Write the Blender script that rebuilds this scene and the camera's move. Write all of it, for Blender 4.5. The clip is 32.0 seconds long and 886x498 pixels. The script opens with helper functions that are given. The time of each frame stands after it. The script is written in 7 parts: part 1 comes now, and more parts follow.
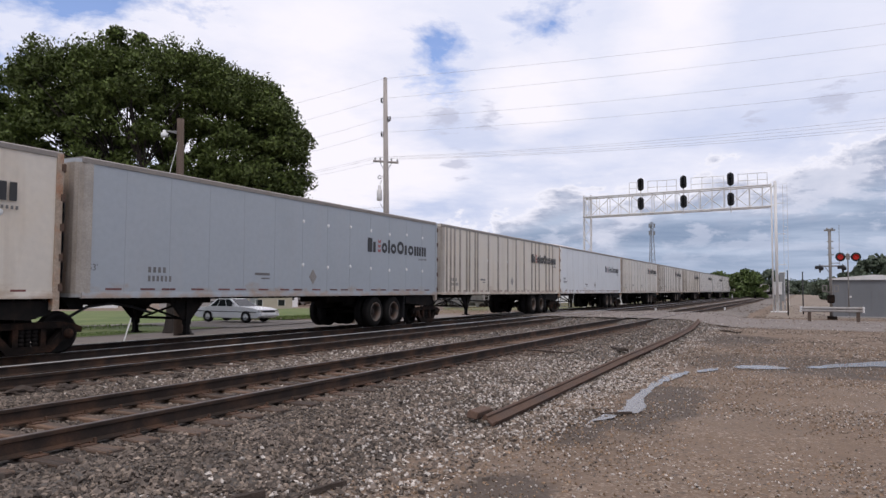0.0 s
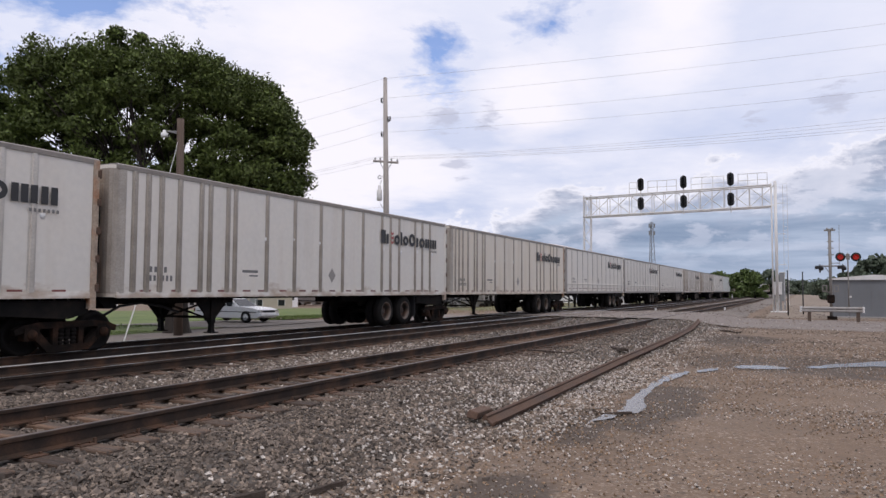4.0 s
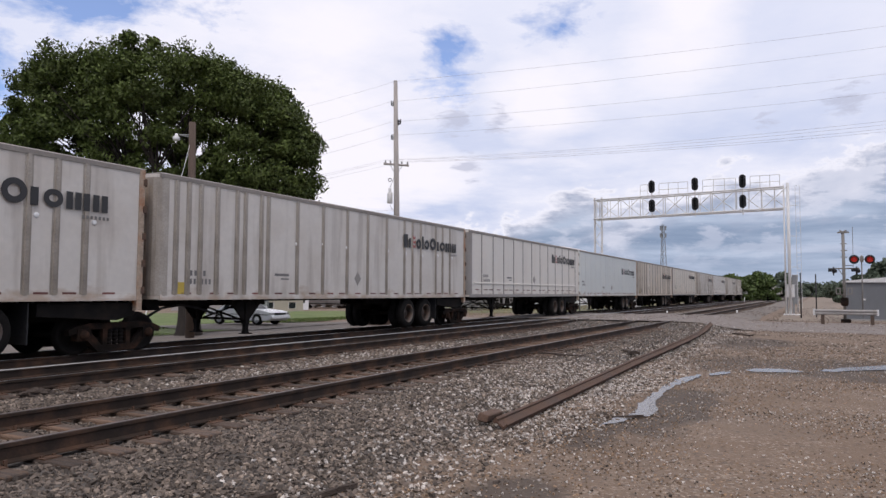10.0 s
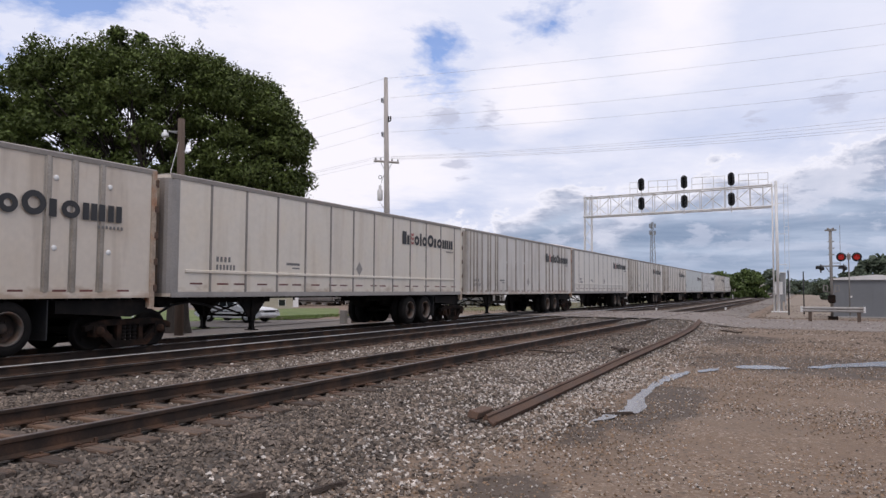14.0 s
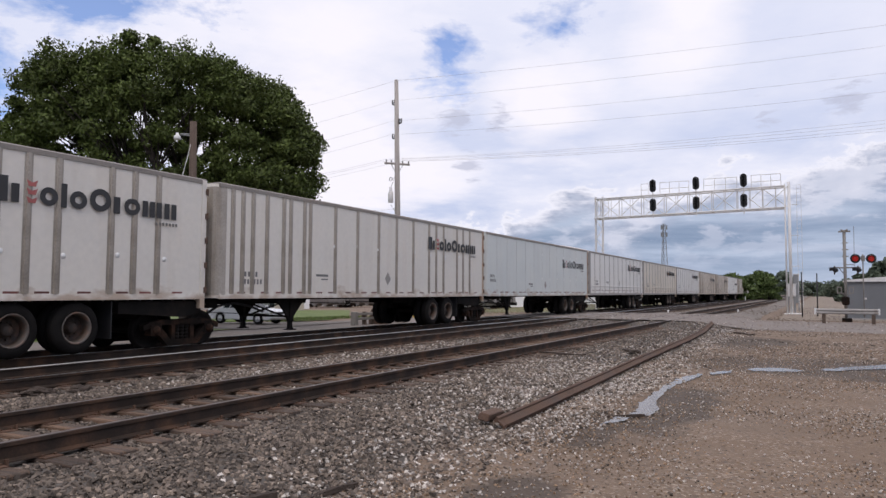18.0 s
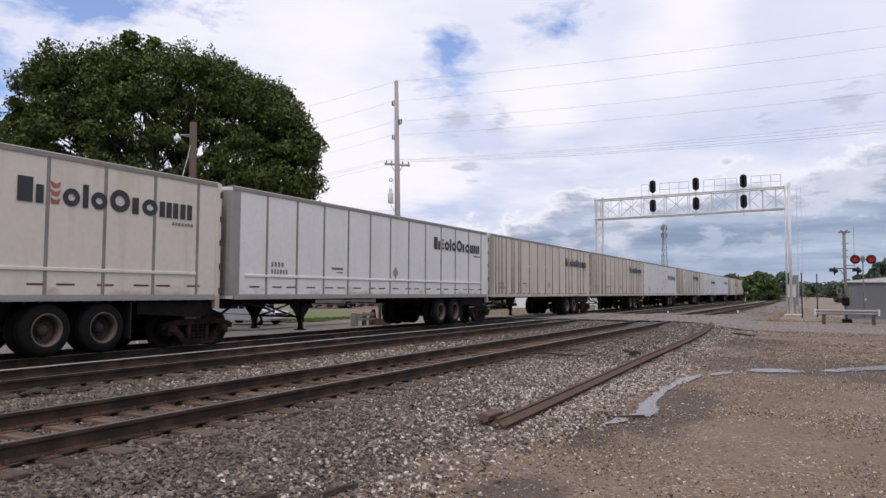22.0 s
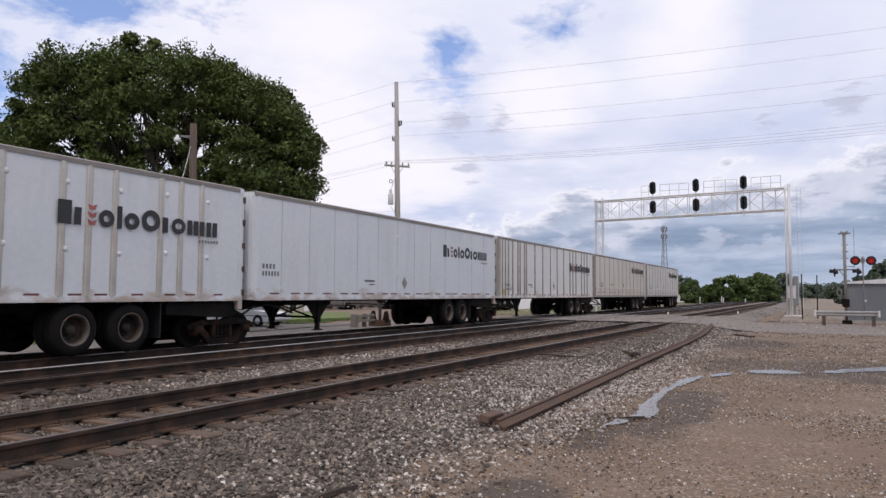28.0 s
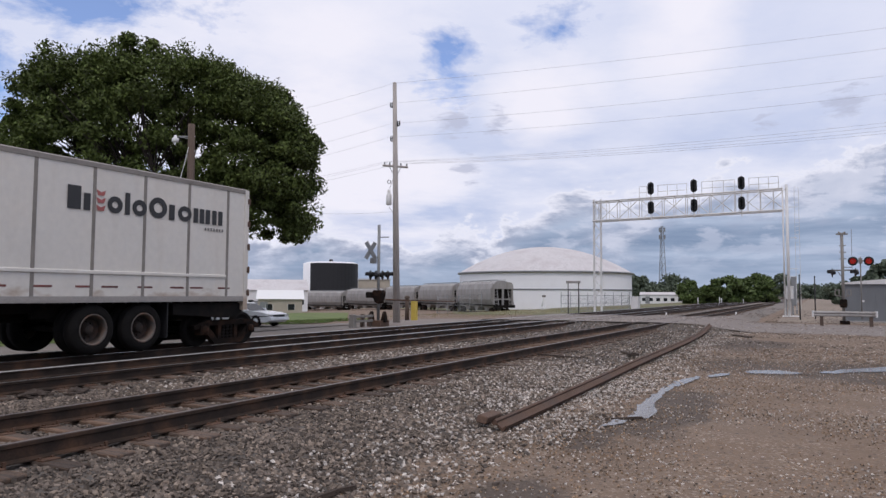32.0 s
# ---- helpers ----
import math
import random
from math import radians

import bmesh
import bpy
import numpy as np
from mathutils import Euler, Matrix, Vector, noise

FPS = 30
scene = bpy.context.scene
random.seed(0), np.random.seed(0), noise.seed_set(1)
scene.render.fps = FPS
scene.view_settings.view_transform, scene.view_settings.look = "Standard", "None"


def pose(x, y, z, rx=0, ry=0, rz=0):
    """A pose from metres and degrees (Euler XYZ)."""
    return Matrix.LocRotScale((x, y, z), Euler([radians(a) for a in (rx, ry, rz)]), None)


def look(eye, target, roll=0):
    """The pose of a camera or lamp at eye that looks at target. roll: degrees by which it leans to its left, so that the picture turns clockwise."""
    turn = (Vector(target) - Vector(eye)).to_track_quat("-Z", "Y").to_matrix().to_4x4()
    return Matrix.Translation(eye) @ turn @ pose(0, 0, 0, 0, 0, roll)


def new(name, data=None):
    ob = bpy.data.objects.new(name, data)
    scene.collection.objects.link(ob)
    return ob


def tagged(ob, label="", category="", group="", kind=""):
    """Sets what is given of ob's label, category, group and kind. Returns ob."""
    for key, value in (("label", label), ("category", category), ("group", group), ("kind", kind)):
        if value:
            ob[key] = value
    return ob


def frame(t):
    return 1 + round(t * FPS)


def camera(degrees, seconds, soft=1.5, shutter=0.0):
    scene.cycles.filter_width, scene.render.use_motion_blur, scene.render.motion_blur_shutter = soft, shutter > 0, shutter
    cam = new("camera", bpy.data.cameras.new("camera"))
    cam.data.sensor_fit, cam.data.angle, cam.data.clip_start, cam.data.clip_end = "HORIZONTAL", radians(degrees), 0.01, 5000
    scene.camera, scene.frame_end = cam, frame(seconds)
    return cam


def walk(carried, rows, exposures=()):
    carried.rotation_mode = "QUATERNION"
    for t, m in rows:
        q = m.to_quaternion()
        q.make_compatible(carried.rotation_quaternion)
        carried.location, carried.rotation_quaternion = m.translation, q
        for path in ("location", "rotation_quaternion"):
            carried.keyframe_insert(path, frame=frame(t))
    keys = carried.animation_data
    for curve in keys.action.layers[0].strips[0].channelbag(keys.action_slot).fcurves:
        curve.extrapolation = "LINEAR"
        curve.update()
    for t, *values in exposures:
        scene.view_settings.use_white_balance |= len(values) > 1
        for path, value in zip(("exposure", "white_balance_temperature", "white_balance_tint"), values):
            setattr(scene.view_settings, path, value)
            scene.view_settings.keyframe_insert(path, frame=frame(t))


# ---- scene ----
# The camera stands on a parking lot beside three railway tracks and is nudged a little.
# World: x runs along the tracks away from the camera, y to the far side, z = 0 on the rail heads.
SECONDS = 32.0
cam = camera(63.49, SECONDS, soft=1.45)
EYE = Vector((0.0, 0.0, 1.352))
YAW, PITCH, ROLL, FOCAL = 26.662, 3.225, 0.294, 1267.0


def aim(dx, dy):
    """The camera's pose, panned and tilted by small amounts."""
    a = radians(YAW) + dx / FOCAL
    p = radians(PITCH) + dy / FOCAL
    way = Vector((math.cos(a) * math.cos(p), math.sin(a) * math.cos(p), math.sin(p)))
    return look(EYE, EYE + way, ROLL)


NUDGES = [(0, 0, 0), (3.5, 0, 0), (6, 0, 0), (6.5, 1.6, 0.8), (7, 6.2, 1.7), (7.5, 10.7, 3.0), (8, 15.2, 4.2), (8.5, 18.4, 4.6),
          (9, 20.2, 4.7), (9.5, 20.0, 5.1), (10, 18.4, 4.6), (10.5, 13.7, 3.0), (11, 9.3, 1.7), (11.5, 6.9, 1.3), (12, 4.7, 0.8),
          (12.5, 3.3, 0.2), (13, 2.5, 0), (14, 1.1, 0), (14.5, 0.2, 0), (15.4, 9.5, 1.4), (16.5, 19.9, 3.0), (18.5, 20, 3.3),
          (19, 19.9, 4.5), (25.5, 19.9, 4.6), (27.5, 19.9, 6.1), (28.5, 20, 7.3), (29.5, 20, 7.6), (30.5, 20.2, 6.5),
          (31, 20.7, 7.5), (31.5, 21.0, 7.9), (32, 16.8, 7.6)]
walk(cam, [(t, aim(dx, dy)) for t, dx, dy in NUDGES], exposures=[(0, 0.0, 6500, 18), (31, 0.0, 6500, 18), (32, -0.12, 6330, 18)])
# ---- daylight: a bright, broken cloud cover with a veiled sun ----
scene.view_settings.exposure = 0.0
SUN_ELEVATION, SUN_TURN = 56.0, 207.0


def make_world():
    w = bpy.data.worlds.new("world")
    w.use_nodes = True
    scene.world = w
    nt = w.node_tree
    N, Lk = nt.nodes, nt.links
    N.clear()

    def node(kind, **kw):
        n = N.new(kind)
        for k, v in kw.items():
            n.inputs[k].default_value = v
        return n

    def math_node(op, a, b=None, clamp=False):
        n = N.new("ShaderNodeMath")
        n.operation, n.use_clamp = op, clamp
        for i, v in enumerate((a, b)):
            if v is None:
                continue
            if isinstance(v, (int, float)):
                n.inputs[i].default_value = v
            else:
                Lk.new(v, n.inputs[i])
        return n.outputs[0]

    def mixer(fac, a, b):
        n = N.new("ShaderNodeMix")
        n.data_type = "RGBA"
        for i, v in ((0, fac), (6, a), (7, b)):
            if isinstance(v, (int, float)):
                n.inputs[i].default_value = v
            elif isinstance(v, tuple):
                n.inputs[i].default_value = (*v, 1)
            else:
                Lk.new(v, n.inputs[i])
        return n.outputs[2]

    def ramp(value, stops):
        n = N.new("ShaderNodeValToRGB")
        Lk.new(value, n.inputs[0])
        el = n.color_ramp.elements
        while len(el) < len(stops):
            el.new(0.5)
        for e, (p, c) in zip(el, stops):
            e.position, e.color = p, (*c, 1) if isinstance(c, tuple) else (c, c, c, 1)
        return n.outputs[0]

    co = N.new("ShaderNodeTexCoord").outputs["Generated"]
    sep = N.new("ShaderNodeSeparateXYZ")
    Lk.new(co, sep.inputs[0])
    up = math_node("MAXIMUM", sep.outputs[2], 0.0)
    low = math_node("ADD", up, 0.10)
    flat = N.new("ShaderNodeCombineXYZ")
    Lk.new(math_node("DIVIDE", sep.outputs[0], low), flat.inputs[0])
    Lk.new(math_node("DIVIDE", sep.outputs[1], low), flat.inputs[1])

    def cloud(scale, detail, shift, rough=0.55):
        m = N.new("ShaderNodeMapping")
        m.inputs["Location"].default_value = shift
        Lk.new(flat.outputs[0], m.inputs[0])
        n = node("ShaderNodeTexNoise", Scale=scale, Detail=detail, Roughness=rough)
        Lk.new(m.outputs[0], n.inputs["Vector"])
        return n.outputs["Fac"]

    sky = N.new("ShaderNodeTexSky")
    sky.sky_type, sky.sun_disc = "NISHITA", False
    sky.sun_elevation, sky.sun_rotation = radians(SUN_ELEVATION), radians(90 - SUN_TURN)
    blue = N.new("ShaderNodeVectorMath")
    blue.operation = "MULTIPLY"
    Lk.new(sky.outputs[0], blue.inputs[0])
    blue.inputs[1].default_value = (0.080, 0.118, 0.165)
    def lumps(scale, detail, shift, tall, rough=0.55):
        """Noise on the dome itself, for heaped clouds; tall: how flat they are."""
        m = N.new("ShaderNodeMapping")
        m.inputs["Location"].default_value = shift
        m.inputs["Scale"].default_value = (1, 1, tall)
        Lk.new(co, m.inputs[0])
        n = node("ShaderNodeTexNoise", Scale=scale, Detail=detail, Roughness=rough)
        n.inputs["Distortion"].default_value = 0.25
        Lk.new(m.outputs[0], n.inputs["Vector"])
        return n.outputs["Fac"]

    def toward(az, el, size, deep):
        """One at a point of the sky, nought at size from it."""
        a, e = radians(az), radians(el)
        d = N.new("ShaderNodeVectorMath")
        d.operation = "DISTANCE"
        Lk.new(co, d.inputs[0])
        d.inputs[1].default_value = (math.cos(a) * math.cos(e), math.sin(a) * math.cos(e), math.sin(e))
        return math_node("MULTIPLY", math_node("SUBTRACT", 1.0, math_node("DIVIDE", d.outputs["Value"], size), True), deep)

    def largest(spots):
        out = None
        for spot in spots:
            near = toward(*spot)
            out = near if out is None else math_node("MAXIMUM", out, near)
        return out

    # bright veils high up; heaped clouds with white crests and grey-blue bases low down
    veil = cloud(0.75, 8, (3.1, 1.7, 0), 0.6)
    broad = cloud(0.24, 4, (0.4, 5.2, 0))
    pale = mixer(ramp(up, [(0.10, 0.0), (0.30, 1.0)]), (0.545, 0.64, 0.82), (0.655, 0.735, 0.89))
    high = mixer(ramp(veil, [(0.37, 0.0), (0.60, 1.0)]), pale, (0.815, 0.865, 0.955))
    high = mixer(math_node("MULTIPLY", ramp(broad, [(0.44, 0.0), (0.62, 1.0)]), 0.5), high, (0.875, 0.91, 0.975))
    glare = math_node("ADD", largest(((38, 12, 0.30, 1.0), (20, 14.5, 0.12, 0.8), (8, 21, 0.13, 0.8))), math_node("MULTIPLY", math_node("SUBTRACT", veil, 0.5), 1.6))
    high = mixer(ramp(glare, [(0.18, 0.0), (0.62, 1.0)]), high, (0.935, 0.95, 0.99))
    heap = lumps(9.0, 8, (1.3, 0.2, 0.65), 2.2, 0.58)
    layer = lumps(4.6, 6, (4.1, 2.2, 0.3), 7.5)
    rows = lumps(13.0, 7, (6.2, 3.4, 0.9), 3.0, 0.6)
    tilt = math_node("MINIMUM", math_node("MULTIPLY", sep.outputs[1], 0.19), 0.078)
    edge = math_node("ADD", math_node("ADD", up, tilt), math_node("MULTIPLY", math_node("SUBTRACT", heap, 0.5), 0.24))
    base = mixer(ramp(layer, [(0.36, 0.0), (0.50, 0.45), (0.62, 1.0)]), (0.235, 0.325, 0.455), (0.45, 0.55, 0.68))
    base = mixer(math_node("MULTIPLY", ramp(rows, [(0.50, 0.0), (0.58, 1.0)]), ramp(up, [(0.03, 0.15), (0.11, 0.8)])), base, (0.60, 0.665, 0.775))
    body = mixer(ramp(edge, [(0.095, 0.0), (0.150, 1.0)]), base, mixer(ramp(rows, [(0.42, 0.0), (0.56, 1.0)]), (0.39, 0.45, 0.565), (0.68, 0.73, 0.82)))
    body = mixer(ramp(edge, [(0.144, 0.0), (0.163, 1.0)]), body, (0.86, 0.90, 0.96))
    col = mixer(ramp(edge, [(0.166, 0.0), (0.170, 0.7), (0.195, 1.0)]), body, high)
    haze = ramp(up, [(0.0, 0.5), (0.035, 0.0)])
    col = mixer(haze, col, (0.42, 0.51, 0.615))
    # added brightening of the unseen sky overhead, to lift the light on the scene
    lift = ramp(up, [(0.40, 0.0), (0.85, 1.0)])
    col = mixer(lift, col, (0.98, 0.99, 1.0))

    # small grey shreds
    shred_noise = lumps(22.0, 6, (2.0, 7.3, 1.1), 3.6, 0.62)
    shreds = largest(((26.4, 13.8, 0.042, 1.0), (23.2, 13.4, 0.036, 1.0), (25.5, 10.0, 0.034, 1.0), (-2.2, 13.2, 0.05, 0.9), (3.4, 12.8, 0.035, 0.6), (40, 24, 0.05, 0.6)))
    wisp = math_node("ADD", shreds, math_node("MULTIPLY", math_node("SUBTRACT", shred_noise, 0.5), 3.2))
    col = mixer(math_node("MULTIPLY", ramp(wisp, [(0.50, 0.0), (0.95, 1.0)]), ramp(shreds, [(0.0, 0.0), (0.3, 0.7)])), col, (0.50, 0.545, 0.66))
    # gaps in the cover
    gap_noise = lumps(9.0, 7, (7.7, 2.2, 0.4), 2.2, 0.62)
    gaps = largest(((27.6, 18.4, 0.09, 0.95), (18.4, 20.2, 0.085, 0.62), (54.6, 20.6, 0.15, 0.95), (59.6, 15.4, 0.11, 0.9), (48, 27, 0.2, 1.0), (130, 40, 0.5, 1.0), (250, 35, 0.5, 1.0)))
    torn = math_node("ADD", gaps, math_node("MULTIPLY", math_node("SUBTRACT", gap_noise, 0.5), 2.6))
    open_sky = math_node("MULTIPLY", ramp(torn, [(0.42, 0.0), (0.95, 1.0)]), ramp(gaps, [(0.0, 0.0), (0.25, 1.0)]))
    col = mixer(math_node("MULTIPLY", open_sky, 0.8), col, blue.outputs[0])
    bg = N.new("ShaderNodeBackground")
    Lk.new(col, bg.inputs[0])
    bg.inputs[1].default_value = 1.0
    out = N.new("ShaderNodeOutputWorld")
    Lk.new(bg.outputs[0], out.inputs[0])


make_world()
sun = new("sun", bpy.data.lights.new("sun", "SUN"))
sun.data.energy, sun.data.angle, sun.data.color = 0.95, radians(14), (1.0, 0.95, 0.88)
_a, _e = radians(SUN_TURN), radians(SUN_ELEVATION)
sun.matrix_world = look((math.cos(_a) * math.cos(_e) * 50, math.sin(_a) * math.cos(_e) * 50, math.sin(_e) * 50), (0, 0, 0))
# ---- materials ----


def mat(name, colour, rough=0.7, metal=0.0, spread=0.18, scale=3.0, fine=40.0, bump=0.15, streak=None, tint=None, tint_amount=0.35,
        random_piece=0.0, island=0.0, spec=0.5, stretch=(1, 1, 1)):
    """A surface with broad stains and fine grain. tint: the colour of the stains; streak: (colour, amount) of runs down the face."""
    m = bpy.data.materials.new(name)
    m.use_nodes = True
    nt = m.node_tree
    N, Lk = nt.nodes, nt.links
    bsdf = N["Principled BSDF"]
    co = N.new("ShaderNodeTexCoord").outputs["Object"]
    mp = N.new("ShaderNodeMapping")
    mp.inputs["Scale"].default_value = stretch
    Lk.new(co, mp.inputs[0])

    def noise_of(s, detail, vec=mp.outputs[0]):
        n = N.new("ShaderNodeTexNoise")
        n.inputs["Scale"].default_value, n.inputs["Detail"].default_value = s, detail
        Lk.new(vec, n.inputs["Vector"])
        return n.outputs["Fac"]

    def rng(value, a, b, c, d):
        n = N.new("ShaderNodeMapRange")
        Lk.new(value, n.inputs[0])
        for i, v in enumerate((a, b, c, d)):
            n.inputs[i + 1].default_value = v
        return n.outputs[0]

    def mix(fac, a, b, blend="MIX"):
        n = N.new("ShaderNodeMix")
        n.data_type, n.blend_type = "RGBA", blend
        for i, v in ((0, fac), (6, a), (7, b)):
            if isinstance(v, (int, float)):
                n.inputs[i].default_value = v
            elif isinstance(v, tuple):
                n.inputs[i].default_value = (*v, 1)
            else:
                Lk.new(v, n.inputs[i])
        return n.outputs[2]

    big, small = noise_of(scale, 5), noise_of(fine, 4)
    col = tuple(colour)
    if tint:
        col = mix(rng(big, 0.45, 0.72, 0, tint_amount), col, tuple(tint))
    if streak:
        runs = N.new("ShaderNodeMapping")
        runs.inputs["Scale"].default_value = (2.6, 2.6, 0.28)
        Lk.new(co, runs.inputs[0])
        col = mix(rng(noise_of(1.0, 6, runs.outputs[0]), 0.5, 0.78, 0, streak[1]), col, tuple(streak[0]))
    k = N.new("ShaderNodeMath")
    k.operation = "MULTIPLY"
    Lk.new(rng(big, 0.25, 0.75, 1 - spread, 1 + spread), k.inputs[0])
    Lk.new(rng(small, 0.25, 0.75, 1 - spread * 0.8, 1 + spread * 0.8), k.inputs[1])
    val = k.outputs[0]
    for amount, kind, socket in ((random_piece, "ShaderNodeObjectInfo", "Random"), (island, "ShaderNodeNewGeometry", "Random Per Island")):
        if amount:
            k2 = N.new("ShaderNodeMath")
            k2.operation = "MULTIPLY"
            Lk.new(val, k2.inputs[0])
            Lk.new(rng(N.new(kind).outputs[socket], 0, 1, 1 - amount, 1 + amount), k2.inputs[1])
            val = k2.outputs[0]
    hsv = N.new("ShaderNodeHueSaturation")
    if isinstance(col, tuple):
        hsv.inputs["Color"].default_value = (*col, 1)
    else:
        Lk.new(col, hsv.inputs["Color"])
    Lk.new(val, hsv.inputs["Value"])
    Lk.new(hsv.outputs[0], bsdf.inputs["Base Color"])
    Lk.new(rng(small, 0.3, 0.7, max(0.02, rough - 0.1), min(1, rough + 0.1)), bsdf.inputs["Roughness"])
    bsdf.inputs["Metallic"].default_value = metal
    bsdf.inputs["Specular IOR Level"].default_value = spec
    if bump:
        b = N.new("ShaderNodeBump")
        b.inputs["Strength"].default_value, b.inputs["Distance"].default_value = bump, 0.02
        Lk.new(small, b.inputs["Height"])
        Lk.new(b.outputs[0], bsdf.inputs["Normal"])
    return m


def glow(name, colour, strength):
    m = mat(name, colour, 0.3, bump=0)
    b = m.node_tree.nodes["Principled BSDF"]
    b.inputs["Emission Color"].default_value, b.inputs["Emission Strength"].default_value = (*colour, 1), strength
    return m


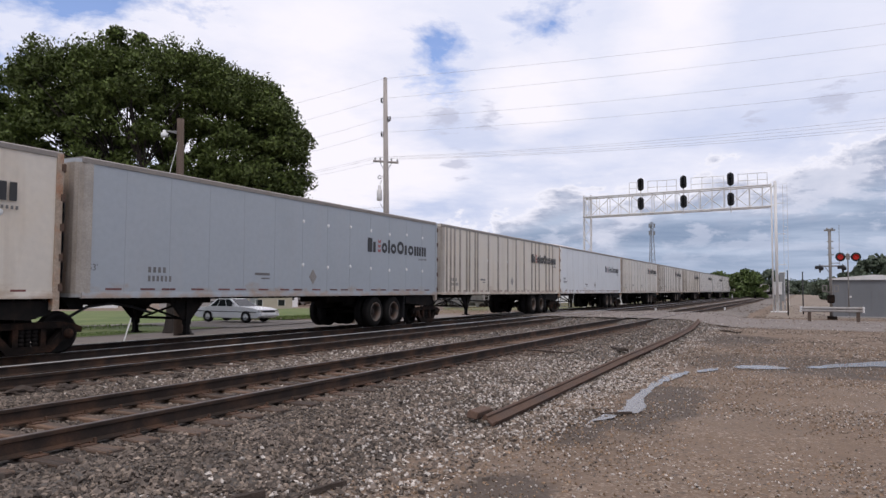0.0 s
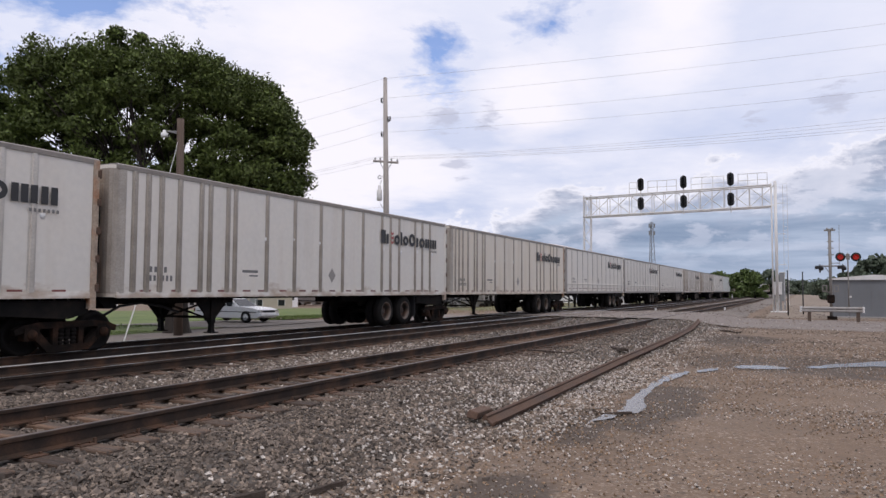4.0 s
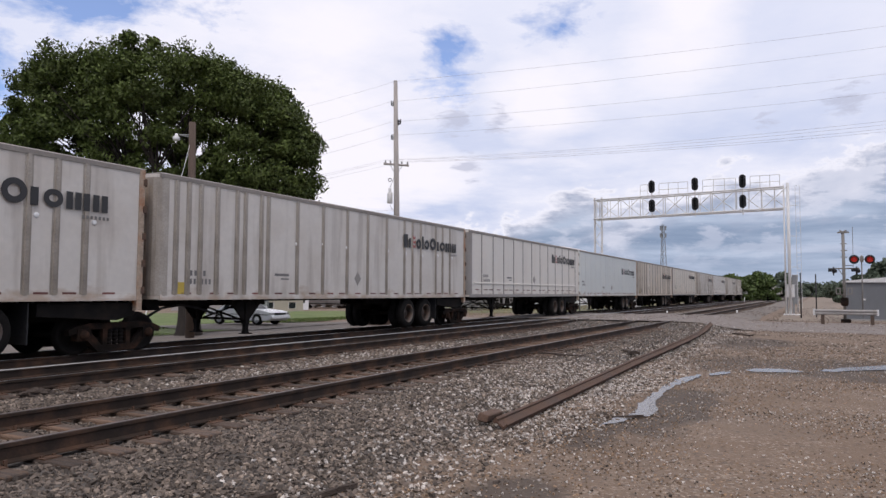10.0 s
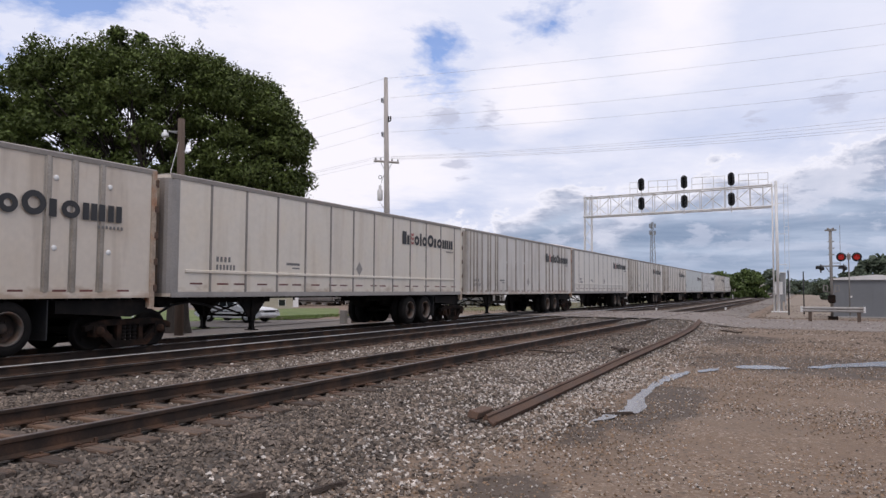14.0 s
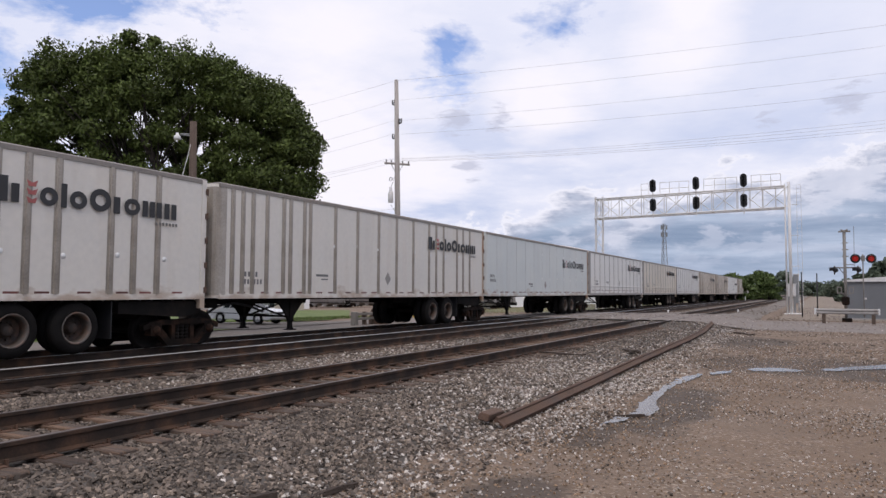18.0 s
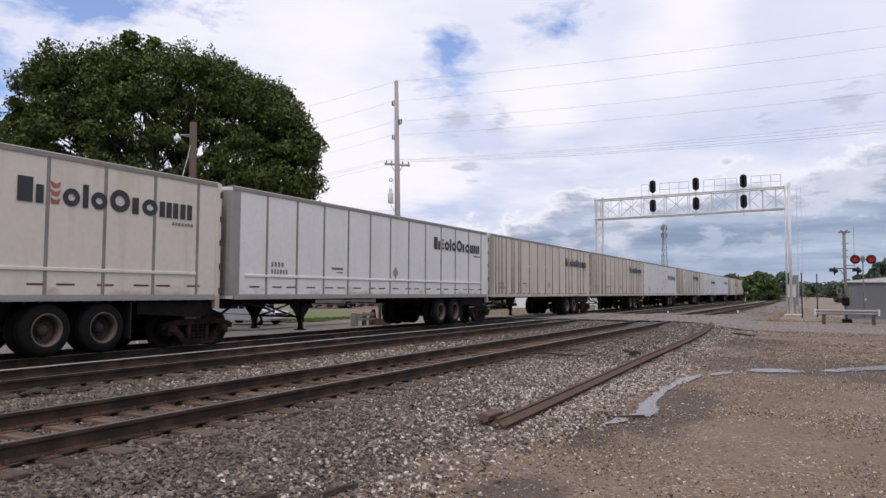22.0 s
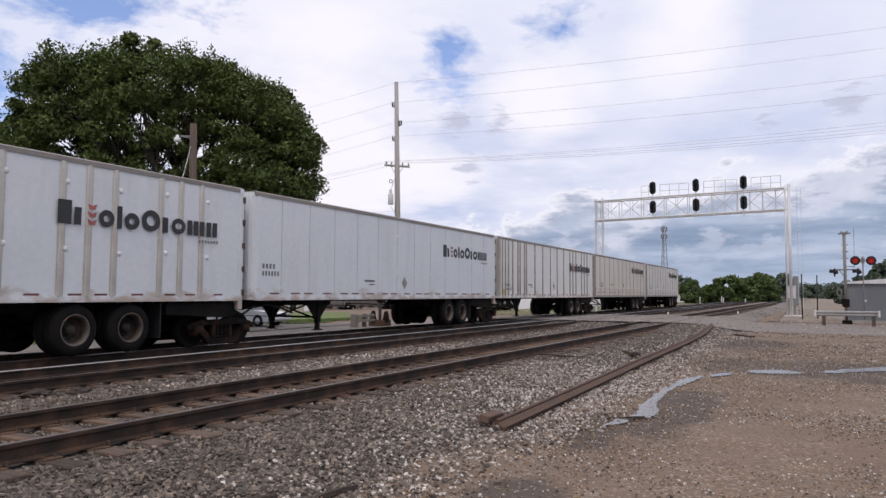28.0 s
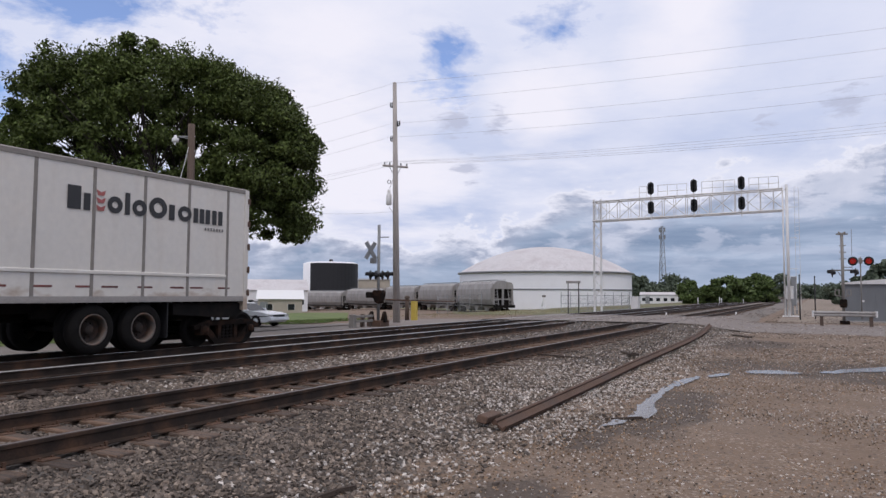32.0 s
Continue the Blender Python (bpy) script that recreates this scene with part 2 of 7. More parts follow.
RUST = (0.16, 0.075, 0.04)
M = dict(
    ballast=mat("ballast bed", (0.085, 0.073, 0.063), 0.95, spread=0.4, scale=0.9, fine=30, bump=0.9, tint=(0.09, 0.08, 0.075)),
    far_ballast=mat("trodden ballast", (0.175, 0.15, 0.13), 0.95, spread=0.42, scale=0.7, fine=20, bump=0.7, tint=(0.13, 0.112, 0.098)),
    stone=mat("ballast stone", (0.131, 0.105, 0.085), 0.9, spread=0.35, scale=2, fine=30, bump=0.3, island=0.55, tint=(0.12, 0.10, 0.085)),
    tan_stone=mat("tan stone", (0.235, 0.187, 0.147), 0.9, spread=0.25, scale=2, fine=30, bump=0.3, island=0.4),
    lot_stone=mat("brown lot pebble", (0.265, 0.18, 0.115), 0.9, spread=0.25, scale=2, fine=30, bump=0.3, island=0.5),
    pale_stone=mat("pale stone", (0.50, 0.455, 0.41), 0.85, spread=0.2, scale=2, fine=30, bump=0.3, island=0.3),
    asphalt=mat("worn asphalt", (0.185, 0.16, 0.14), 0.92, spread=0.3, scale=0.55, fine=34, bump=0.4, tint=(0.115, 0.10, 0.088), tint_amount=0.75),
    dusty_road=mat("dusty worn asphalt", (0.22, 0.188, 0.168), 0.95, spread=0.36, scale=0.6, fine=11, bump=0.5, tint=(0.12, 0.10, 0.088), tint_amount=0.9),
    nose=mat("dirty nose panel", (0.46, 0.40, 0.33), 0.6, spread=0.25, scale=1.6, fine=22, bump=0.1, tint=(0.22, 0.13, 0.08), tint_amount=0.9, streak=((0.16, 0.09, 0.055), 0.7)),
    # near black like the running gear below, with its shade in the colour
    spring=mat("shade-darkened springs", (0.012, 0.010, 0.009), 0.9, spec=0.1, spread=0.3, scale=5, fine=30, bump=0.2),
    pavement=mat("pale concrete road", (0.36, 0.34, 0.32), 0.85, spread=0.12, scale=0.5, fine=30, bump=0.15),
    sand=mat("pale gravel", (0.245, 0.195, 0.15), 0.95, spread=0.34, scale=0.35, fine=9, bump=0.5, tint=(0.15, 0.122, 0.098), tint_amount=0.85),
    grass=mat("mown grass", (0.10, 0.145, 0.03), 0.9, spread=0.3, scale=0.35, fine=25, bump=0.5, tint=(0.13, 0.12, 0.05), tint_amount=0.6),
    rough_grass=mat("rough dry grass", (0.13, 0.135, 0.055), 0.95, spread=0.35, scale=0.3, fine=8, bump=0.5, tint=(0.19, 0.155, 0.10), tint_amount=0.9),
    blade=mat("grass blade", (0.088, 0.132, 0.028), 0.8, spread=0.3, scale=1, fine=10, bump=0, island=0.4),
    dry=mat("dry weeds", (0.24, 0.20, 0.10), 0.9, spread=0.3, scale=1, fine=10, bump=0, island=0.35),
    water=mat("puddle water", (0.10, 0.085, 0.072), 0.17, spread=0.15, bump=0.04, spec=0.75),
    rail=mat("rusty rail steel", (0.04, 0.029, 0.023), 0.7, 0.1, spread=0.3, spec=0.2, scale=2.5, fine=40, bump=0.15, tint=(0.095, 0.05, 0.03), tint_amount=0.8),
    rail_top=mat("polished rail head", (0.36, 0.35, 0.34), 0.3, 0.9, spread=0.15, scale=3, fine=50, bump=0.05),
    dull_top=mat("dull rail head", (0.15, 0.125, 0.115), 0.45, 0.6, spread=0.2, scale=3, fine=50, bump=0.05),
    rust=mat("rust", (0.122, 0.071, 0.047), 0.85, 0.1, spread=0.35, scale=1.1, fine=40, bump=0.4, tint=(0.062, 0.043, 0.035), tint_amount=1.0),
    tie=mat("weathered tie wood", (0.09, 0.066, 0.052), 0.95, spread=0.3, scale=2, fine=24, bump=0.7, tint=(0.19, 0.10, 0.05), tint_amount=0.7,
            random_piece=0.4, stretch=(6, 0.5, 6)),
    rotten=mat("rotten wood", (0.06, 0.043, 0.033), 0.95, spread=0.35, scale=4, fine=30, bump=0.8, stretch=(0.6, 6, 6)),
    plate=mat("tie plate", (0.115, 0.065, 0.042), 0.8, 0.3, spread=0.3, scale=8, fine=60, bump=0.2, random_piece=0.25),
    brown_pole=mat("brown pole wood", (0.105, 0.075, 0.058), 0.9, spread=0.2, scale=3, fine=30, bump=0.5, stretch=(6, 6, 0.3)),
    pole=mat("weathered pole wood", (0.41, 0.375, 0.345), 0.9, spread=0.2, scale=3, fine=30, bump=0.5, stretch=(6, 6, 0.3)),
    steel=mat("galvanised steel", (0.72, 0.715, 0.70), 0.5, 0.05, spread=0.12, scale=3, fine=30, bump=0.05, tint=(0.45, 0.40, 0.36)),
    galv_dark=mat("dull galvanised steel", (0.27, 0.28, 0.285), 0.55, 0.4, spread=0.12, scale=2, fine=30, bump=0.06, tint=(0.2, 0.19, 0.18)),
    black=mat("matt black paint", (0.014, 0.014, 0.016), 0.6, spread=0.2, scale=3, fine=40, bump=0.05),
    wire=mat("wire", (0.5, 0.5, 0.53), 0.6, spread=0.1, bump=0),
    # underframe and running gear: shade beneath the trailers is partly put into these colours
    under=mat("shade-darkened underframe", (0.012, 0.0108, 0.0102), 0.9, 0.0, spec=0.15, spread=0.35, scale=3, fine=30, bump=0.3, tint=(0.022, 0.015, 0.011), tint_amount=0.6),
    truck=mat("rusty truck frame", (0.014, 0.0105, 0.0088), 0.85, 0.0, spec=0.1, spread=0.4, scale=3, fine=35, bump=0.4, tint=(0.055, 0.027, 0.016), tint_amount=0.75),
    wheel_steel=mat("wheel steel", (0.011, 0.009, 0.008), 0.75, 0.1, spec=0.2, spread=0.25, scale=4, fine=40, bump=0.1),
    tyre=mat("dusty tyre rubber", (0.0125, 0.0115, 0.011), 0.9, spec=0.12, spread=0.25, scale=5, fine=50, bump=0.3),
    # rust-brown, with the shade deep in the dish put into the colour
    hub=mat("rusty hub darkened for depth", (0.042, 0.031, 0.025), 0.8, spread=0.35, scale=5, fine=40, bump=0.2, tint=(0.09, 0.045, 0.025), tint_amount=0.7, random_piece=0.4),
    rim=mat("dull wheel rim", (0.095, 0.083, 0.073), 0.6, 0.1, spread=0.3, scale=6, fine=40, bump=0.15, tint=RUST, tint_amount=0.7, random_piece=0.3),
    alu=mat("dull aluminium rail", (0.34, 0.315, 0.29), 0.5, 0.4, spread=0.18, scale=1.2, fine=30, bump=0.08, tint=(0.22, 0.19, 0.16), tint_amount=0.5),
    pale_seam=mat("faint seam strip", (0.47, 0.46, 0.45), 0.6, 0.1, spread=0.2, scale=2, fine=30, bump=0.05),
    top_rail=mat("weathered top rail", (0.27, 0.245, 0.22), 0.55, 0.2, spread=0.22, scale=1.2, fine=30, bump=0.08, tint=(0.17, 0.14, 0.115), tint_amount=0.6),
    seam=mat("dirty seam strip", (0.25, 0.225, 0.20), 0.6, 0.2, spread=0.2, scale=2, fine=30, bump=0.08),
    pale_post=mat("pale post", (0.60, 0.575, 0.53), 0.55, 0.1, spread=0.15, scale=1.5, fine=25, bump=0.08, streak=((0.38, 0.32, 0.26), 0.6)),
    post=mat("grimy post", (0.41, 0.372, 0.325), 0.55, 0.3, spread=0.22, scale=1.5, fine=25, bump=0.1, streak=((0.2, 0.16, 0.12), 0.7)),
    rear_frame=mat("rusty rear frame", (0.42, 0.33, 0.25), 0.75, 0.0, spread=0.34, scale=3.4, fine=26, bump=0.3, tint=(0.23, 0.085, 0.03), tint_amount=1.0),
    ink=mat("charcoal vinyl", (0.028, 0.028, 0.03), 0.5, spread=0.15, scale=2, fine=40, bump=0.03),
    peeled=mat("peeled vinyl", (0.33, 0.33, 0.33), 0.6, spread=0.4, scale=6, fine=30, bump=0.03, island=0.4),
    pale_ink=mat("faded grey vinyl", (0.16, 0.155, 0.15), 0.6, spread=0.2, scale=2, fine=40, bump=0.03),
    crown_red=mat("red vinyl", (0.38, 0.11, 0.10), 0.5, spread=0.15, scale=2, fine=40, bump=0.03),
    reflector=mat("faded red reflector", (0.14, 0.045, 0.038), 0.5, spread=0.2, scale=5, fine=50, bump=0.05, random_piece=0.35),
    white=mat("white paint", (0.76, 0.76, 0.75), 0.5, spread=0.07, scale=0.8, fine=30, bump=0.03, tint=(0.6, 0.58, 0.55), tint_amount=0.4),
    grey_wall=mat("grey sheet metal", (0.175, 0.185, 0.195), 0.6, 0.1, spread=0.08, scale=1, fine=30, bump=0.04),
    yellow=mat("yellow paint", (0.55, 0.40, 0.07), 0.6, spread=0.15, scale=2, fine=30, bump=0.05),
    tan=mat("tan siding", (0.42, 0.37, 0.30), 0.8, spread=0.12, scale=0.6, fine=20, bump=0.1),
    roof=mat("pale dome sheeting", (0.60, 0.575, 0.575), 0.7, spread=0.14, scale=0.35, fine=4, bump=0.06, tint=(0.40, 0.365, 0.365), tint_amount=0.8, streak=((0.40, 0.37, 0.36), 0.5)),
    tank_white=mat("bright tank paint", (0.88, 0.88, 0.885), 0.55, spread=0.05, scale=0.4, fine=8, bump=0.03, tint=(0.74, 0.73, 0.73), tint_amount=0.5),
    mast=mat("dull weathered mast", (0.24, 0.225, 0.205), 0.6, 0.2, spread=0.2, scale=3, fine=30, bump=0.06, tint=(0.13, 0.11, 0.095)),
    bark=mat("bark", (0.027, 0.021, 0.017), 0.95, spread=0.35, scale=2, fine=14, bump=1.0, stretch=(3, 3, 0.6)),
    leaf=mat("broad leaf", (0.074, 0.10, 0.025), 0.65, spread=0.35, scale=0.3, fine=3, bump=0, island=0.5, spec=0.25),
    far_leaf=mat("bush leaf", (0.082, 0.122, 0.03), 0.7, spread=0.35, scale=0.2, fine=2, bump=0, island=0.4),
    # paler and bluer than bush leaf: haze of distance is put into the colour
    hazed_leaf=mat("haze-paled leaf", (0.105, 0.135, 0.09), 0.8, spread=0.25, scale=0.05, fine=1, bump=0, island=0.3),
    glass=mat("dark car glass", (0.02, 0.023, 0.026), 0.12, spread=0.05, bump=0, spec=0.35),
    car_white=mat("white car paint", (0.80, 0.81, 0.82), 0.25, spread=0.05, scale=1, fine=20, bump=0),
    car_grey=mat("dark brown-grey car paint", (0.10, 0.088, 0.078), 0.3, 0.2, spread=0.08, scale=1, fine=20, bump=0),
    chrome=mat("bright trim", (0.6, 0.6, 0.6), 0.25, 0.9, spread=0.05, bump=0),
    hopper=mat("grey hopper paint", (0.31, 0.295, 0.28), 0.6, 0.1, spread=0.18, scale=0.6, fine=12, bump=0.06, streak=((0.2, 0.16, 0.13), 0.7)),
    lamp_red=glow("red crossing lens", (0.42, 0.022, 0.015), 0.33),
    dark_lens=mat("unlit lens", (0.05, 0.02, 0.02), 0.2, spread=0.1, bump=0),
)
BODY = {key: mat("side panel " + key, c, 0.38, 0.0, spread=0.06, scale=0.7, fine=7, bump=0, tint=t, tint_amount=a, streak=(s, b), spec=0.8)
        for key, c, t, a, s, b in (
            ("white", (0.70, 0.665, 0.605), (0.66, 0.605, 0.53), 0.5, (0.55, 0.47, 0.38), 0.35),
            ("cool", (0.69, 0.715, 0.73), (0.65, 0.66, 0.665), 0.4, (0.5, 0.46, 0.42), 0.3),
            ("bright", (0.745, 0.73, 0.695), (0.71, 0.685, 0.645), 0.4, (0.6, 0.53, 0.45), 0.3),
            ("cream", (0.68, 0.62, 0.53), (0.63, 0.54, 0.42), 0.6, (0.45, 0.35, 0.25), 0.5),
            ("tan", (0.64, 0.565, 0.475), (0.53, 0.44, 0.34), 0.7, (0.30, 0.22, 0.15), 0.65),
            ("blue", (0.365, 0.40, 0.43), (0.33, 0.36, 0.39), 0.4, (0.4, 0.4, 0.4), 0.3),
            ("pale_blue", (0.60, 0.63, 0.612), (0.61, 0.61, 0.56), 0.4, (0.48, 0.46, 0.43), 0.3),
            ("grey", (0.635, 0.60, 0.55), (0.47, 0.42, 0.365), 0.7, (0.25, 0.2, 0.16), 0.7))}



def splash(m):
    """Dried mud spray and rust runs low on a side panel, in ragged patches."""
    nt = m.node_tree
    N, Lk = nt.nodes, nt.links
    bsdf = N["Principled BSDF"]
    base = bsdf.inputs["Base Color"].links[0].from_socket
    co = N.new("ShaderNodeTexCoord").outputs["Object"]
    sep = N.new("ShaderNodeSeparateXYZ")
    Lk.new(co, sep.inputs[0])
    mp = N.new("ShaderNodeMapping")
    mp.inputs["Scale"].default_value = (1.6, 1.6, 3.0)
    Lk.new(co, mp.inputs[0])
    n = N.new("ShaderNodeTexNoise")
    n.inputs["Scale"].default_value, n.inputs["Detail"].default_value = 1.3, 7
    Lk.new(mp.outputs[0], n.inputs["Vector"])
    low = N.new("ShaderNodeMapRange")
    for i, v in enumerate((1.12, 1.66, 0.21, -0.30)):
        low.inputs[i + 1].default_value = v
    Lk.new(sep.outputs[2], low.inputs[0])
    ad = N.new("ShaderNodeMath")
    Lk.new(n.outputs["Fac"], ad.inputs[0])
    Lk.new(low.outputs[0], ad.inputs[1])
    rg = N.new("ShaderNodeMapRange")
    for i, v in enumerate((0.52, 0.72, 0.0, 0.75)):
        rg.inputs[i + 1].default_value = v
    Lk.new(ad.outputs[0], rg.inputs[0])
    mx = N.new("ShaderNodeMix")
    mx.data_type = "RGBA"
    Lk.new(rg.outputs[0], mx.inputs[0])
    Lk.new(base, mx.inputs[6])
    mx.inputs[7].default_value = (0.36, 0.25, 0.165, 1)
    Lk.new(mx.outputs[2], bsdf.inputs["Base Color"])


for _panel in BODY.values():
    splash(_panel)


def lot_material():
    """Brown dirt with trodden-in gravel, tyre-worn bands and damp dark places."""
    m = mat("lot dirt", (0.183, 0.124, 0.082), 0.92, spread=0.22, scale=0.5, fine=26, bump=0.7, tint=(0.115, 0.09, 0.072), tint_amount=0.6)
    nt = m.node_tree
    N, Lk = nt.nodes, nt.links
    bsdf = N["Principled BSDF"]
    base = bsdf.inputs["Base Color"].links[0].from_socket
    co = N.new("ShaderNodeTexCoord").outputs["Object"]

    def tex(kind, scale, **kw):
        n = N.new(kind)
        n.inputs["Scale"].default_value = scale
        for k, v in kw.items():
            n.inputs[k].default_value = v
        Lk.new(co, n.inputs["Vector"])
        return n

    def ramp(v, stops):
        n = N.new("ShaderNodeValToRGB")
        Lk.new(v, n.inputs[0])
        for e, (p, c) in zip(n.color_ramp.elements, stops):
            e.position, e.color = p, (c, c, c, 1)
        return n.outputs[0]

    def mix(fac, a, b, blend="MIX"):
        n = N.new("ShaderNodeMix")
        n.data_type, n.blend_type = "RGBA", blend
        for i, v in ((0, fac), (6, a), (7, b)):
            if isinstance(v, tuple):
                n.inputs[i].default_value = (*v, 1)
            elif isinstance(v, float):
                n.inputs[i].default_value = v
            else:
                Lk.new(v, n.inputs[i])
        return n.outputs[2]

    grit = tex("ShaderNodeTexVoronoi", 34.0)
    pale = ramp(grit.outputs["Color"], [(0.62, 0.0), (0.9, 1.0)])
    patch = ramp(tex("ShaderNodeTexNoise", 0.9, Detail=6.0).outputs["Fac"], [(0.38, 0.0), (0.62, 1.0)])
    k = N.new("ShaderNodeMath")
    k.operation = "MULTIPLY"
    Lk.new(pale, k.inputs[0])
    Lk.new(patch, k.inputs[1])
    col = mix(k.outputs[0], base, (0.34, 0.275, 0.215))
    dark = ramp(tex("ShaderNodeTexVoronoi", 21.0).outputs["Color"], [(0.74, 0.0), (0.95, 0.7)])
    col = mix(dark, col, (0.065, 0.052, 0.044))
    # damp places round the puddles
    wet = None
    edge = tex("ShaderNodeTexNoise", 1.6, Detail=5.0).outputs["Fac"]
    for x, y, rx, ry in ((11.3, 1.9, 2.6, 0.6), (5.6, 2.3, 0.85, 0.45), (18.6, -0.4, 2.6, 3.4), (9.0, 2.5, 1.4, 0.4), (27, 2.2, 3.4, 1.5)):
        mp = N.new("ShaderNodeMapping")
        mp.vector_type = "POINT"
        mp.inputs["Location"].default_value = (-x / rx, -y / ry, 0)
        mp.inputs["Scale"].default_value = (1 / rx, 1 / ry, 0)
        Lk.new(co, mp.inputs[0])
        ln = N.new("ShaderNodeVectorMath")
        ln.operation = "LENGTH"
        Lk.new(mp.outputs[0], ln.inputs[0])
        sub = N.new("ShaderNodeMath")
        sub.operation = "SUBTRACT"
        sub.inputs[0].default_value = 1.15
        Lk.new(ln.outputs["Value"], sub.inputs[1])
        if wet is None:
            wet = sub.outputs[0]
        else:
            mx = N.new("ShaderNodeMath")
            mx.operation = "MAXIMUM"
            Lk.new(wet, mx.inputs[0])
            Lk.new(sub.outputs[0], mx.inputs[1])
            wet = mx.outputs[0]
    ad = N.new("ShaderNodeMath")
    ad.operation = "MULTIPLY_ADD"
    Lk.new(edge, ad.inputs[0])
    ad.inputs[1].default_value = 1.2
    Lk.new(wet, ad.inputs[2])
    damp = ramp(ad.outputs[0], [(0.62, 0.0), (1.05, 0.75)])
    col = mix(damp, col, (0.058, 0.046, 0.038))
    Lk.new(col, bsdf.inputs["Base Color"])
    return m


M["dirt"] = lot_material()
# ---- mesh tools ----


def box(bm, x0, x1, y0, y1, z0, z1):
    v = [bm.verts.new(p) for p in ((x0, y0, z0), (x1, y0, z0), (x1, y1, z0), (x0, y1, z0), (x0, y0, z1), (x1, y0, z1), (x1, y1, z1), (x0, y1, z1))]
    for f in ((0, 3, 2, 1), (4, 5, 6, 7), (0, 1, 5, 4), (1, 2, 6, 5), (2, 3, 7, 6), (3, 0, 4, 7)):
        bm.faces.new([v[i] for i in f])
    return v


def bevelled(bm, width=0.01, segments=1):
    bmesh.ops.bevel(bm, geom=bm.edges[:], offset=width, segments=segments, affect="EDGES", profile=0.5)
    return bm


def rod(bm, p0, p1, r0, r1=None, n=8, caps=True):
    """A tapered round bar between two points."""
    p0, p1 = Vector(p0), Vector(p1)
    r1 = r0 if r1 is None else r1
    q = (p1 - p0).to_track_quat("Z", "Y").to_matrix()
    rings = []
    for p, r in ((p0, r0), (p1, r1)):
        rings.append([bm.verts.new(p + q @ Vector((r * math.cos(2 * math.pi * i / n), r * math.sin(2 * math.pi * i / n), 0))) for i in range(n)])
    for i in range(n):
        f = bm.faces.new((rings[0][i], rings[0][(i + 1) % n], rings[1][(i + 1) % n], rings[1][i]))
        f.smooth = n > 6
    if caps:
        bm.faces.new(rings[0][::-1])
        bm.faces.new(rings[1])


def lathe(bm, profile, n=24, axis="y", centre=(0, 0, 0)):
    """Turns rows of (along the axis, radius) round an axis."""
    c = Vector(centre)

    def place(a, r, k):
        s, t = r * math.cos(k), r * math.sin(k)
        return c + Vector({"x": (a, s, t), "y": (s, a, t), "z": (s, t, a)}[axis])

    rows = [[bm.verts.new(place(a, r, 2 * math.pi * i / n)) for i in range(n)] if r > 1e-6 else [bm.verts.new(place(a, 0, 0))] for a, r in profile]
    for A, B in zip(rows, rows[1:]):
        for i in range(n):
            j = (i + 1) % n
            if len(A) == 1 and len(B) == 1:
                continue
            if len(A) == 1:
                f = bm.faces.new((A[0], B[i], B[j]))
            elif len(B) == 1:
                f = bm.faces.new((A[i], B[0], A[j]))
            else:
                f = bm.faces.new((A[i], B[i], B[j], A[j]))
            f.smooth = True


def prism(bm, outline, a0, a1, axis="y"):
    """Extrudes an outline: (x, z) along y, (y, z) along x or (x, y) along z."""
    def place(p, a):
        return {"y": (p[0], a, p[1]), "x": (a, p[0], p[1]), "z": (p[0], p[1], a)}[axis]
    A = [bm.verts.new(place(p, a0)) for p in outline]
    B = [bm.verts.new(place(p, a1)) for p in outline]
    n = len(outline)
    for i in range(n):
        bm.faces.new((A[i], A[(i + 1) % n], B[(i + 1) % n], B[i]))
    bm.faces.new(A[::-1])
    bm.faces.new(B)


def mesh_of(name, bm, material):
    bmesh.ops.recalc_face_normals(bm, faces=bm.faces[:])
    if any(e.is_boundary for e in bm.edges) and sum(f.normal.z * f.calc_area() for f in bm.faces) < 0:
        bmesh.ops.reverse_faces(bm, faces=bm.faces[:])   # open sheets face up
    me = bpy.data.meshes.new(name)
    bm.to_mesh(me)
    bm.free()
    me.materials.append(material)
    return me


def part(name, data, material, parent, label="", at=None):
    """One mesh object under a thing or a part; data: a bmesh or a mesh that is shared."""
    me = mesh_of(name, data, material) if isinstance(data, bmesh.types.BMesh) else data
    ob = new(name, me)
    ob.parent = parent
    if at is not None:
        ob.matrix_basis = at if isinstance(at, Matrix) else Matrix.Translation(at)
    return tagged(ob, label)


def thing(name, label, category, m=None, group="", kind=""):
    ob = new(name)
    ob.empty_display_size = 0.2
    if m is not None:
        ob.matrix_basis = m if isinstance(m, Matrix) else Matrix.Translation(m)
    return tagged(ob, label, category, group, kind)


def solid(name, bm, material, label, category, kind="", m=None, group=""):
    ob = new(name, mesh_of(name, bm, material))
    if m is not None:
        ob.matrix_basis = m if isinstance(m, Matrix) else Matrix.Translation(m)
    return tagged(ob, label, category, group, kind)


SHARED = {}


def shared(key, build, material):
    """A mesh that alike pieces share."""
    if key not in SHARED:
        bm = bmesh.new()
        build(bm)
        SHARED[key] = mesh_of(key, bm, material)
    return SHARED[key]


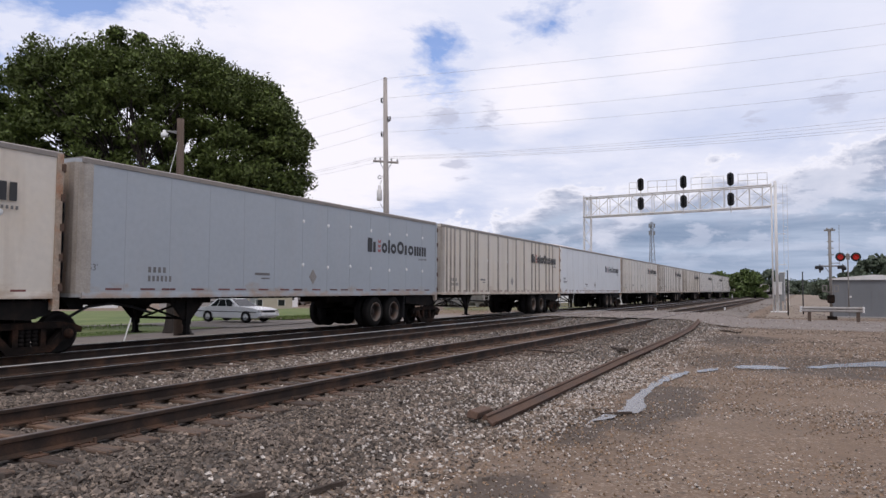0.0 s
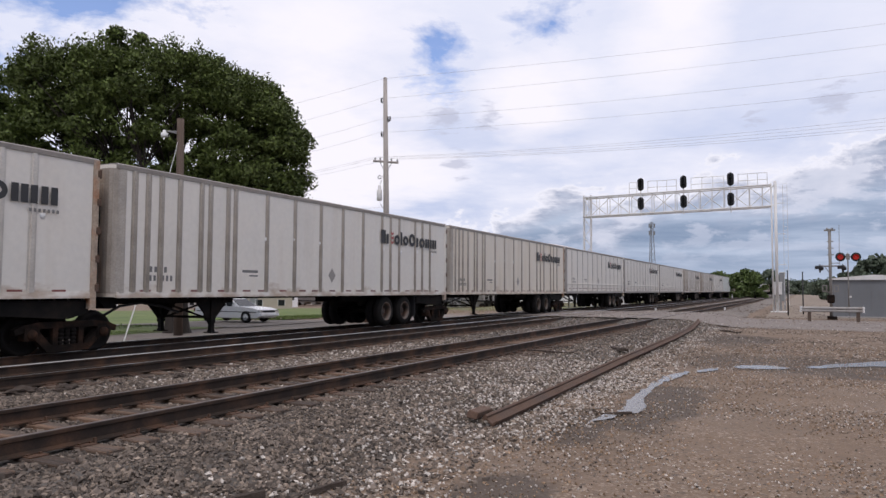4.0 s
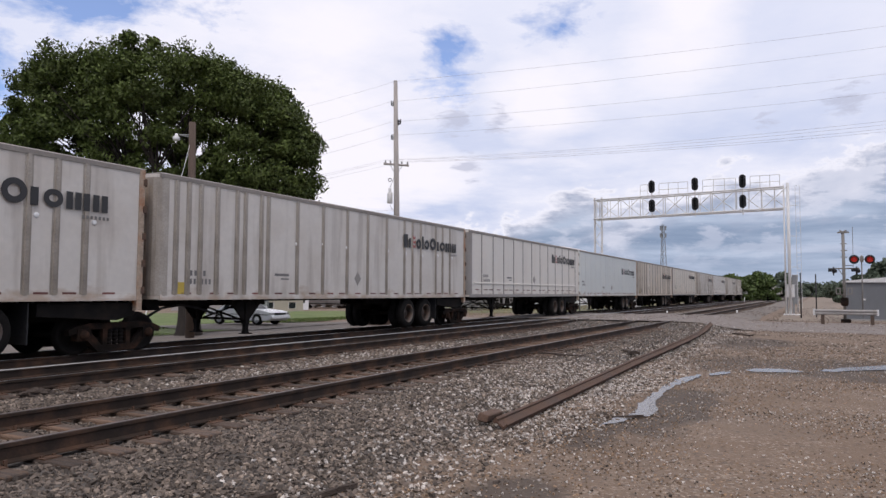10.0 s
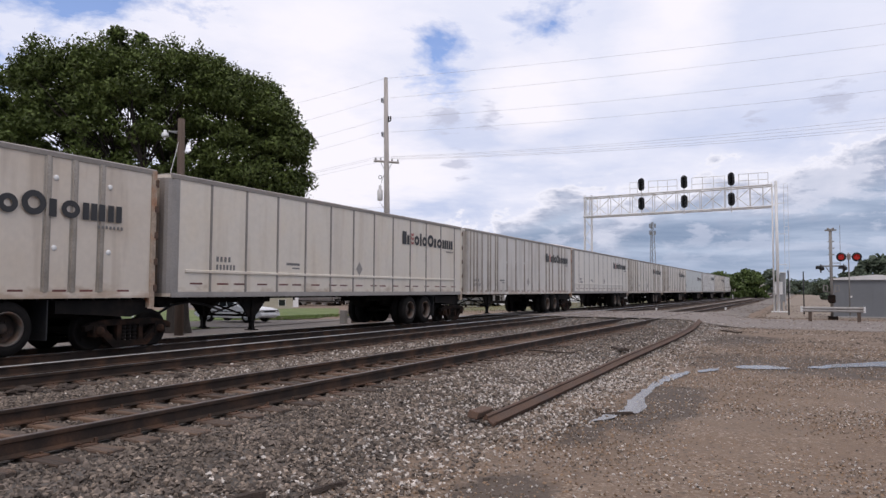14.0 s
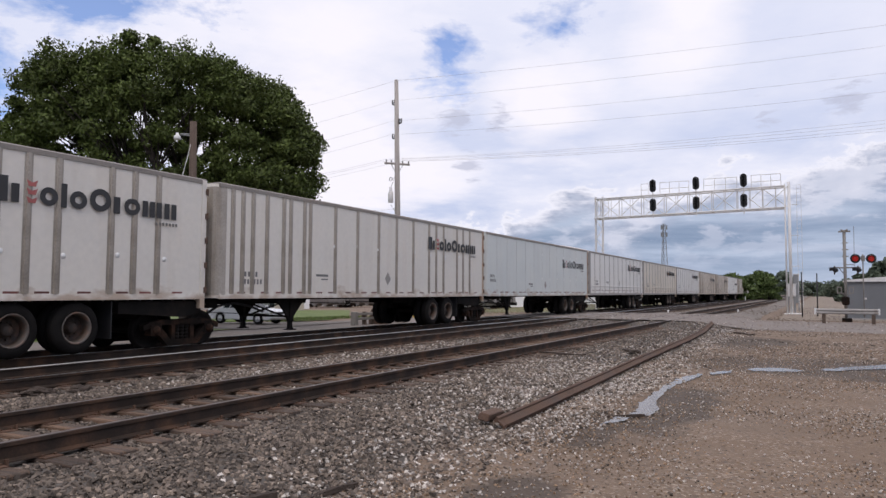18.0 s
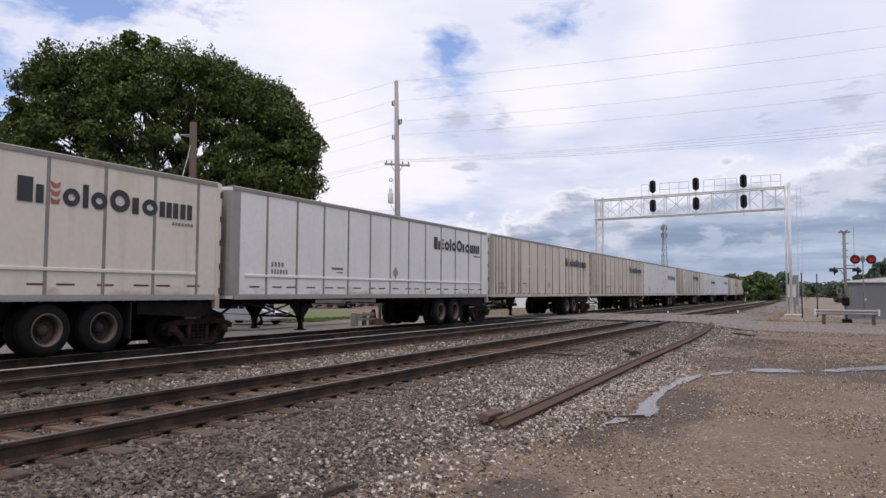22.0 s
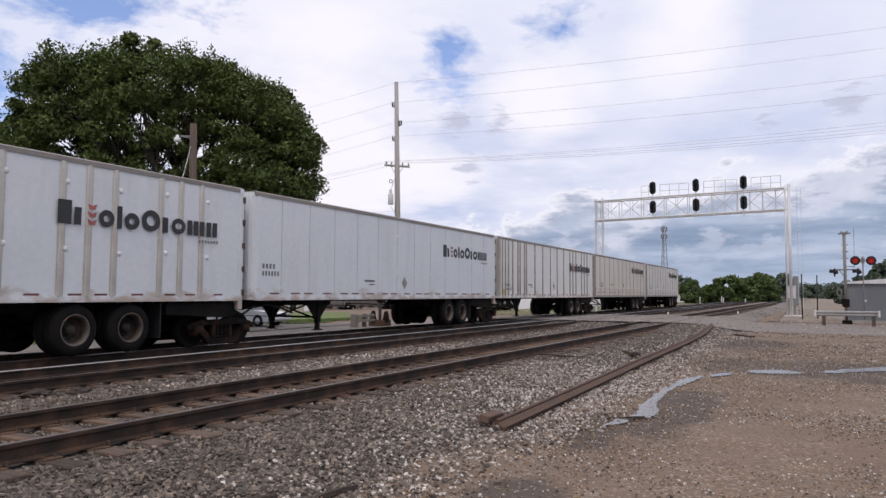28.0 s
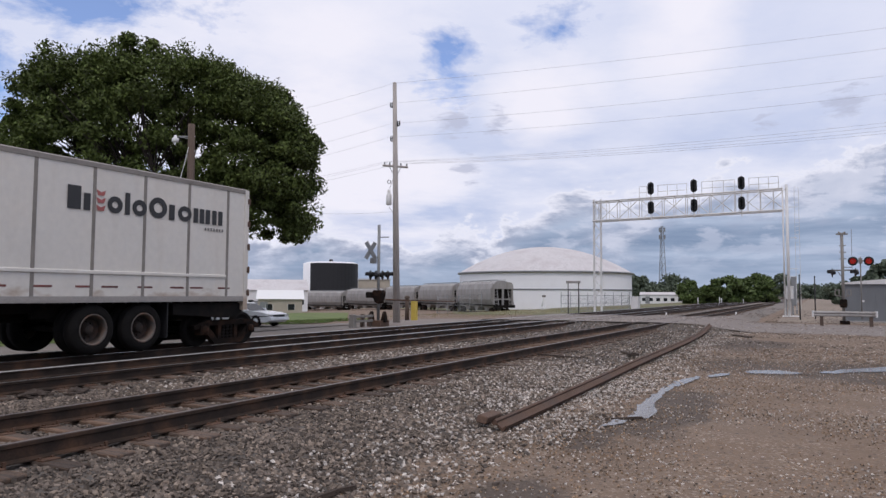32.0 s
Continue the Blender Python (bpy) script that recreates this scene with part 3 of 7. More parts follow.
def tube(bm, pts, r, n=5):
    """A round cord through points, one closed skin."""
    rings = []
    pts = [Vector(p) for p in pts]
    for i, p in enumerate(pts):
        d = (pts[min(i + 1, len(pts) - 1)] - pts[max(i - 1, 0)]).to_track_quat("Z", "Y").to_matrix()
        rings.append([bm.verts.new(p + d @ Vector((r * math.cos(2 * math.pi * k / n), r * math.sin(2 * math.pi * k / n), 0))) for k in range(n)])
    for A, B in zip(rings, rings[1:]):
        for k in range(n):
            bm.faces.new((A[k], A[(k + 1) % n], B[(k + 1) % n], B[k])).smooth = True
    bm.faces.new(rings[0][::-1])
    bm.faces.new(rings[-1])


def smooth01(t):
    t = min(1.0, max(0.0, t))
    return t * t * (3 - 2 * t)


def ground_z(x, y):
    """The height of the ground: the lot, the far side, and the low land behind."""
    z = -0.35 - 0.15 * smooth01((y - 17.5) / 3.0) - 0.08 * smooth01((y - 22.5) / 5.0)
    return z - (0.75 * smooth01((y - 29.5) / 13.0) + 1.95 * smooth01((y - 42) / 95.0)) * smooth01((x + 10) / 40.0)
# ---- the large structure: ground, tracks, roads ----
def axis_steps(fine_from, fine_to, step, far):
    vals = list(np.arange(fine_from, fine_to + 1e-6, step))
    d, v = step, fine_to
    while v < far:
        d *= 1.45
        v += d
        vals.append(v)
    d, v = step, fine_from
    while v > -far:
        d *= 1.45
        v -= d
        vals.insert(0, v)
    return vals


def make_ground():
    xs, ys = axis_steps(-6, 104, 0.5, 3500), axis_steps(-8, 130, 0.5, 3500)
    verts, faces = [], []
    for x in xs:
        for y in ys:
            rough = 0.018 * noise.noise(Vector((x * 0.7, y * 0.7, 0))) + 0.012 * noise.noise(Vector((x * 2.1, y * 2.1, 5)))
            verts.append((x, y, ground_z(x, y) + (rough if y < 17 else 0)))
    n = len(ys)
    for i in range(len(xs) - 1):
        for j in range(n - 1):
            a = i * n + j
            faces.append((a, a + n, a + n + 1, a + 1))
    me = bpy.data.meshes.new("ground")
    me.from_pydata(verts, [], faces)
    me.materials.append(M["dirt"])
    me.polygons.foreach_set("use_smooth", [True] * len(faces))
    return tagged(new("ground", me), "brown dirt and gravel lot beside the tracks", "ground", kind="structure")


make_ground()
TRACKS = {"near": 6.39, "middle": 10.73, "far": 13.81}   # the nearer rail of each
GAUGE = 1.51
ROAD = (36.2, 47.5)
TIE_TOP = -0.175


def ballast_z(y, x=0.0):
    """The top of the stone bed across the tracks; it rises to the crossing."""
    lift = 0.15 * smooth01((x - 31.0) / 5.0) * (1 - smooth01((x - 47.5) / 6.0)) * smooth01((y - 2.6) / 2.5)
    return min(-0.03, bed_z(y) + lift)


def bed_z(y):
    if y < 5.3:
        return -0.40 + 0.183 * smooth01((y - 2.7) / 2.6)
    if y > 15.9:
        return -0.215 - 0.31 * smooth01((y - 15.9) / 1.7)
    return -0.222 - 0.03 * (1 - abs(math.cos((y - 6.4) * 0.8)))


def make_bed(x0, x1, step, material):
    ys = np.arange(2.6, 17.7, 0.3)
    xs = np.arange(x0, x1 + 0.01, step)
    verts, faces = [], []
    for x in xs:
        for y in ys:
            k = 0.02 * noise.noise(Vector((x * 1.3, y * 1.3, 3))) if x < 60 else 0
            edge = 0.25 * noise.noise(Vector((x * 0.4, 0, 9))) if y < 2.9 else 0
            verts.append((x, y + edge, ballast_z(y, x) + k))
    n = len(ys)
    for i in range(len(xs) - 1):
        for j in range(n - 1):
            a = i * n + j
            faces.append((a, a + n, a + n + 1, a + 1))
    me = bpy.data.meshes.new("ballast_bed")
    me.from_pydata(verts, [], faces)
    me.materials.append(M[material])
    me.polygons.foreach_set("use_smooth", [True] * len(faces))
    return tagged(new("ballast_bed", me), "grey crushed stone bed under the tracks", "ballast", kind="structure")


make_bed(-60, ROAD[0] - 0.2, 0.6, "ballast")
make_bed(ROAD[1] + 0.2, 1500, 12.0, "far_ballast")

RAIL_PROFILE = [(-0.075, -0.175), (0.075, -0.175), (0.075, -0.163), (0.012, -0.145), (0.010, -0.048), (0.036, -0.036), (0.036, -0.004),
                (0.030, 0.0), (-0.030, 0.0), (-0.036, -0.004), (-0.036, -0.036), (-0.010, -0.048), (-0.012, -0.145), (-0.075, -0.163)]


TIES_AT = {}


def make_track(name, y0, shiny, label):
    t = thing("railway_track", label, "railway track", (0, 0, 0), group="railway tracks", kind="structure")
    for y in (y0, y0 + GAUGE):
        bm = bmesh.new()
        prism(bm, [(y + a, z) for a, z in RAIL_PROFILE], -60, 1500, "x")
        rail = part("rail", bm, M["rail"], t)
        bm = bmesh.new()
        box(bm, -60, 1500, y - 0.029, y + 0.029, 0.0, 0.003)
        if shiny and y > y0:   # the inner side of the head is polished by wheel flanges
            prism(bm, [(y - 0.042, -0.011), (y - 0.030, 0.004), (y - 0.026, 0.002), (y - 0.036, -0.014)], -60, 1500, "x")
        part("rail_head", bm, M["rail_top"] if shiny else M["dull_top"], rail, "worn running surface")
    rnd = random.Random(int(y0 * 100))
    x = -3.0
    ties = []
    while x < ROAD[0] - 0.4:
        ties.append(x)
        x += 0.52 + rnd.uniform(-0.03, 0.03)

    def wood(bm):
        box(bm, -0.11, 0.11, -1.3, 1.3, -0.18, 0)
        bevelled(bm, 0.012)

    def plate(bm):
        box(bm, -0.09, 0.09, -0.18, 0.18, 0, 0.014)
        for sx in (-0.06, 0.06):
            for sy in (-0.1, 0.1):
                box(bm, sx - 0.011, sx + 0.011, sy - 0.014, sy + 0.014, 0.014, 0.031)

    def anchor(bm):
        box(bm, -0.014, 0.014, -0.085, 0.085, -0.03, 0.0)
        box(bm, -0.014, 0.014, -0.085, -0.06, 0.0, 0.035)

    mid = y0 + GAUGE / 2
    if name != "far":
        TIES_AT[name] = ties
    for x in ties:
        tie = part("tie", shared("tie", wood, M["tie"]), None, t, at=pose(x, mid + rnd.uniform(-0.1, 0.1), TIE_TOP - 0.008 + rnd.uniform(-0.006, 0.006), 0, 0, rnd.uniform(-1.2, 1.2)))
        for y in (y0, y0 + GAUGE):
            part("tie_plate", shared("tie_plate", plate, M["plate"]), None, t, at=(x, y, TIE_TOP - 0.012))
            if name == "near" and rnd.random() < 0.7:
                part("rail_anchor", shared("rail_anchor", anchor, M["plate"]), None, t, at=(x + 0.13, y, TIE_TOP + 0.004))
    bm = bmesh.new()
    x = ROAD[1] + 0.5
    while x < 130:
        box(bm, x - 0.11, x + 0.11, mid - 1.3, mid + 1.3, TIE_TOP - 0.18, TIE_TOP - 0.012)
        x += 0.53
    tagged(part("far_ties", bm, M["tie"], t), kind="stuff")
    return t


make_track("near", TRACKS["near"], False, "rusty siding track on weathered wooden ties")
make_track("middle", TRACKS["middle"], True, "main track with one polished rail head on stone ballast")
make_track("far", TRACKS["far"], True, "main track on which the trailer train runs")


def strip(name, pts_near, pts_far, lift, material, label, category, kind="structure", ragged=0.0):
    """A paved sheet between two edges of (x, y) points; it follows the ground. ragged: how far its edges stray."""
    bm = bmesh.new()
    n = 160 if ragged else 40
    rows = []
    for i in range(n + 1):
        t = i / n * (len(pts_near) - 1)
        k = min(int(t), len(pts_near) - 2)
        a = Vector(pts_near[k]).lerp(Vector(pts_near[k + 1]), t - k)
        b = Vector(pts_far[k]).lerp(Vector(pts_far[k + 1]), t - k)
        row = []
        side = (b - a).normalized()
        a = a + side * ragged * (noise.noise(Vector((a.y * 0.45, 0, 1))) + 0.5 * noise.noise(Vector((a.y * 1.7, 0, 2))))
        b = b + side * ragged * (noise.noise(Vector((b.y * 0.4, 0, 3))) + 0.5 * noise.noise(Vector((b.y * 1.5, 0, 4))))
        for j in range(29):
            p = a.lerp(b, j / 28)
            row.append(bm.verts.new((p.x, p.y, lift(p.x, p.y) if callable(lift) else ground_z(p.x, p.y) + lift)))
        rows.append(row)
    for A, B in zip(rows, rows[1:]):
        for j in range(28):
            bm.faces.new((A[j], B[j], B[j + 1], A[j + 1]))
    return solid(name, bm, M[material], label, category, kind)


def road_z(x, y):
    rise = smooth01((y - 2.4) / 3.4) * (1 - smooth01((y - 16.0) / 1.9))
    return ground_z(x, y) * (1 - rise) + 0.012 + rise * -0.024


strip("road", [(33.5, -40), (35.2, -3), (ROAD[0], 5), (ROAD[0], 17), (36.4, 22), (36.8, 27)],
      [(47.5, -40), (47.5, -3), (ROAD[1], 5), (ROAD[1], 17), (47.5, 22), (47.5, 27)], road_z, "dusty_road", "worn grey asphalt road over the level crossing", "road", ragged=0.7)
# the gravel apron and frontage road on the far side
strip("road_2", [(-30, 17.6), (0, 17.6), (15, 17.6), (36.0, 17.5)], [(-30, 24.7), (0, 24.7), (15, 24.4), (36.0, 24.0)], 0.012, "asphalt", "grey gravel track beside the railway", "road")
strip("road_3", [(25.6, 23.4), (26.0, 27), (26.2, 32), (26.6, 190)], [(36.3, 24.2), (35.6, 26.5), (33.4, 28.5), (32.6, 190)], 0.045, "asphalt", "grey asphalt side street", "road")
strip("grass", [(-30, 24.6), (0, 24.6), (15, 24.3), (22.5, 23.9)], [(-30, 25.3), (0, 25.3), (15, 25.2), (23.0, 24.4)], 0.03, "grass", "mown grass verge", "grass", "stuff")
strip("grass", [(-40, 25.3), (0, 25.3), (15, 25.2), (25.7, 24.6)], [(-40, 190), (0, 190), (30, 190), (26.0, 190)], 0.03, "grass", "mown grass field", "grass", "stuff")
strip("grass", [(33.6, 28.4), (38, 28.0), (60, 42), (86, 60)], [(33, 190), (75, 190), (92, 120), (90, 80)], 0.05, "grass", "mown grass field", "grass", "stuff")
strip("road_4", [(50, -9), (70, -9), (120, -12), (400, -30)], [(50, 2.2), (70, 2.4), (120, 2.5), (400, 2.4)], 0.012, "sand", "pale gravel service road beside the tracks", "road")
strip("grass", [(60, 21), (100, 21), (150, 22), (600, 40)], [(60, 30), (100, 50), (150, 90), (600, 400)], 0.03, "rough_grass", "rough dry grass land", "grass", "stuff")


def scatter(name, spots, sizes, material, label, category, seed, flat=0.85):
    """Many little stones in one mesh: jittered eight-cornered lumps."""
    r = np.random.RandomState(seed)
    n = len(spots)
    cube = np.array([(-1, -1, -1), (1, -1, -1), (1, 1, -1), (-1, 1, -1), (-1, -1, 1), (1, -1, 1), (1, 1, 1), (-1, 1, 1)], float) * 0.62
    v = cube[None] + r.uniform(-0.42, 0.42, (n, 8, 3))
    q = r.normal(size=(n, 4))
    q /= np.linalg.norm(q, axis=1)[:, None]
    w, x, y, z = q.T
    R = np.stack([1 - 2 * (y * y + z * z), 2 * (x * y - z * w), 2 * (x * z + y * w), 2 * (x * y + z * w), 1 - 2 * (x * x + z * z), 2 * (y * z - x * w),
                  2 * (x * z - y * w), 2 * (y * z + x * w), 1 - 2 * (x * x + y * y)], 1).reshape(n, 3, 3)
    v = np.einsum("nij,nkj->nki", R, v) * np.asarray(sizes)[:, None, None]
    v[:, :, 2] *= flat
    v += np.asarray(spots)[:, None, :]
    f = np.array([(0, 3, 2, 1), (4, 5, 6, 7), (0, 1, 5, 4), (1, 2, 6, 5), (2, 3, 7, 6), (3, 0, 4, 7)])
    faces = (f[None] + (np.arange(n) * 8)[:, None, None]).reshape(-1, 4)
    me = bpy.data.meshes.new(name)
    me.vertices.add(n * 8)
    me.vertices.foreach_set("co", v.ravel())
    me.loops.add(faces.size)
    me.loops.foreach_set("vertex_index", faces.ravel())
    me.polygons.add(len(faces))
    me.polygons.foreach_set("loop_start", np.arange(0, faces.size, 4))
    me.update(calc_edges=True)
    me.shade_flat()
    me.materials.append(M[material])
    return tagged(new(name, me), label, category, kind="stuff")


def spread_stones(count, x0, x1, y0, y1, power, seed, keep=None):
    """Spots on the ballast, denser towards the camera."""
    r = np.random.RandomState(seed)
    out = []
    while len(out) < count:
        x = x0 + (x1 - x0) * r.rand() ** power
        y = y0 + (y1 - y0) * r.rand()
        if keep and not keep(x, y, r):
            continue
        out.append((x, y, max(ballast_z(y, x), ground_z(x, y) - 0.005) + r.uniform(-0.012, 0.022)))
    # the pale ones, last in the list, lie rather towards the crossing
    r.shuffle(out)
    out.sort(key=lambda p: r.rand() + 0.3 * smooth01((p[0] - 4) / 10) + 0.3 * smooth01((5.6 - p[1]) / 2.4))
    return out


def on_ballast(x, y, r):
    for name, ties in TIES_AT.items():
        if abs(y - TRACKS[name] - GAUGE / 2) < 1.32 and any(abs(x - a) < 0.13 for a in ties) and r.rand() < 0.94:
            return False
    if any(abs(y - a) < 0.12 or abs(y - a - GAUGE) < 0.12 for a in TRACKS.values()):
        return False
    if y < 4.2:   # the stones thin out towards the lot
        return r.rand() < smooth01((y - 2.25 - 0.5 * noise.noise(Vector((x * 0.5, y, 2)))) / 1.3)
    return True


_r = np.random.RandomState(5)
for count, x0, x1, y0, y1, power, lo, hi, pale in ((68000, 2.0, 16, 2.1, 9.9, 1.0, 0.011, 0.033, 0.17), (14500, 12, 36, 2.1, 6.3, 1.4, 0.016, 0.036, 0.22), (10000, 12, 36, 6.3, 12.7, 1.4, 0.016, 0.034, 0.12),
                                                   (10000, 4, 20, 9.3, 13.6, 1.0, 0.02, 0.04, 0.16), (7000, -12, 2, 2.6, 10, 1.0, 0.02, 0.045, 0.1)):
    spots = spread_stones(count, x0, x1, y0, y1, power, int(count / 7), on_ballast)
    cut = int(len(spots) * (1 - pale))
    third = int(cut * 0.68)
    scatter("ballast_stones", spots[:third], lo + (hi - lo) * _r.rand(third) ** 1.4, "stone", "loose grey crushed stones between the rails", "ballast", count)
    scatter("ballast_stones", spots[third:cut], lo + (hi - lo) * _r.rand(cut - third) ** 1.4, "tan_stone", "loose brown crushed stones between the rails", "ballast", count + 2)
    scatter("ballast_stones", spots[cut:], _r.uniform(lo * 0.8, hi * 0.85, len(spots) - cut), "pale_stone", "pale stones among the ballast", "ballast", count + 1)
# ---- the train of highway trailers on rail trucks ----
PITCH_X, SIDE = 16.5, -1.30           # spacing of the trailers; their near side, from the middle of the track
TRAIN_Y = TRACKS["far"] + GAUGE / 2
FLOOR, ROOF, LONG = 1.13, 4.05, 16.12
PASSING = [(0, 25.82), (1, 25.98), (2, 26.18), (3, 26.42), (4, 26.65), (5, 26.86), (6, 27.04), (7, 27.15), (8, 27.26), (9, 27.38), (10, 27.49), (11, 27.62),
           (12, 27.8), (13, 27.97), (14, 28.14), (15, 28.45), (16, 28.85), (17, 29.14), (18, 29.29), (19, 29.42), (20, 29.52), (21, 29.65),
           (22, 29.78), (23, 29.88), (24, 29.98), (25, 30.14), (26, 30.3), (27, 30.45), (28, 30.58), (29, 30.67), (30, 30.74), (31, 30.79), (32, 30.84)]


def trailer_x(k, t):
    """Where the rear end of trailer k is at t seconds."""
    return float(np.interp(t, [a for a, _ in PASSING], [b for _, b in PASSING])) + (k - t) * PITCH_X


# posts by kind, metres ahead of the rear end
RIBS = [15.55, 15.18, 14.8, 14.25, 13.56, 13.26, 12.64, 12.37, 11.12, 9.9, 8.63, 7.45, 6.26, 5.04, 4.45, 3.83, 2.62, 2.04, 1.4]
SEAMS = [14.74 - 1.275 * i for i in range(12)]
FLUSH = [14.93 - 1.245 * i for i in range(12)]


MARKS = (("tall", 0.62), ("stub", 0.40), ("gap", 0.50), ("ring", 0.78), ("tall", 0.26), ("ring", 0.8), ("big", 1.04), ("stub", 0.42), ("ring", 0.86), ("wide", 1.12), ("pair", 0.74))


def plain_mark(bm, kind, wd, h, y, z0):
    """One plain shape of the logo row: a block or a disc with a hole; h: height of the tall ones."""
    d = 0.004

    def blk(a, b, e):
        box(bm, a * h, b * h, y - d, y, z0, z0 + e * h)

    def ring(top, s):
        n = 20
        loops = []
        for depth in (y - d, y):
            for k in (0.0, s):
                loops.append([bm.verts.new((h * (wd / 2 + (wd / 2 - k) * math.cos(q)), depth, z0 + h * (top / 2 + (top / 2 - k) * math.sin(q)))) for q in (2 * math.pi * i / n for i in range(n))])
        for i in range(n):
            j = (i + 1) % n
            for A, B in ((0, 1), (2, 3), (0, 2), (1, 3)):
                bm.faces.new((loops[A][i], loops[A][j], loops[B][j], loops[B][i]))

    if kind == "tall":
        blk(0, wd, 1)
    elif kind == "big":
        ring(1.0, 0.26)
    elif kind == "ring":
        ring(0.76, 0.23)
    elif kind == "stub":
        blk(0, wd - 0.08, 0.74)
    elif kind == "wide":
        for a in (0.0, 0.4, 0.8):
            blk(a, a + 0.3, 0.74)
    elif kind == "pair":
        for a in (0.0, 0.42):
            blk(a, a + 0.3, 0.74)


def small_marks(bm, x0, z0, w, h, count, y):
    """A row of short upright bars, for figures."""
    step = w / count
    for i in range(count):
        box(bm, x0 + i * step, x0 + i * step + step * 0.55, y - 0.003, y, z0, z0 + h)


def body_mesh(bm):
    # rounded front corners, plan outline extruded
    r, w = 0.22, -SIDE
    pts = [(0, -w), (0, w)]
    for k in range(5):
        a = math.pi / 2 * k / 4
        pts.append((-LONG + r - r * math.sin(a), w - r + r * math.cos(a)))
    for k in range(5):
        a = math.pi / 2 * (1 - k / 4)
        pts.append((-LONG + r - r * math.sin(a), -(w - r + r * math.cos(a))))
    prism(bm, pts, FLOOR + 0.02, ROOF - 0.02, "z")


def rib(bm):
    """A hat-shaped post: two flanges and a raised middle."""
    z0, z1 = FLOOR + 0.12, ROOF - 0.10
    prism(bm, [(-0.085, SIDE), (-0.085, SIDE - 0.006), (-0.05, SIDE - 0.006), (-0.035, SIDE - 0.034), (0.035, SIDE - 0.034), (0.05, SIDE - 0.006), (0.085, SIDE - 0.006), (0.085, SIDE)], z0, z1, "z")


def seam(bm):
    box(bm, -0.036, 0.036, SIDE - 0.012, SIDE + 0.004, FLOOR + 0.12, ROOF - 0.10)


def flush_seam(bm):
    box(bm, -0.009, 0.009, SIDE - 0.004, SIDE + 0.004, FLOOR + 0.12, ROOF - 0.10)


def top_rail(bm):
    prism(bm, [(SIDE - 0.018, ROOF - 0.105), (SIDE - 0.018, ROOF - 0.01), (SIDE + 0.03, ROOF + 0.02), (-SIDE - 0.03, ROOF + 0.02), (-SIDE + 0.018, ROOF - 0.01), (-SIDE + 0.018, ROOF - 0.105)], -LONG + 0.1, 0.02, "x")


def bottom_rail(bm):
    for s in (1, -1):
        prism(bm, [(s * (SIDE - 0.02), FLOOR), (s * (SIDE - 0.02), FLOOR + 0.05), (s * (SIDE - 0.012), FLOOR + 0.13), (s * (SIDE + 0.05), FLOOR + 0.13), (s * (SIDE + 0.05), FLOOR)], -LONG + 0.15, -0.02, "x")


def rub_rail(bm):
    prism(bm, [(SIDE, 1.715), (SIDE - 0.03, 1.725), (SIDE - 0.03, 1.79), (SIDE, 1.80)], -LONG + 0.55, -0.75, "x")
    bevelled(bm, 0.006)


def front_post(bm):
    r, w = 0.235, -SIDE + 0.015
    pts = [(-LONG + 0.34, -w)] + [(-LONG - 0.015 + r - r * math.sin(a), -(w - r + r * math.cos(a))) for a in (0, 0.4, 0.8, 1.2, math.pi / 2)]
    pts += [(-LONG - 0.015, -(w - 0.5)), (-LONG + 0.02, -(w - 0.5)), (-LONG + 0.25, -(w - 0.05)), (-LONG + 0.34, -(w - 0.04))]
    prism(bm, pts, FLOOR + 0.1, ROOF - 0.1, "z")


def plug(bm):
    lathe(bm, [(SIDE, 0.06), (SIDE - 0.012, 0.055), (SIDE - 0.02, 0.03), (SIDE - 0.022, 0.0)], 10, "y")


def rear_frame(bm):
    for s in (1, -1):
        box(bm, -0.11, 0.03, s * (SIDE - 0.022), s * (SIDE + 0.14), FLOOR - 0.22, ROOF - 0.02)
    box(bm, -0.02, 0.03, SIDE + 0.14, -SIDE - 0.14, ROOF - 0.2, ROOF - 0.02)
    box(bm, -0.02, 0.03, SIDE + 0.14, -SIDE - 0.14, FLOOR - 0.05, FLOOR + 0.12)
    for y in (SIDE + 0.16, 0.02):
        box(bm, -0.01, 0.022, y, y + 1.1, FLOOR + 0.14, ROOF - 0.22)
        for a in (0.3, 0.75):
            box(bm, 0.02, 0.05, y + a, y + a + 0.03, FLOOR + 0.2, ROOF - 0.3)


def frame_rails(bm):
    for s in (1, -1):
        box(bm, -6.4, -0.05, s * 0.42, s * 0.55, FLOOR - 0.22, FLOOR)
    box(bm, -2.35, -0.05, -0.75, 0.75, FLOOR - 0.42, FLOOR - 0.05)
    prism(bm, [(-2.3, FLOOR - 0.05), (-0.05, FLOOR - 0.05), (-0.05, FLOOR - 0.3), (-0.5, FLOOR - 0.42), (-2.3, FLOOR - 0.3)], SIDE + 0.1, -SIDE - 0.1, "y")


def front_rail(bm):
    box(bm, -LONG + 0.3, -11.6, -0.065, 0.065, FLOOR - 0.16, FLOOR)


def crossmembers(bm):
    x = -LONG + 0.7
    while x < -0.1:
        box(bm, x - 0.03, x + 0.03, SIDE + 0.06, -SIDE - 0.06, FLOOR - 0.045, FLOOR + 0.01)
        x += 0.31


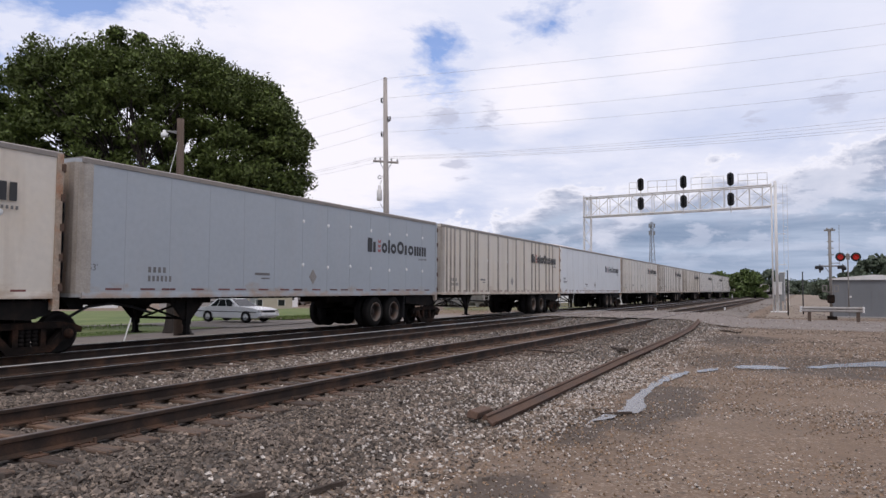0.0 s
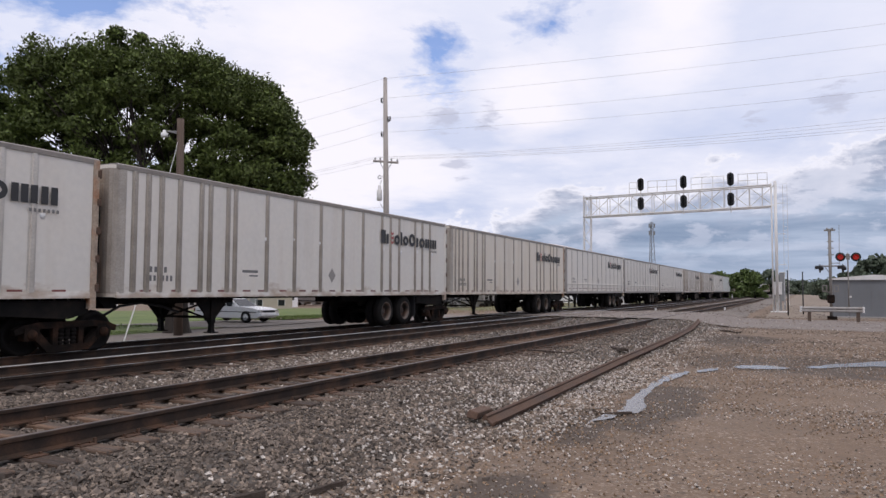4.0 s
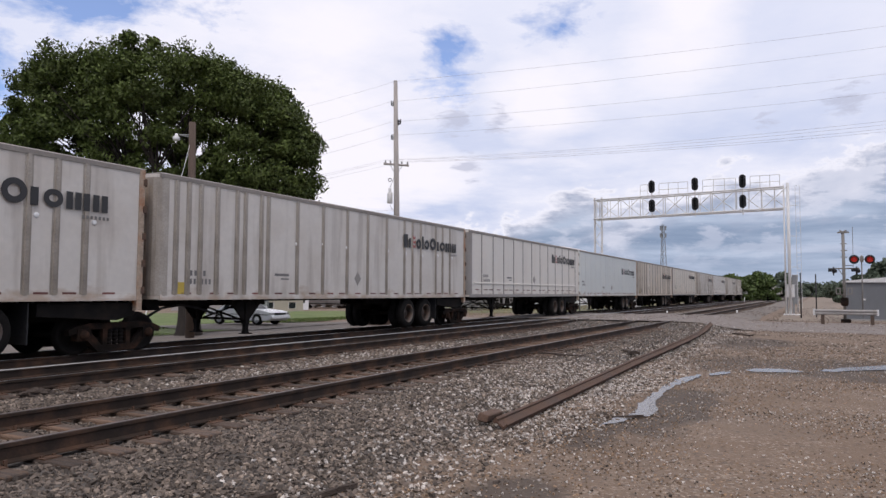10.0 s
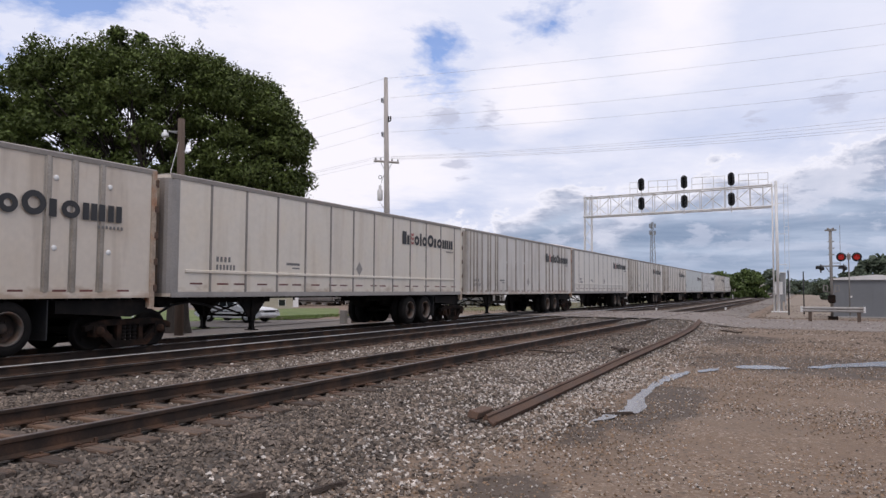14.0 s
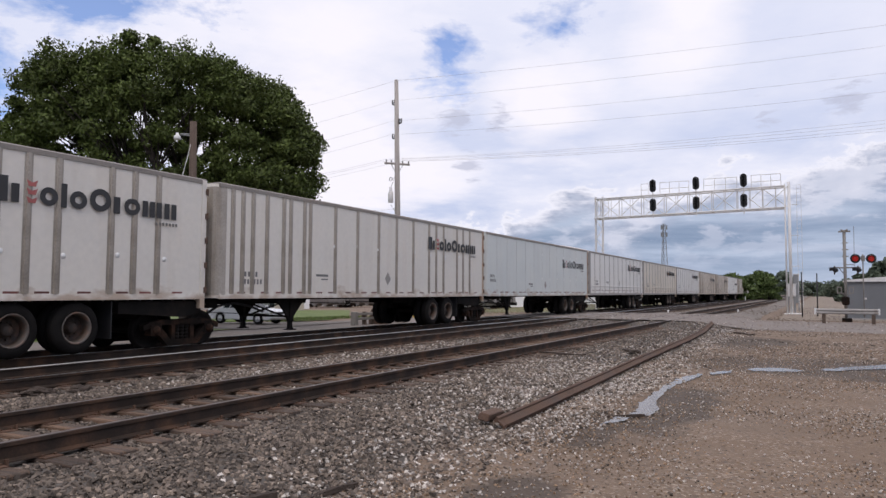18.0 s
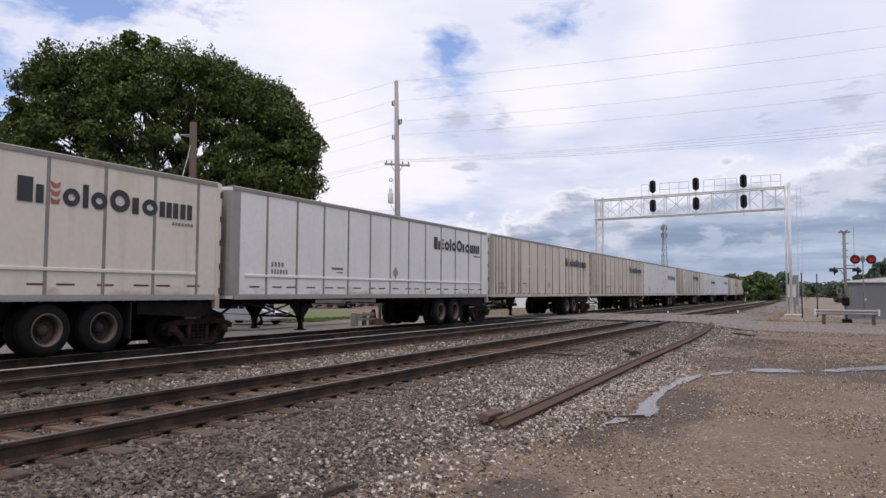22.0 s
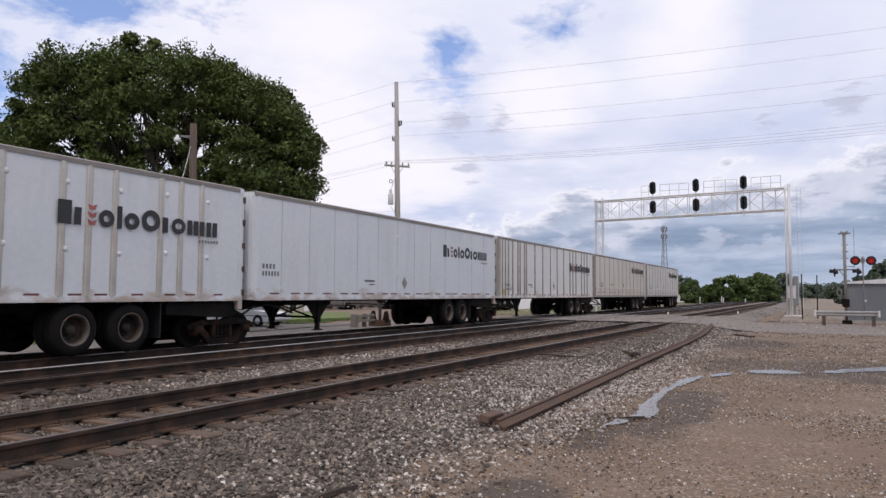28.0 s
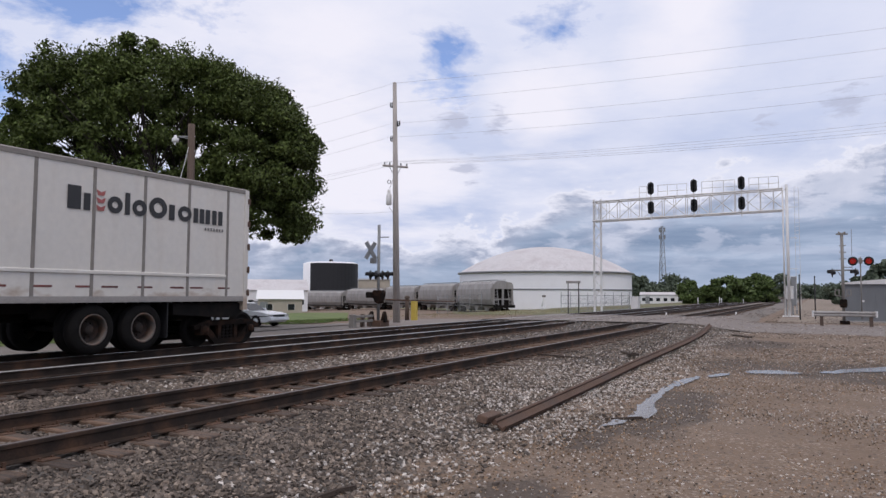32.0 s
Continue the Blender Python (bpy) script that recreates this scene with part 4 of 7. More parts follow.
def gusset(bm):
    """The triangular bracket above a landing leg."""
    prism(bm, [(-0.62, FLOOR), (0.62, FLOOR), (0.2, FLOOR - 0.42), (0.14, FLOOR - 0.52), (-0.14, FLOOR - 0.52), (-0.2, FLOOR - 0.42)], -0.03, 0.03, "y")
    for s in (-1, 1):
        rod(bm, (s * 0.62, 0, FLOOR), (s * 0.1, 0, FLOOR - 0.55), 0.035, n=6)
        lathe(bm, [(-0.05, 0.0), (-0.05, 0.05), (0.05, 0.05), (0.05, 0.0)], 10, "y", (s * 0.38, 0, FLOOR - 0.12))


def leg(bm):
    box(bm, -0.075, 0.075, -0.075, 0.075, 0.45, FLOOR - 0.1)
    box(bm, -0.055, 0.055, -0.055, 0.055, 0.24, 0.5)


def foot(bm):
    box(bm, -0.13, 0.13, -0.13, 0.13, 0.2, 0.225)
    box(bm, -0.07, 0.07, -0.07, 0.07, 0.225, 0.27)


def cross_brace(bm):
    for s in (-1, 1):
        rod(bm, (0, -0.85, 0.55), (0.9 * s, 0, FLOOR - 0.1), 0.03, n=6)
        rod(bm, (0, 0.85, 0.55), (0.9 * s, 0, FLOOR - 0.1), 0.03, n=6)
    rod(bm, (0, -0.85, 0.6), (0, 0.85, 0.6), 0.035, n=6)


AXLES = {"ribbed": (-4.62, -3.3), "panelled": (-4.42, -3.17), "flush": (-4.5, -3.27)}   # the two road axles, from the rear end


def tyre(bm):
    for y in (-0.31, 0.02):
        lathe(bm, [(y + 0.02, 0.305), (y - 0.005, 0.33), (y - 0.012, 0.40), (y + 0.012, 0.475), (y + 0.045, 0.517), (y + 0.09, 0.53), (y + 0.12, 0.522), (y + 0.13, 0.53), (y + 0.19, 0.53), (y + 0.235, 0.517), (y + 0.27, 0.46), (y + 0.295, 0.36), (y + 0.27, 0.305)], 32, "y")


def rim(bm):
    lathe(bm, [(-0.29, 0.305), (-0.318, 0.33), (-0.325, 0.32), (-0.31, 0.295), (-0.25, 0.285), (-0.10, 0.272), (-0.095, 0.285), (-0.24, 0.30)], 26, "y")


def hub(bm):
    """The dished disc deep in the rim, with its nuts and axle end."""
    lathe(bm, [(-0.10, 0.28), (-0.06, 0.24), (-0.045, 0.15), (-0.07, 0.12), (-0.17, 0.105), (-0.195, 0.085), (-0.2, 0.0)], 22, "y")
    for i in range(10):
        a = 2 * math.pi * i / 10
        rod(bm, (0.175 * math.cos(a), -0.045, 0.175 * math.sin(a)), (0.175 * math.cos(a), -0.09, 0.175 * math.sin(a)), 0.018, n=6)


def axle_gear(bm):
    for x in AXLES["flush"]:
        rod(bm, (x, -0.95, 0.56), (x, 0.95, 0.56), 0.07, n=8)
        for s in (-1, 1):
            prism(bm, [(x - 0.5, 0.86), (x + 0.35, 0.80), (x + 0.35, 0.74), (x, 0.66), (x - 0.5, 0.76)], s * 0.5 - 0.05, s * 0.5 + 0.05, "y")
            lathe(bm, [(0.72, 0.0), (0.72, 0.13), (0.8, 0.15), (1.0, 0.14), (1.0, 0.0)], 12, "z", (x + 0.3, s * 0.5, 0))
    for s in (-1, 1):
        box(bm, -5.3, -2.4, s * 0.44, s * 0.56, FLOOR - 0.34, FLOOR - 0.1)
    rod(bm, (-5.7, 0.3, 0.85), (-5.0, 0.3, 0.85), 0.16, n=14)


def mudflap(bm):
    box(bm, -0.012, 0.012, -0.3, 0.3, 0.3, FLOOR - 0.03)


def side_frame(bm):
    """The cast side of a rail truck: top member, slanting struts, columns and spring seat."""
    y = -0.07
    prism(bm, [(-1.12, 0.42), (-1.14, 0.53), (-0.98, 0.60), (-0.66, 0.66), (0.66, 0.66), (0.98, 0.60), (1.14, 0.53), (1.12, 0.42), (0.70, 0.53), (-0.70, 0.53)], y, y + 0.14, "y")
    prism(bm, [(-0.46, 0.06), (0.46, 0.06), (0.52, 0.13), (0.44, 0.19), (-0.44, 0.19), (-0.52, 0.13)], y, y + 0.14, "y")
    for s in (-1, 1):
        prism(bm, [(s * 0.92, 0.50), (s * 0.72, 0.56), (s * 0.36, 0.18), (s * 0.50, 0.10)], y - 0.01, y + 0.14, "y")
        prism(bm, [(s * 0.34, 0.54), (s * 0.23, 0.54), (s * 0.23, 0.18), (s * 0.34, 0.18)], y, y + 0.14, "y")
        box(bm, s * 0.8 - 0.15, s * 0.8 + 0.15, -0.1, 0.12, 0.30, 0.54)


def spring_nest(bm):
    for x in (-0.14, 0.0, 0.14):
        for k in range(4):
            lathe(bm, [(0.19 + 0.08 * k, 0.045), (0.22 + 0.08 * k, 0.068), (0.25 + 0.08 * k, 0.068), (0.27 + 0.08 * k, 0.045)], 8, "z", (x, 0, 0))


def hinge(bm):
    box(bm, -0.03, 0.055, -0.03, 0.05, -0.07, 0.07)
    rod(bm, (0.045, 0.0, -0.09), (0.045, 0.0, 0.09), 0.022, n=6)


def nose_panel(bm):
    """The ribbed sheet on the front wall."""
    box(bm, -LONG - 0.02, -LONG - 0.004, SIDE + 0.28, -SIDE - 0.28, FLOOR + 0.12, ROOF - 0.12)
    for i in range(4):
        y = SIDE + 0.42 + i * 0.5
        box(bm, -LONG - 0.045, -LONG - 0.02, y, y + 0.07, FLOOR + 0.14, ROOF - 0.14)


def hose_rack(bm):
    """Glad-hand plate and hanging leads on the front wall."""
    box(bm, -LONG - 0.09, -LONG - 0.045, SIDE + 0.34, SIDE + 0.62, FLOOR + 0.15, FLOOR + 0.55)
    box(bm, -LONG - 0.08, -LONG - 0.045, SIDE + 0.34, SIDE + 0.44, FLOOR + 0.5, FLOOR + 2.1)
    tube(bm, [(-LONG - 0.1, SIDE + 0.4, FLOOR + 0.4), (-LONG - 0.2, SIDE + 0.42, FLOOR + 0.1), (-LONG - 0.15, SIDE + 0.45, FLOOR - 0.15), (-LONG + 0.2, SIDE + 0.6, FLOOR - 0.2)], 0.022)


def bearing(bm):
    lathe(bm, [(-0.16, 0.0), (-0.16, 0.07), (-0.13, 0.1), (0.05, 0.115), (0.05, 0.0)], 14, "y")


def bolster(bm):
    box(bm, -0.22, 0.22, -1.0, 1.0, 0.34, 0.6)
    lathe(bm, [(0.6, 0.0), (0.6, 0.35), (0.78, 0.3), (0.78, 0.0)], 16, "z")
    rod(bm, (-0.6, -0.7, 0.3), (-0.6, 0.7, 0.3), 0.05, n=6)
    rod(bm, (0.6, -0.7, 0.3), (0.6, 0.7, 0.3), 0.05, n=6)


def wheelset(bm):
    for s in (-1, 1):
        prof = [(s * 0.68, 0.0), (s * 0.68, 0.43), (s * 0.70, 0.455), (s * 0.72, 0.43), (s * 0.73, 0.42), (s * 0.82, 0.415), (s * 0.82, 0.35), (s * 0.77, 0.31), (s * 0.76, 0.16), (s * 0.83, 0.13), (s * 0.83, 0.0)]
        lathe(bm, prof, 28, "y")
        for i in range(4):
            a = math.pi / 2 * i
            rod(bm, (0.24 * math.cos(a), s * 0.755, 0.24 * math.sin(a)), (0.24 * math.cos(a), s * 0.785, 0.24 * math.sin(a)), 0.03, n=6)
    rod(bm, (0, -1.0, 0), (0, 1.0, 0), 0.08, n=10)


def air_hose(bm):
    """The brake hose that droops between the trailers and rises to the frame."""
    tube(bm, [(-LONG + 2.6, -0.55, FLOOR - 0.38), (-LONG + 2.0, -0.6, FLOOR - 0.22), (-LONG + 1.4, -0.62, FLOOR - 0.13), (-LONG + 0.8, -0.62, FLOOR - 0.2),
              (-LONG + 0.4, -0.6, FLOOR - 0.4), (-LONG + 0.1, -0.55, FLOOR - 0.52), (-LONG - 0.25, -0.5, FLOOR - 0.5)], 0.032, 6)


def coupler(bm):
    box(bm, -LONG - 0.45, -LONG + 0.5, -0.12, 0.12, FLOOR - 0.26, FLOOR - 0.05)
    prism(bm, [(-LONG - 0.02, FLOOR + 0.02), (-LONG + 0.5, FLOOR + 0.02), (-LONG + 0.5, FLOOR - 0.24), (-LONG + 0.2, FLOOR - 0.24)], -0.9, 0.9, "y")


WHEELSETS = []


LOGO_DROP = {0: 0.13, 1: 0.13, 2: 0.07, 25: 0.07, 28: -0.06, 13: 0.22, 23: 0.05, 27: 0.27, 29: 0.25}   # trailers whose logo sits lower
PLUGS = {13: (2.1, 3.5), 17: (2.05,), 27: (2.2, 3.55), 29: (2.3, 3.5)}   # heights of the vent plugs where they differ
PALE_POSTS = (3, 27)
NUMBER_AHEAD = (2, 12, 19, 28)                                      # smooth trailers with the number close to the nose


def make_trailer(k, style, tone, label, yellow=False, scars=False):
    t = thing("rail_trailer", label, "trailer", (trailer_x(k, 0), TRAIN_Y, 0), group="trailers of the train")
    rnd = random.Random(k + 40)
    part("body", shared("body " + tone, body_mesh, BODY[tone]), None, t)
    part("top_rail", shared("top_rail", top_rail, M["top_rail"]), None, t, "weathered grey rail")
    if style == "panelled":
        part("bottom_rail", shared("bottom_rail", bottom_rail, M["alu"]), None, t, "dull aluminium rail")
    else:
        part("bottom_rail", shared("bottom_rail " + tone, bottom_rail, BODY[tone]), None, t)
    if k == 0:
        nose, stuff = "post", M["post"]
    else:
        nose, stuff = {"panelled": ("alu", M["alu"]), "ribbed": ("post", M["post"]), "flush": (tone, BODY[tone])}[style]
    part("corner_post", shared("front_post " + nose, front_post, stuff), None, t)
    part("corner_post", shared("front_post " + nose, front_post, stuff), None, t, at=Matrix.Diagonal((1, -1, 1, 1)))
    part("nose_panel", shared("nose_panel", nose_panel, M["nose"]), None, t, "rust-streaked front wall")
    part("hose_rack", shared("hose_rack", hose_rack, M["under"]), None, t, "dark plate with hanging leads")
    for z in (1.35, 1.95, 2.55, 3.15, 3.75):
        part("hinge", shared("hinge", hinge, M["rust"]), None, t, at=(0.02, SIDE - 0.01, z))
    if style != "panelled":
        for i in range(9 if style == "ribbed" else 7):
            for z in PLUGS.get(k, (2.75,) if style == "ribbed" else (2.05, 3.35)):
                part("vent_plug", shared("plug", plug, M["white"]), None, t, at=(-1.2 - i * 1.245, 0, z + 0.04 * math.sin(i * 2.1)))
    if style == "panelled" or k in (0, 4, 17, 27, 28):
        part("rear_frame", shared("rear_frame " + tone, rear_frame, BODY[tone]), None, t)
    else:
        part("rear_frame", shared("rear_frame", rear_frame, M["rear_frame"]), None, t, "rust-streaked rear door frame")
    if style == "ribbed":
        post_tone = "pale_post" if k in PALE_POSTS else "post"
        for x in RIBS:
            part("side_post", shared("rib " + post_tone, rib, M[post_tone]), None, t, at=(-x, 0, 0))
    elif style == "panelled":
        for x in SEAMS:
            part("panel_seam", shared("seam", seam, M["seam"]), None, t, at=(-x, 0, 0))
        part("rub_rail", shared("rub_rail " + tone, rub_rail, BODY[tone]), None, t)
    else:
        for x in FLUSH:
            part("panel_seam", shared("flush_seam " + tone, flush_seam, BODY[tone] if k == 0 else M["pale_seam"]), None, t, at=(-x, 0, 0))
    # plain shapes for the logo, its three small red marks and the fleet number
    face = SIDE - (0.036 if style == "ribbed" else 0.014 if style == "panelled" else 0.003)

    drop = LOGO_DROP.get(k, 0.0)
    x, base = -5.15, {"ribbed": 2.97, "panelled": 3.03, "flush": 2.76}[style]
    for kind, wd in MARKS:
        if kind != "gap":
            def logo(bm):
                plain_mark(bm, kind, wd, 0.48, face, base)
            part("logo_shape", shared("logo %s %.2f %s" % (kind, wd, style), logo, M["ink"]), None, t, at=(x, 0, -drop))
        x += (wd + 0.13) * 0.48

    def underline(bm):
        small_marks(bm, -1.5, base - 0.16, 0.66, 0.07, 7, face)
    tagged(part("logo_line", shared("logo_line " + style, underline, M["pale_ink"]), None, t, at=(0, 0, -drop)), kind="stuff")

    def reds(bm):
        for i in range(3):
            z = base + 0.02 + i * 0.16
            prism(bm, [(-4.46, z), (-4.32, z), (-4.28, z + 0.12), (-4.39, z + 0.07), (-4.5, z + 0.12)], face - 0.004, face, "y")
    part("logo_mark", shared("logo_mark " + style, reds, M["crown_red"]), None, t, "three small red shapes", at=(0, 0, -drop))

    def number(bm):
        nx, nz = {"ribbed": (-15.1, 1.51), "panelled": (-14.54, 1.82), "flush": (-14.3, 1.5)}[style]
        small_marks(bm, nx, nz + 0.2, 0.56, 0.13, 4, SIDE - 0.002)
        small_marks(bm, nx, nz, 0.72, 0.13, 6, SIDE - 0.002)
    tagged(part("fleet_number", shared("number " + style, number, M["pale_ink"]), None, t, at=(-1.4, 0, 0.3) if k in NUMBER_AHEAD else (0, 0, 0)), kind="stuff")

    px, pz = {"ribbed": (-8.03, 1.77), "panelled": (-8.0, 2.02), "flush": (-8.18, 1.71)}[style]

    def placard(bm):
        for k, d in ((1.0, 0.0), (0.66, 0.006)):
            prism(bm, [(px, pz - 0.23 * k), (px + 0.19 * k, pz), (px, pz + 0.23 * k), (px - 0.19 * k, pz)], SIDE - 0.006 - d, SIDE - 0.001 - d, "y")
    part("placard_holder", shared("placard " + style, placard, M["alu"]), None, t)

    def notice(bm):
        nx = {"ribbed": -12.07, "panelled": -11.78, "flush": -10.75}[style]
        box(bm, nx, nx + 0.6, SIDE - 0.003, SIDE, pz + 0.0, pz + 0.07)
        box(bm, nx + 0.26, nx + 0.6, SIDE - 0.003, SIDE, pz - 0.1, pz - 0.06)
    tagged(part("notice", shared("notice " + style, notice, M["pale_ink"]), None, t), kind="stuff")
    if k == 0:   # the length of the box, in feet
        cu = bpy.data.curves.new("length_mark", "FONT")
        cu.body, cu.size, cu.extrude = "53'", 0.2, 0.001
        cu.materials.append(M["pale_ink"])
        ob = new("length_mark", cu)
        ob.parent = t
        ob.matrix_basis = pose(-15.84, SIDE - 0.003, 1.71, 90, 0, 0)
        tagged(ob, "grey figures 53'")

    def front_marks(bm):
        for i, y in enumerate((-0.5, -0.78)):
            box(bm, -LONG - 0.006, -LONG - 0.002, y, y + 0.2, 3.3, 3.62)
    part("front_logo", shared("front_marks", front_marks, M["ink"]), None, t)

    def strip_piece(bm):
        half, z = {"ribbed": (0.15, 1.265), "panelled": (0.2, 1.44), "flush": (0.2, 1.30)}[style]
        box(bm, -half, half, SIDE - 0.004, SIDE, z, z + 0.042)
    for i in range(13):
        for dx in ((-0.3, 0.3) if i % 2 else (0.0,)):
            x = -15.2 + 1.2 * i + dx
            part("reflector_strip", shared("reflector " + style, strip_piece, M["reflector"]), None, t, at=(x, 0, 0))
    if yellow:
        def sticker(bm):
            box(bm, -15.48, -15.22, SIDE - 0.004, SIDE, 1.27, 1.55)
        part("sticker", shared("yellow sticker", sticker, M["yellow"]), None, t, "yellow sticker")
    if scars:
        bm = bmesh.new()
        for i in range(22):
            x, z, a, h = rnd.uniform(-9.4, -5.4), rnd.uniform(1.9, 3.55), rnd.uniform(0.04, 0.13), rnd.uniform(0.06, 0.2)
            lean = rnd.uniform(-0.1, 0.1)
            rim_pts = []
            for n in range(11):
                q = 2 * math.pi * n / 11
                w = rnd.uniform(0.45, 1.15)
                rim_pts.append((x + a * w * math.cos(q) + lean * math.sin(q), z + h * w * math.sin(q)))
            prism(bm, rim_pts, SIDE - 0.004, SIDE, "y")
        tagged(part("peeled_patches", bm, M["peeled"], t), "peeled grey patches of vinyl", kind="stuff")
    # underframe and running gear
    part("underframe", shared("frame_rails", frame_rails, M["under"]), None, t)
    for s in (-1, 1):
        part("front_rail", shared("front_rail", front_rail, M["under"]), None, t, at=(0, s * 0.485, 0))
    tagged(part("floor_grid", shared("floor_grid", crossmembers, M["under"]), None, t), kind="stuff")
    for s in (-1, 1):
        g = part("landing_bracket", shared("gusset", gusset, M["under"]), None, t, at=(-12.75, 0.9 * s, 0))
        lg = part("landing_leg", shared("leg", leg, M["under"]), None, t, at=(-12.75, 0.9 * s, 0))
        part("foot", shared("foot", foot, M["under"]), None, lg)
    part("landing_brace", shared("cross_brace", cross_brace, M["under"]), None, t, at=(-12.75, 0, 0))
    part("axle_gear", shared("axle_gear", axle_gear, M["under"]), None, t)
    for s in (-1, 1):
        for x in AXLES[style]:
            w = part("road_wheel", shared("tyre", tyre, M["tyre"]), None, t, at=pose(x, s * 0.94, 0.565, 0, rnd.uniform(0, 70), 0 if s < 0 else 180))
            part("rim", shared("rim", rim, M["rim"]), None, w, "dull grey rim")
            part("hub", shared("hub", hub, M["hub"]), None, w, "rusty brown hub, darkened in its dish")
        part("mudflap", shared("mudflap", mudflap, M["black"]), None, t, at=(-2.5, s * 0.95, 0))
    part("hitch", shared("coupler", coupler, M["under"]), None, t)
    part("air_hose", shared("air_hose", air_hose, M["black"]), None, t)
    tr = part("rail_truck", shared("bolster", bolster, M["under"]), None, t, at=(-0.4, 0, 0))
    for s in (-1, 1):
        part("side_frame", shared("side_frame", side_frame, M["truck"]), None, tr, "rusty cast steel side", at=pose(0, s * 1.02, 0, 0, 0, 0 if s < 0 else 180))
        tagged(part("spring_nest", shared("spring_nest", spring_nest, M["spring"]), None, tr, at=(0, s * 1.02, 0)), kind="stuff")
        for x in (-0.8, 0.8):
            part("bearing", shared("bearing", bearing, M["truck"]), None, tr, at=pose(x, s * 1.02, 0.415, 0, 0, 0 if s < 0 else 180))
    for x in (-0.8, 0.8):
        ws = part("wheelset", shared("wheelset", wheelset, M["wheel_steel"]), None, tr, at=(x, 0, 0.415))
        WHEELSETS.append((k, x, ws))
    return t


R, P, S = "ribbed", "panelled", "flush"
TRAIN = [(-1, R, "cream"), (0, S, "blue"), (1, R, "cream"), (2, S, "cool"), (3, R, "white"), (4, R, "white"), (5, R, "cream"), (6, P, "white"),
         (7, P, "white"), (8, P, "white"), (9, R, "grey"), (10, R, "grey"), (11, P, "white"), (12, S, "pale_blue"), (13, R, "tan"), (14, P, "cream"),
         (15, R, "grey"), (16, P, "white"), (17, R, "white"), (18, R, "white"), (19, S, "pale_blue"), (20, P, "bright"), (21, P, "cream"), (22, P, "bright"),
         (23, R, "tan"), (24, R, "tan"), (25, S, "bright"), (26, R, "grey"), (27, R, "cool"), (28, S, "cool"), (29, R, "bright"), (30, P, "cream"), (31, P, "white")]
SHADES = {"white": "off-white", "bright": "clean white", "cool": "bluish white", "cream": "cream", "tan": "grimy tan", "blue": "blue-grey", "pale_blue": "pale blue-white", "grey": "dirty grey"}
KINDS = {R: "close-ribbed box trailer on rail trucks", P: "panelled box trailer with a rub rail on rail trucks", S: "smooth-sided box trailer on rail trucks"}
TRAILERS = [(k, make_trailer(k, s, c, SHADES[c] + " " + KINDS[s], yellow=k in (3, 10, 13, 29), scars=k == 25)) for k, s, c in TRAIN]
# ---- plants ----
def leaf_cloud(spots, radii, per, size, seed, squash=0.75, wide=0.62):
    """Mesh data of many small pointed leaves, in clumps round the spots."""
    r = np.random.RandomState(seed)
    spots, radii = np.asarray(spots), np.asarray(radii)
    n = len(spots) * per
    idx = np.repeat(np.arange(len(spots)), per)
    d = r.normal(size=(n, 3))
    d /= np.linalg.norm(d, axis=1)[:, None]
    d *= (r.rand(n) ** 0.45 * radii[idx])[:, None]
    d[:, 2] *= squash
    c = spots[idx] + d
    a = r.normal(size=(n, 3))
    a[:, 2] -= 0.25
    a /= np.linalg.norm(a, axis=1)[:, None]
    b = np.cross(a, r.normal(size=(n, 3)))
    b /= np.linalg.norm(b, axis=1)[:, None]
    s = size * r.uniform(0.65, 1.35, n)[:, None]
    v = np.stack([c - a * s, c + b * s * wide, c + a * s, c - b * s * wide], 1).reshape(-1, 3)
    return v, np.arange(n * 4).reshape(-1, 4)


def leaf_part(name, spots, radii, per, size, seed, material, parent, label="", squash=0.75, wide=0.62):
    v, f = leaf_cloud(spots, radii, per, size, seed, squash, wide)
    me = bpy.data.meshes.new(name)
    me.vertices.add(len(v))
    me.vertices.foreach_set("co", v.ravel())
    me.loops.add(f.size)
    me.loops.foreach_set("vertex_index", f.ravel())
    me.polygons.add(len(f))
    me.polygons.foreach_set("loop_start", np.arange(0, f.size, 4))
    me.update(calc_edges=True)
    me.materials.append(M[material])
    ob = new(name, me)
    ob.parent = parent
    return tagged(ob, label)


ACROSS, AWAY = Vector((0.4487, -0.8937, 0)), Vector((0.8937, 0.4487, 0))


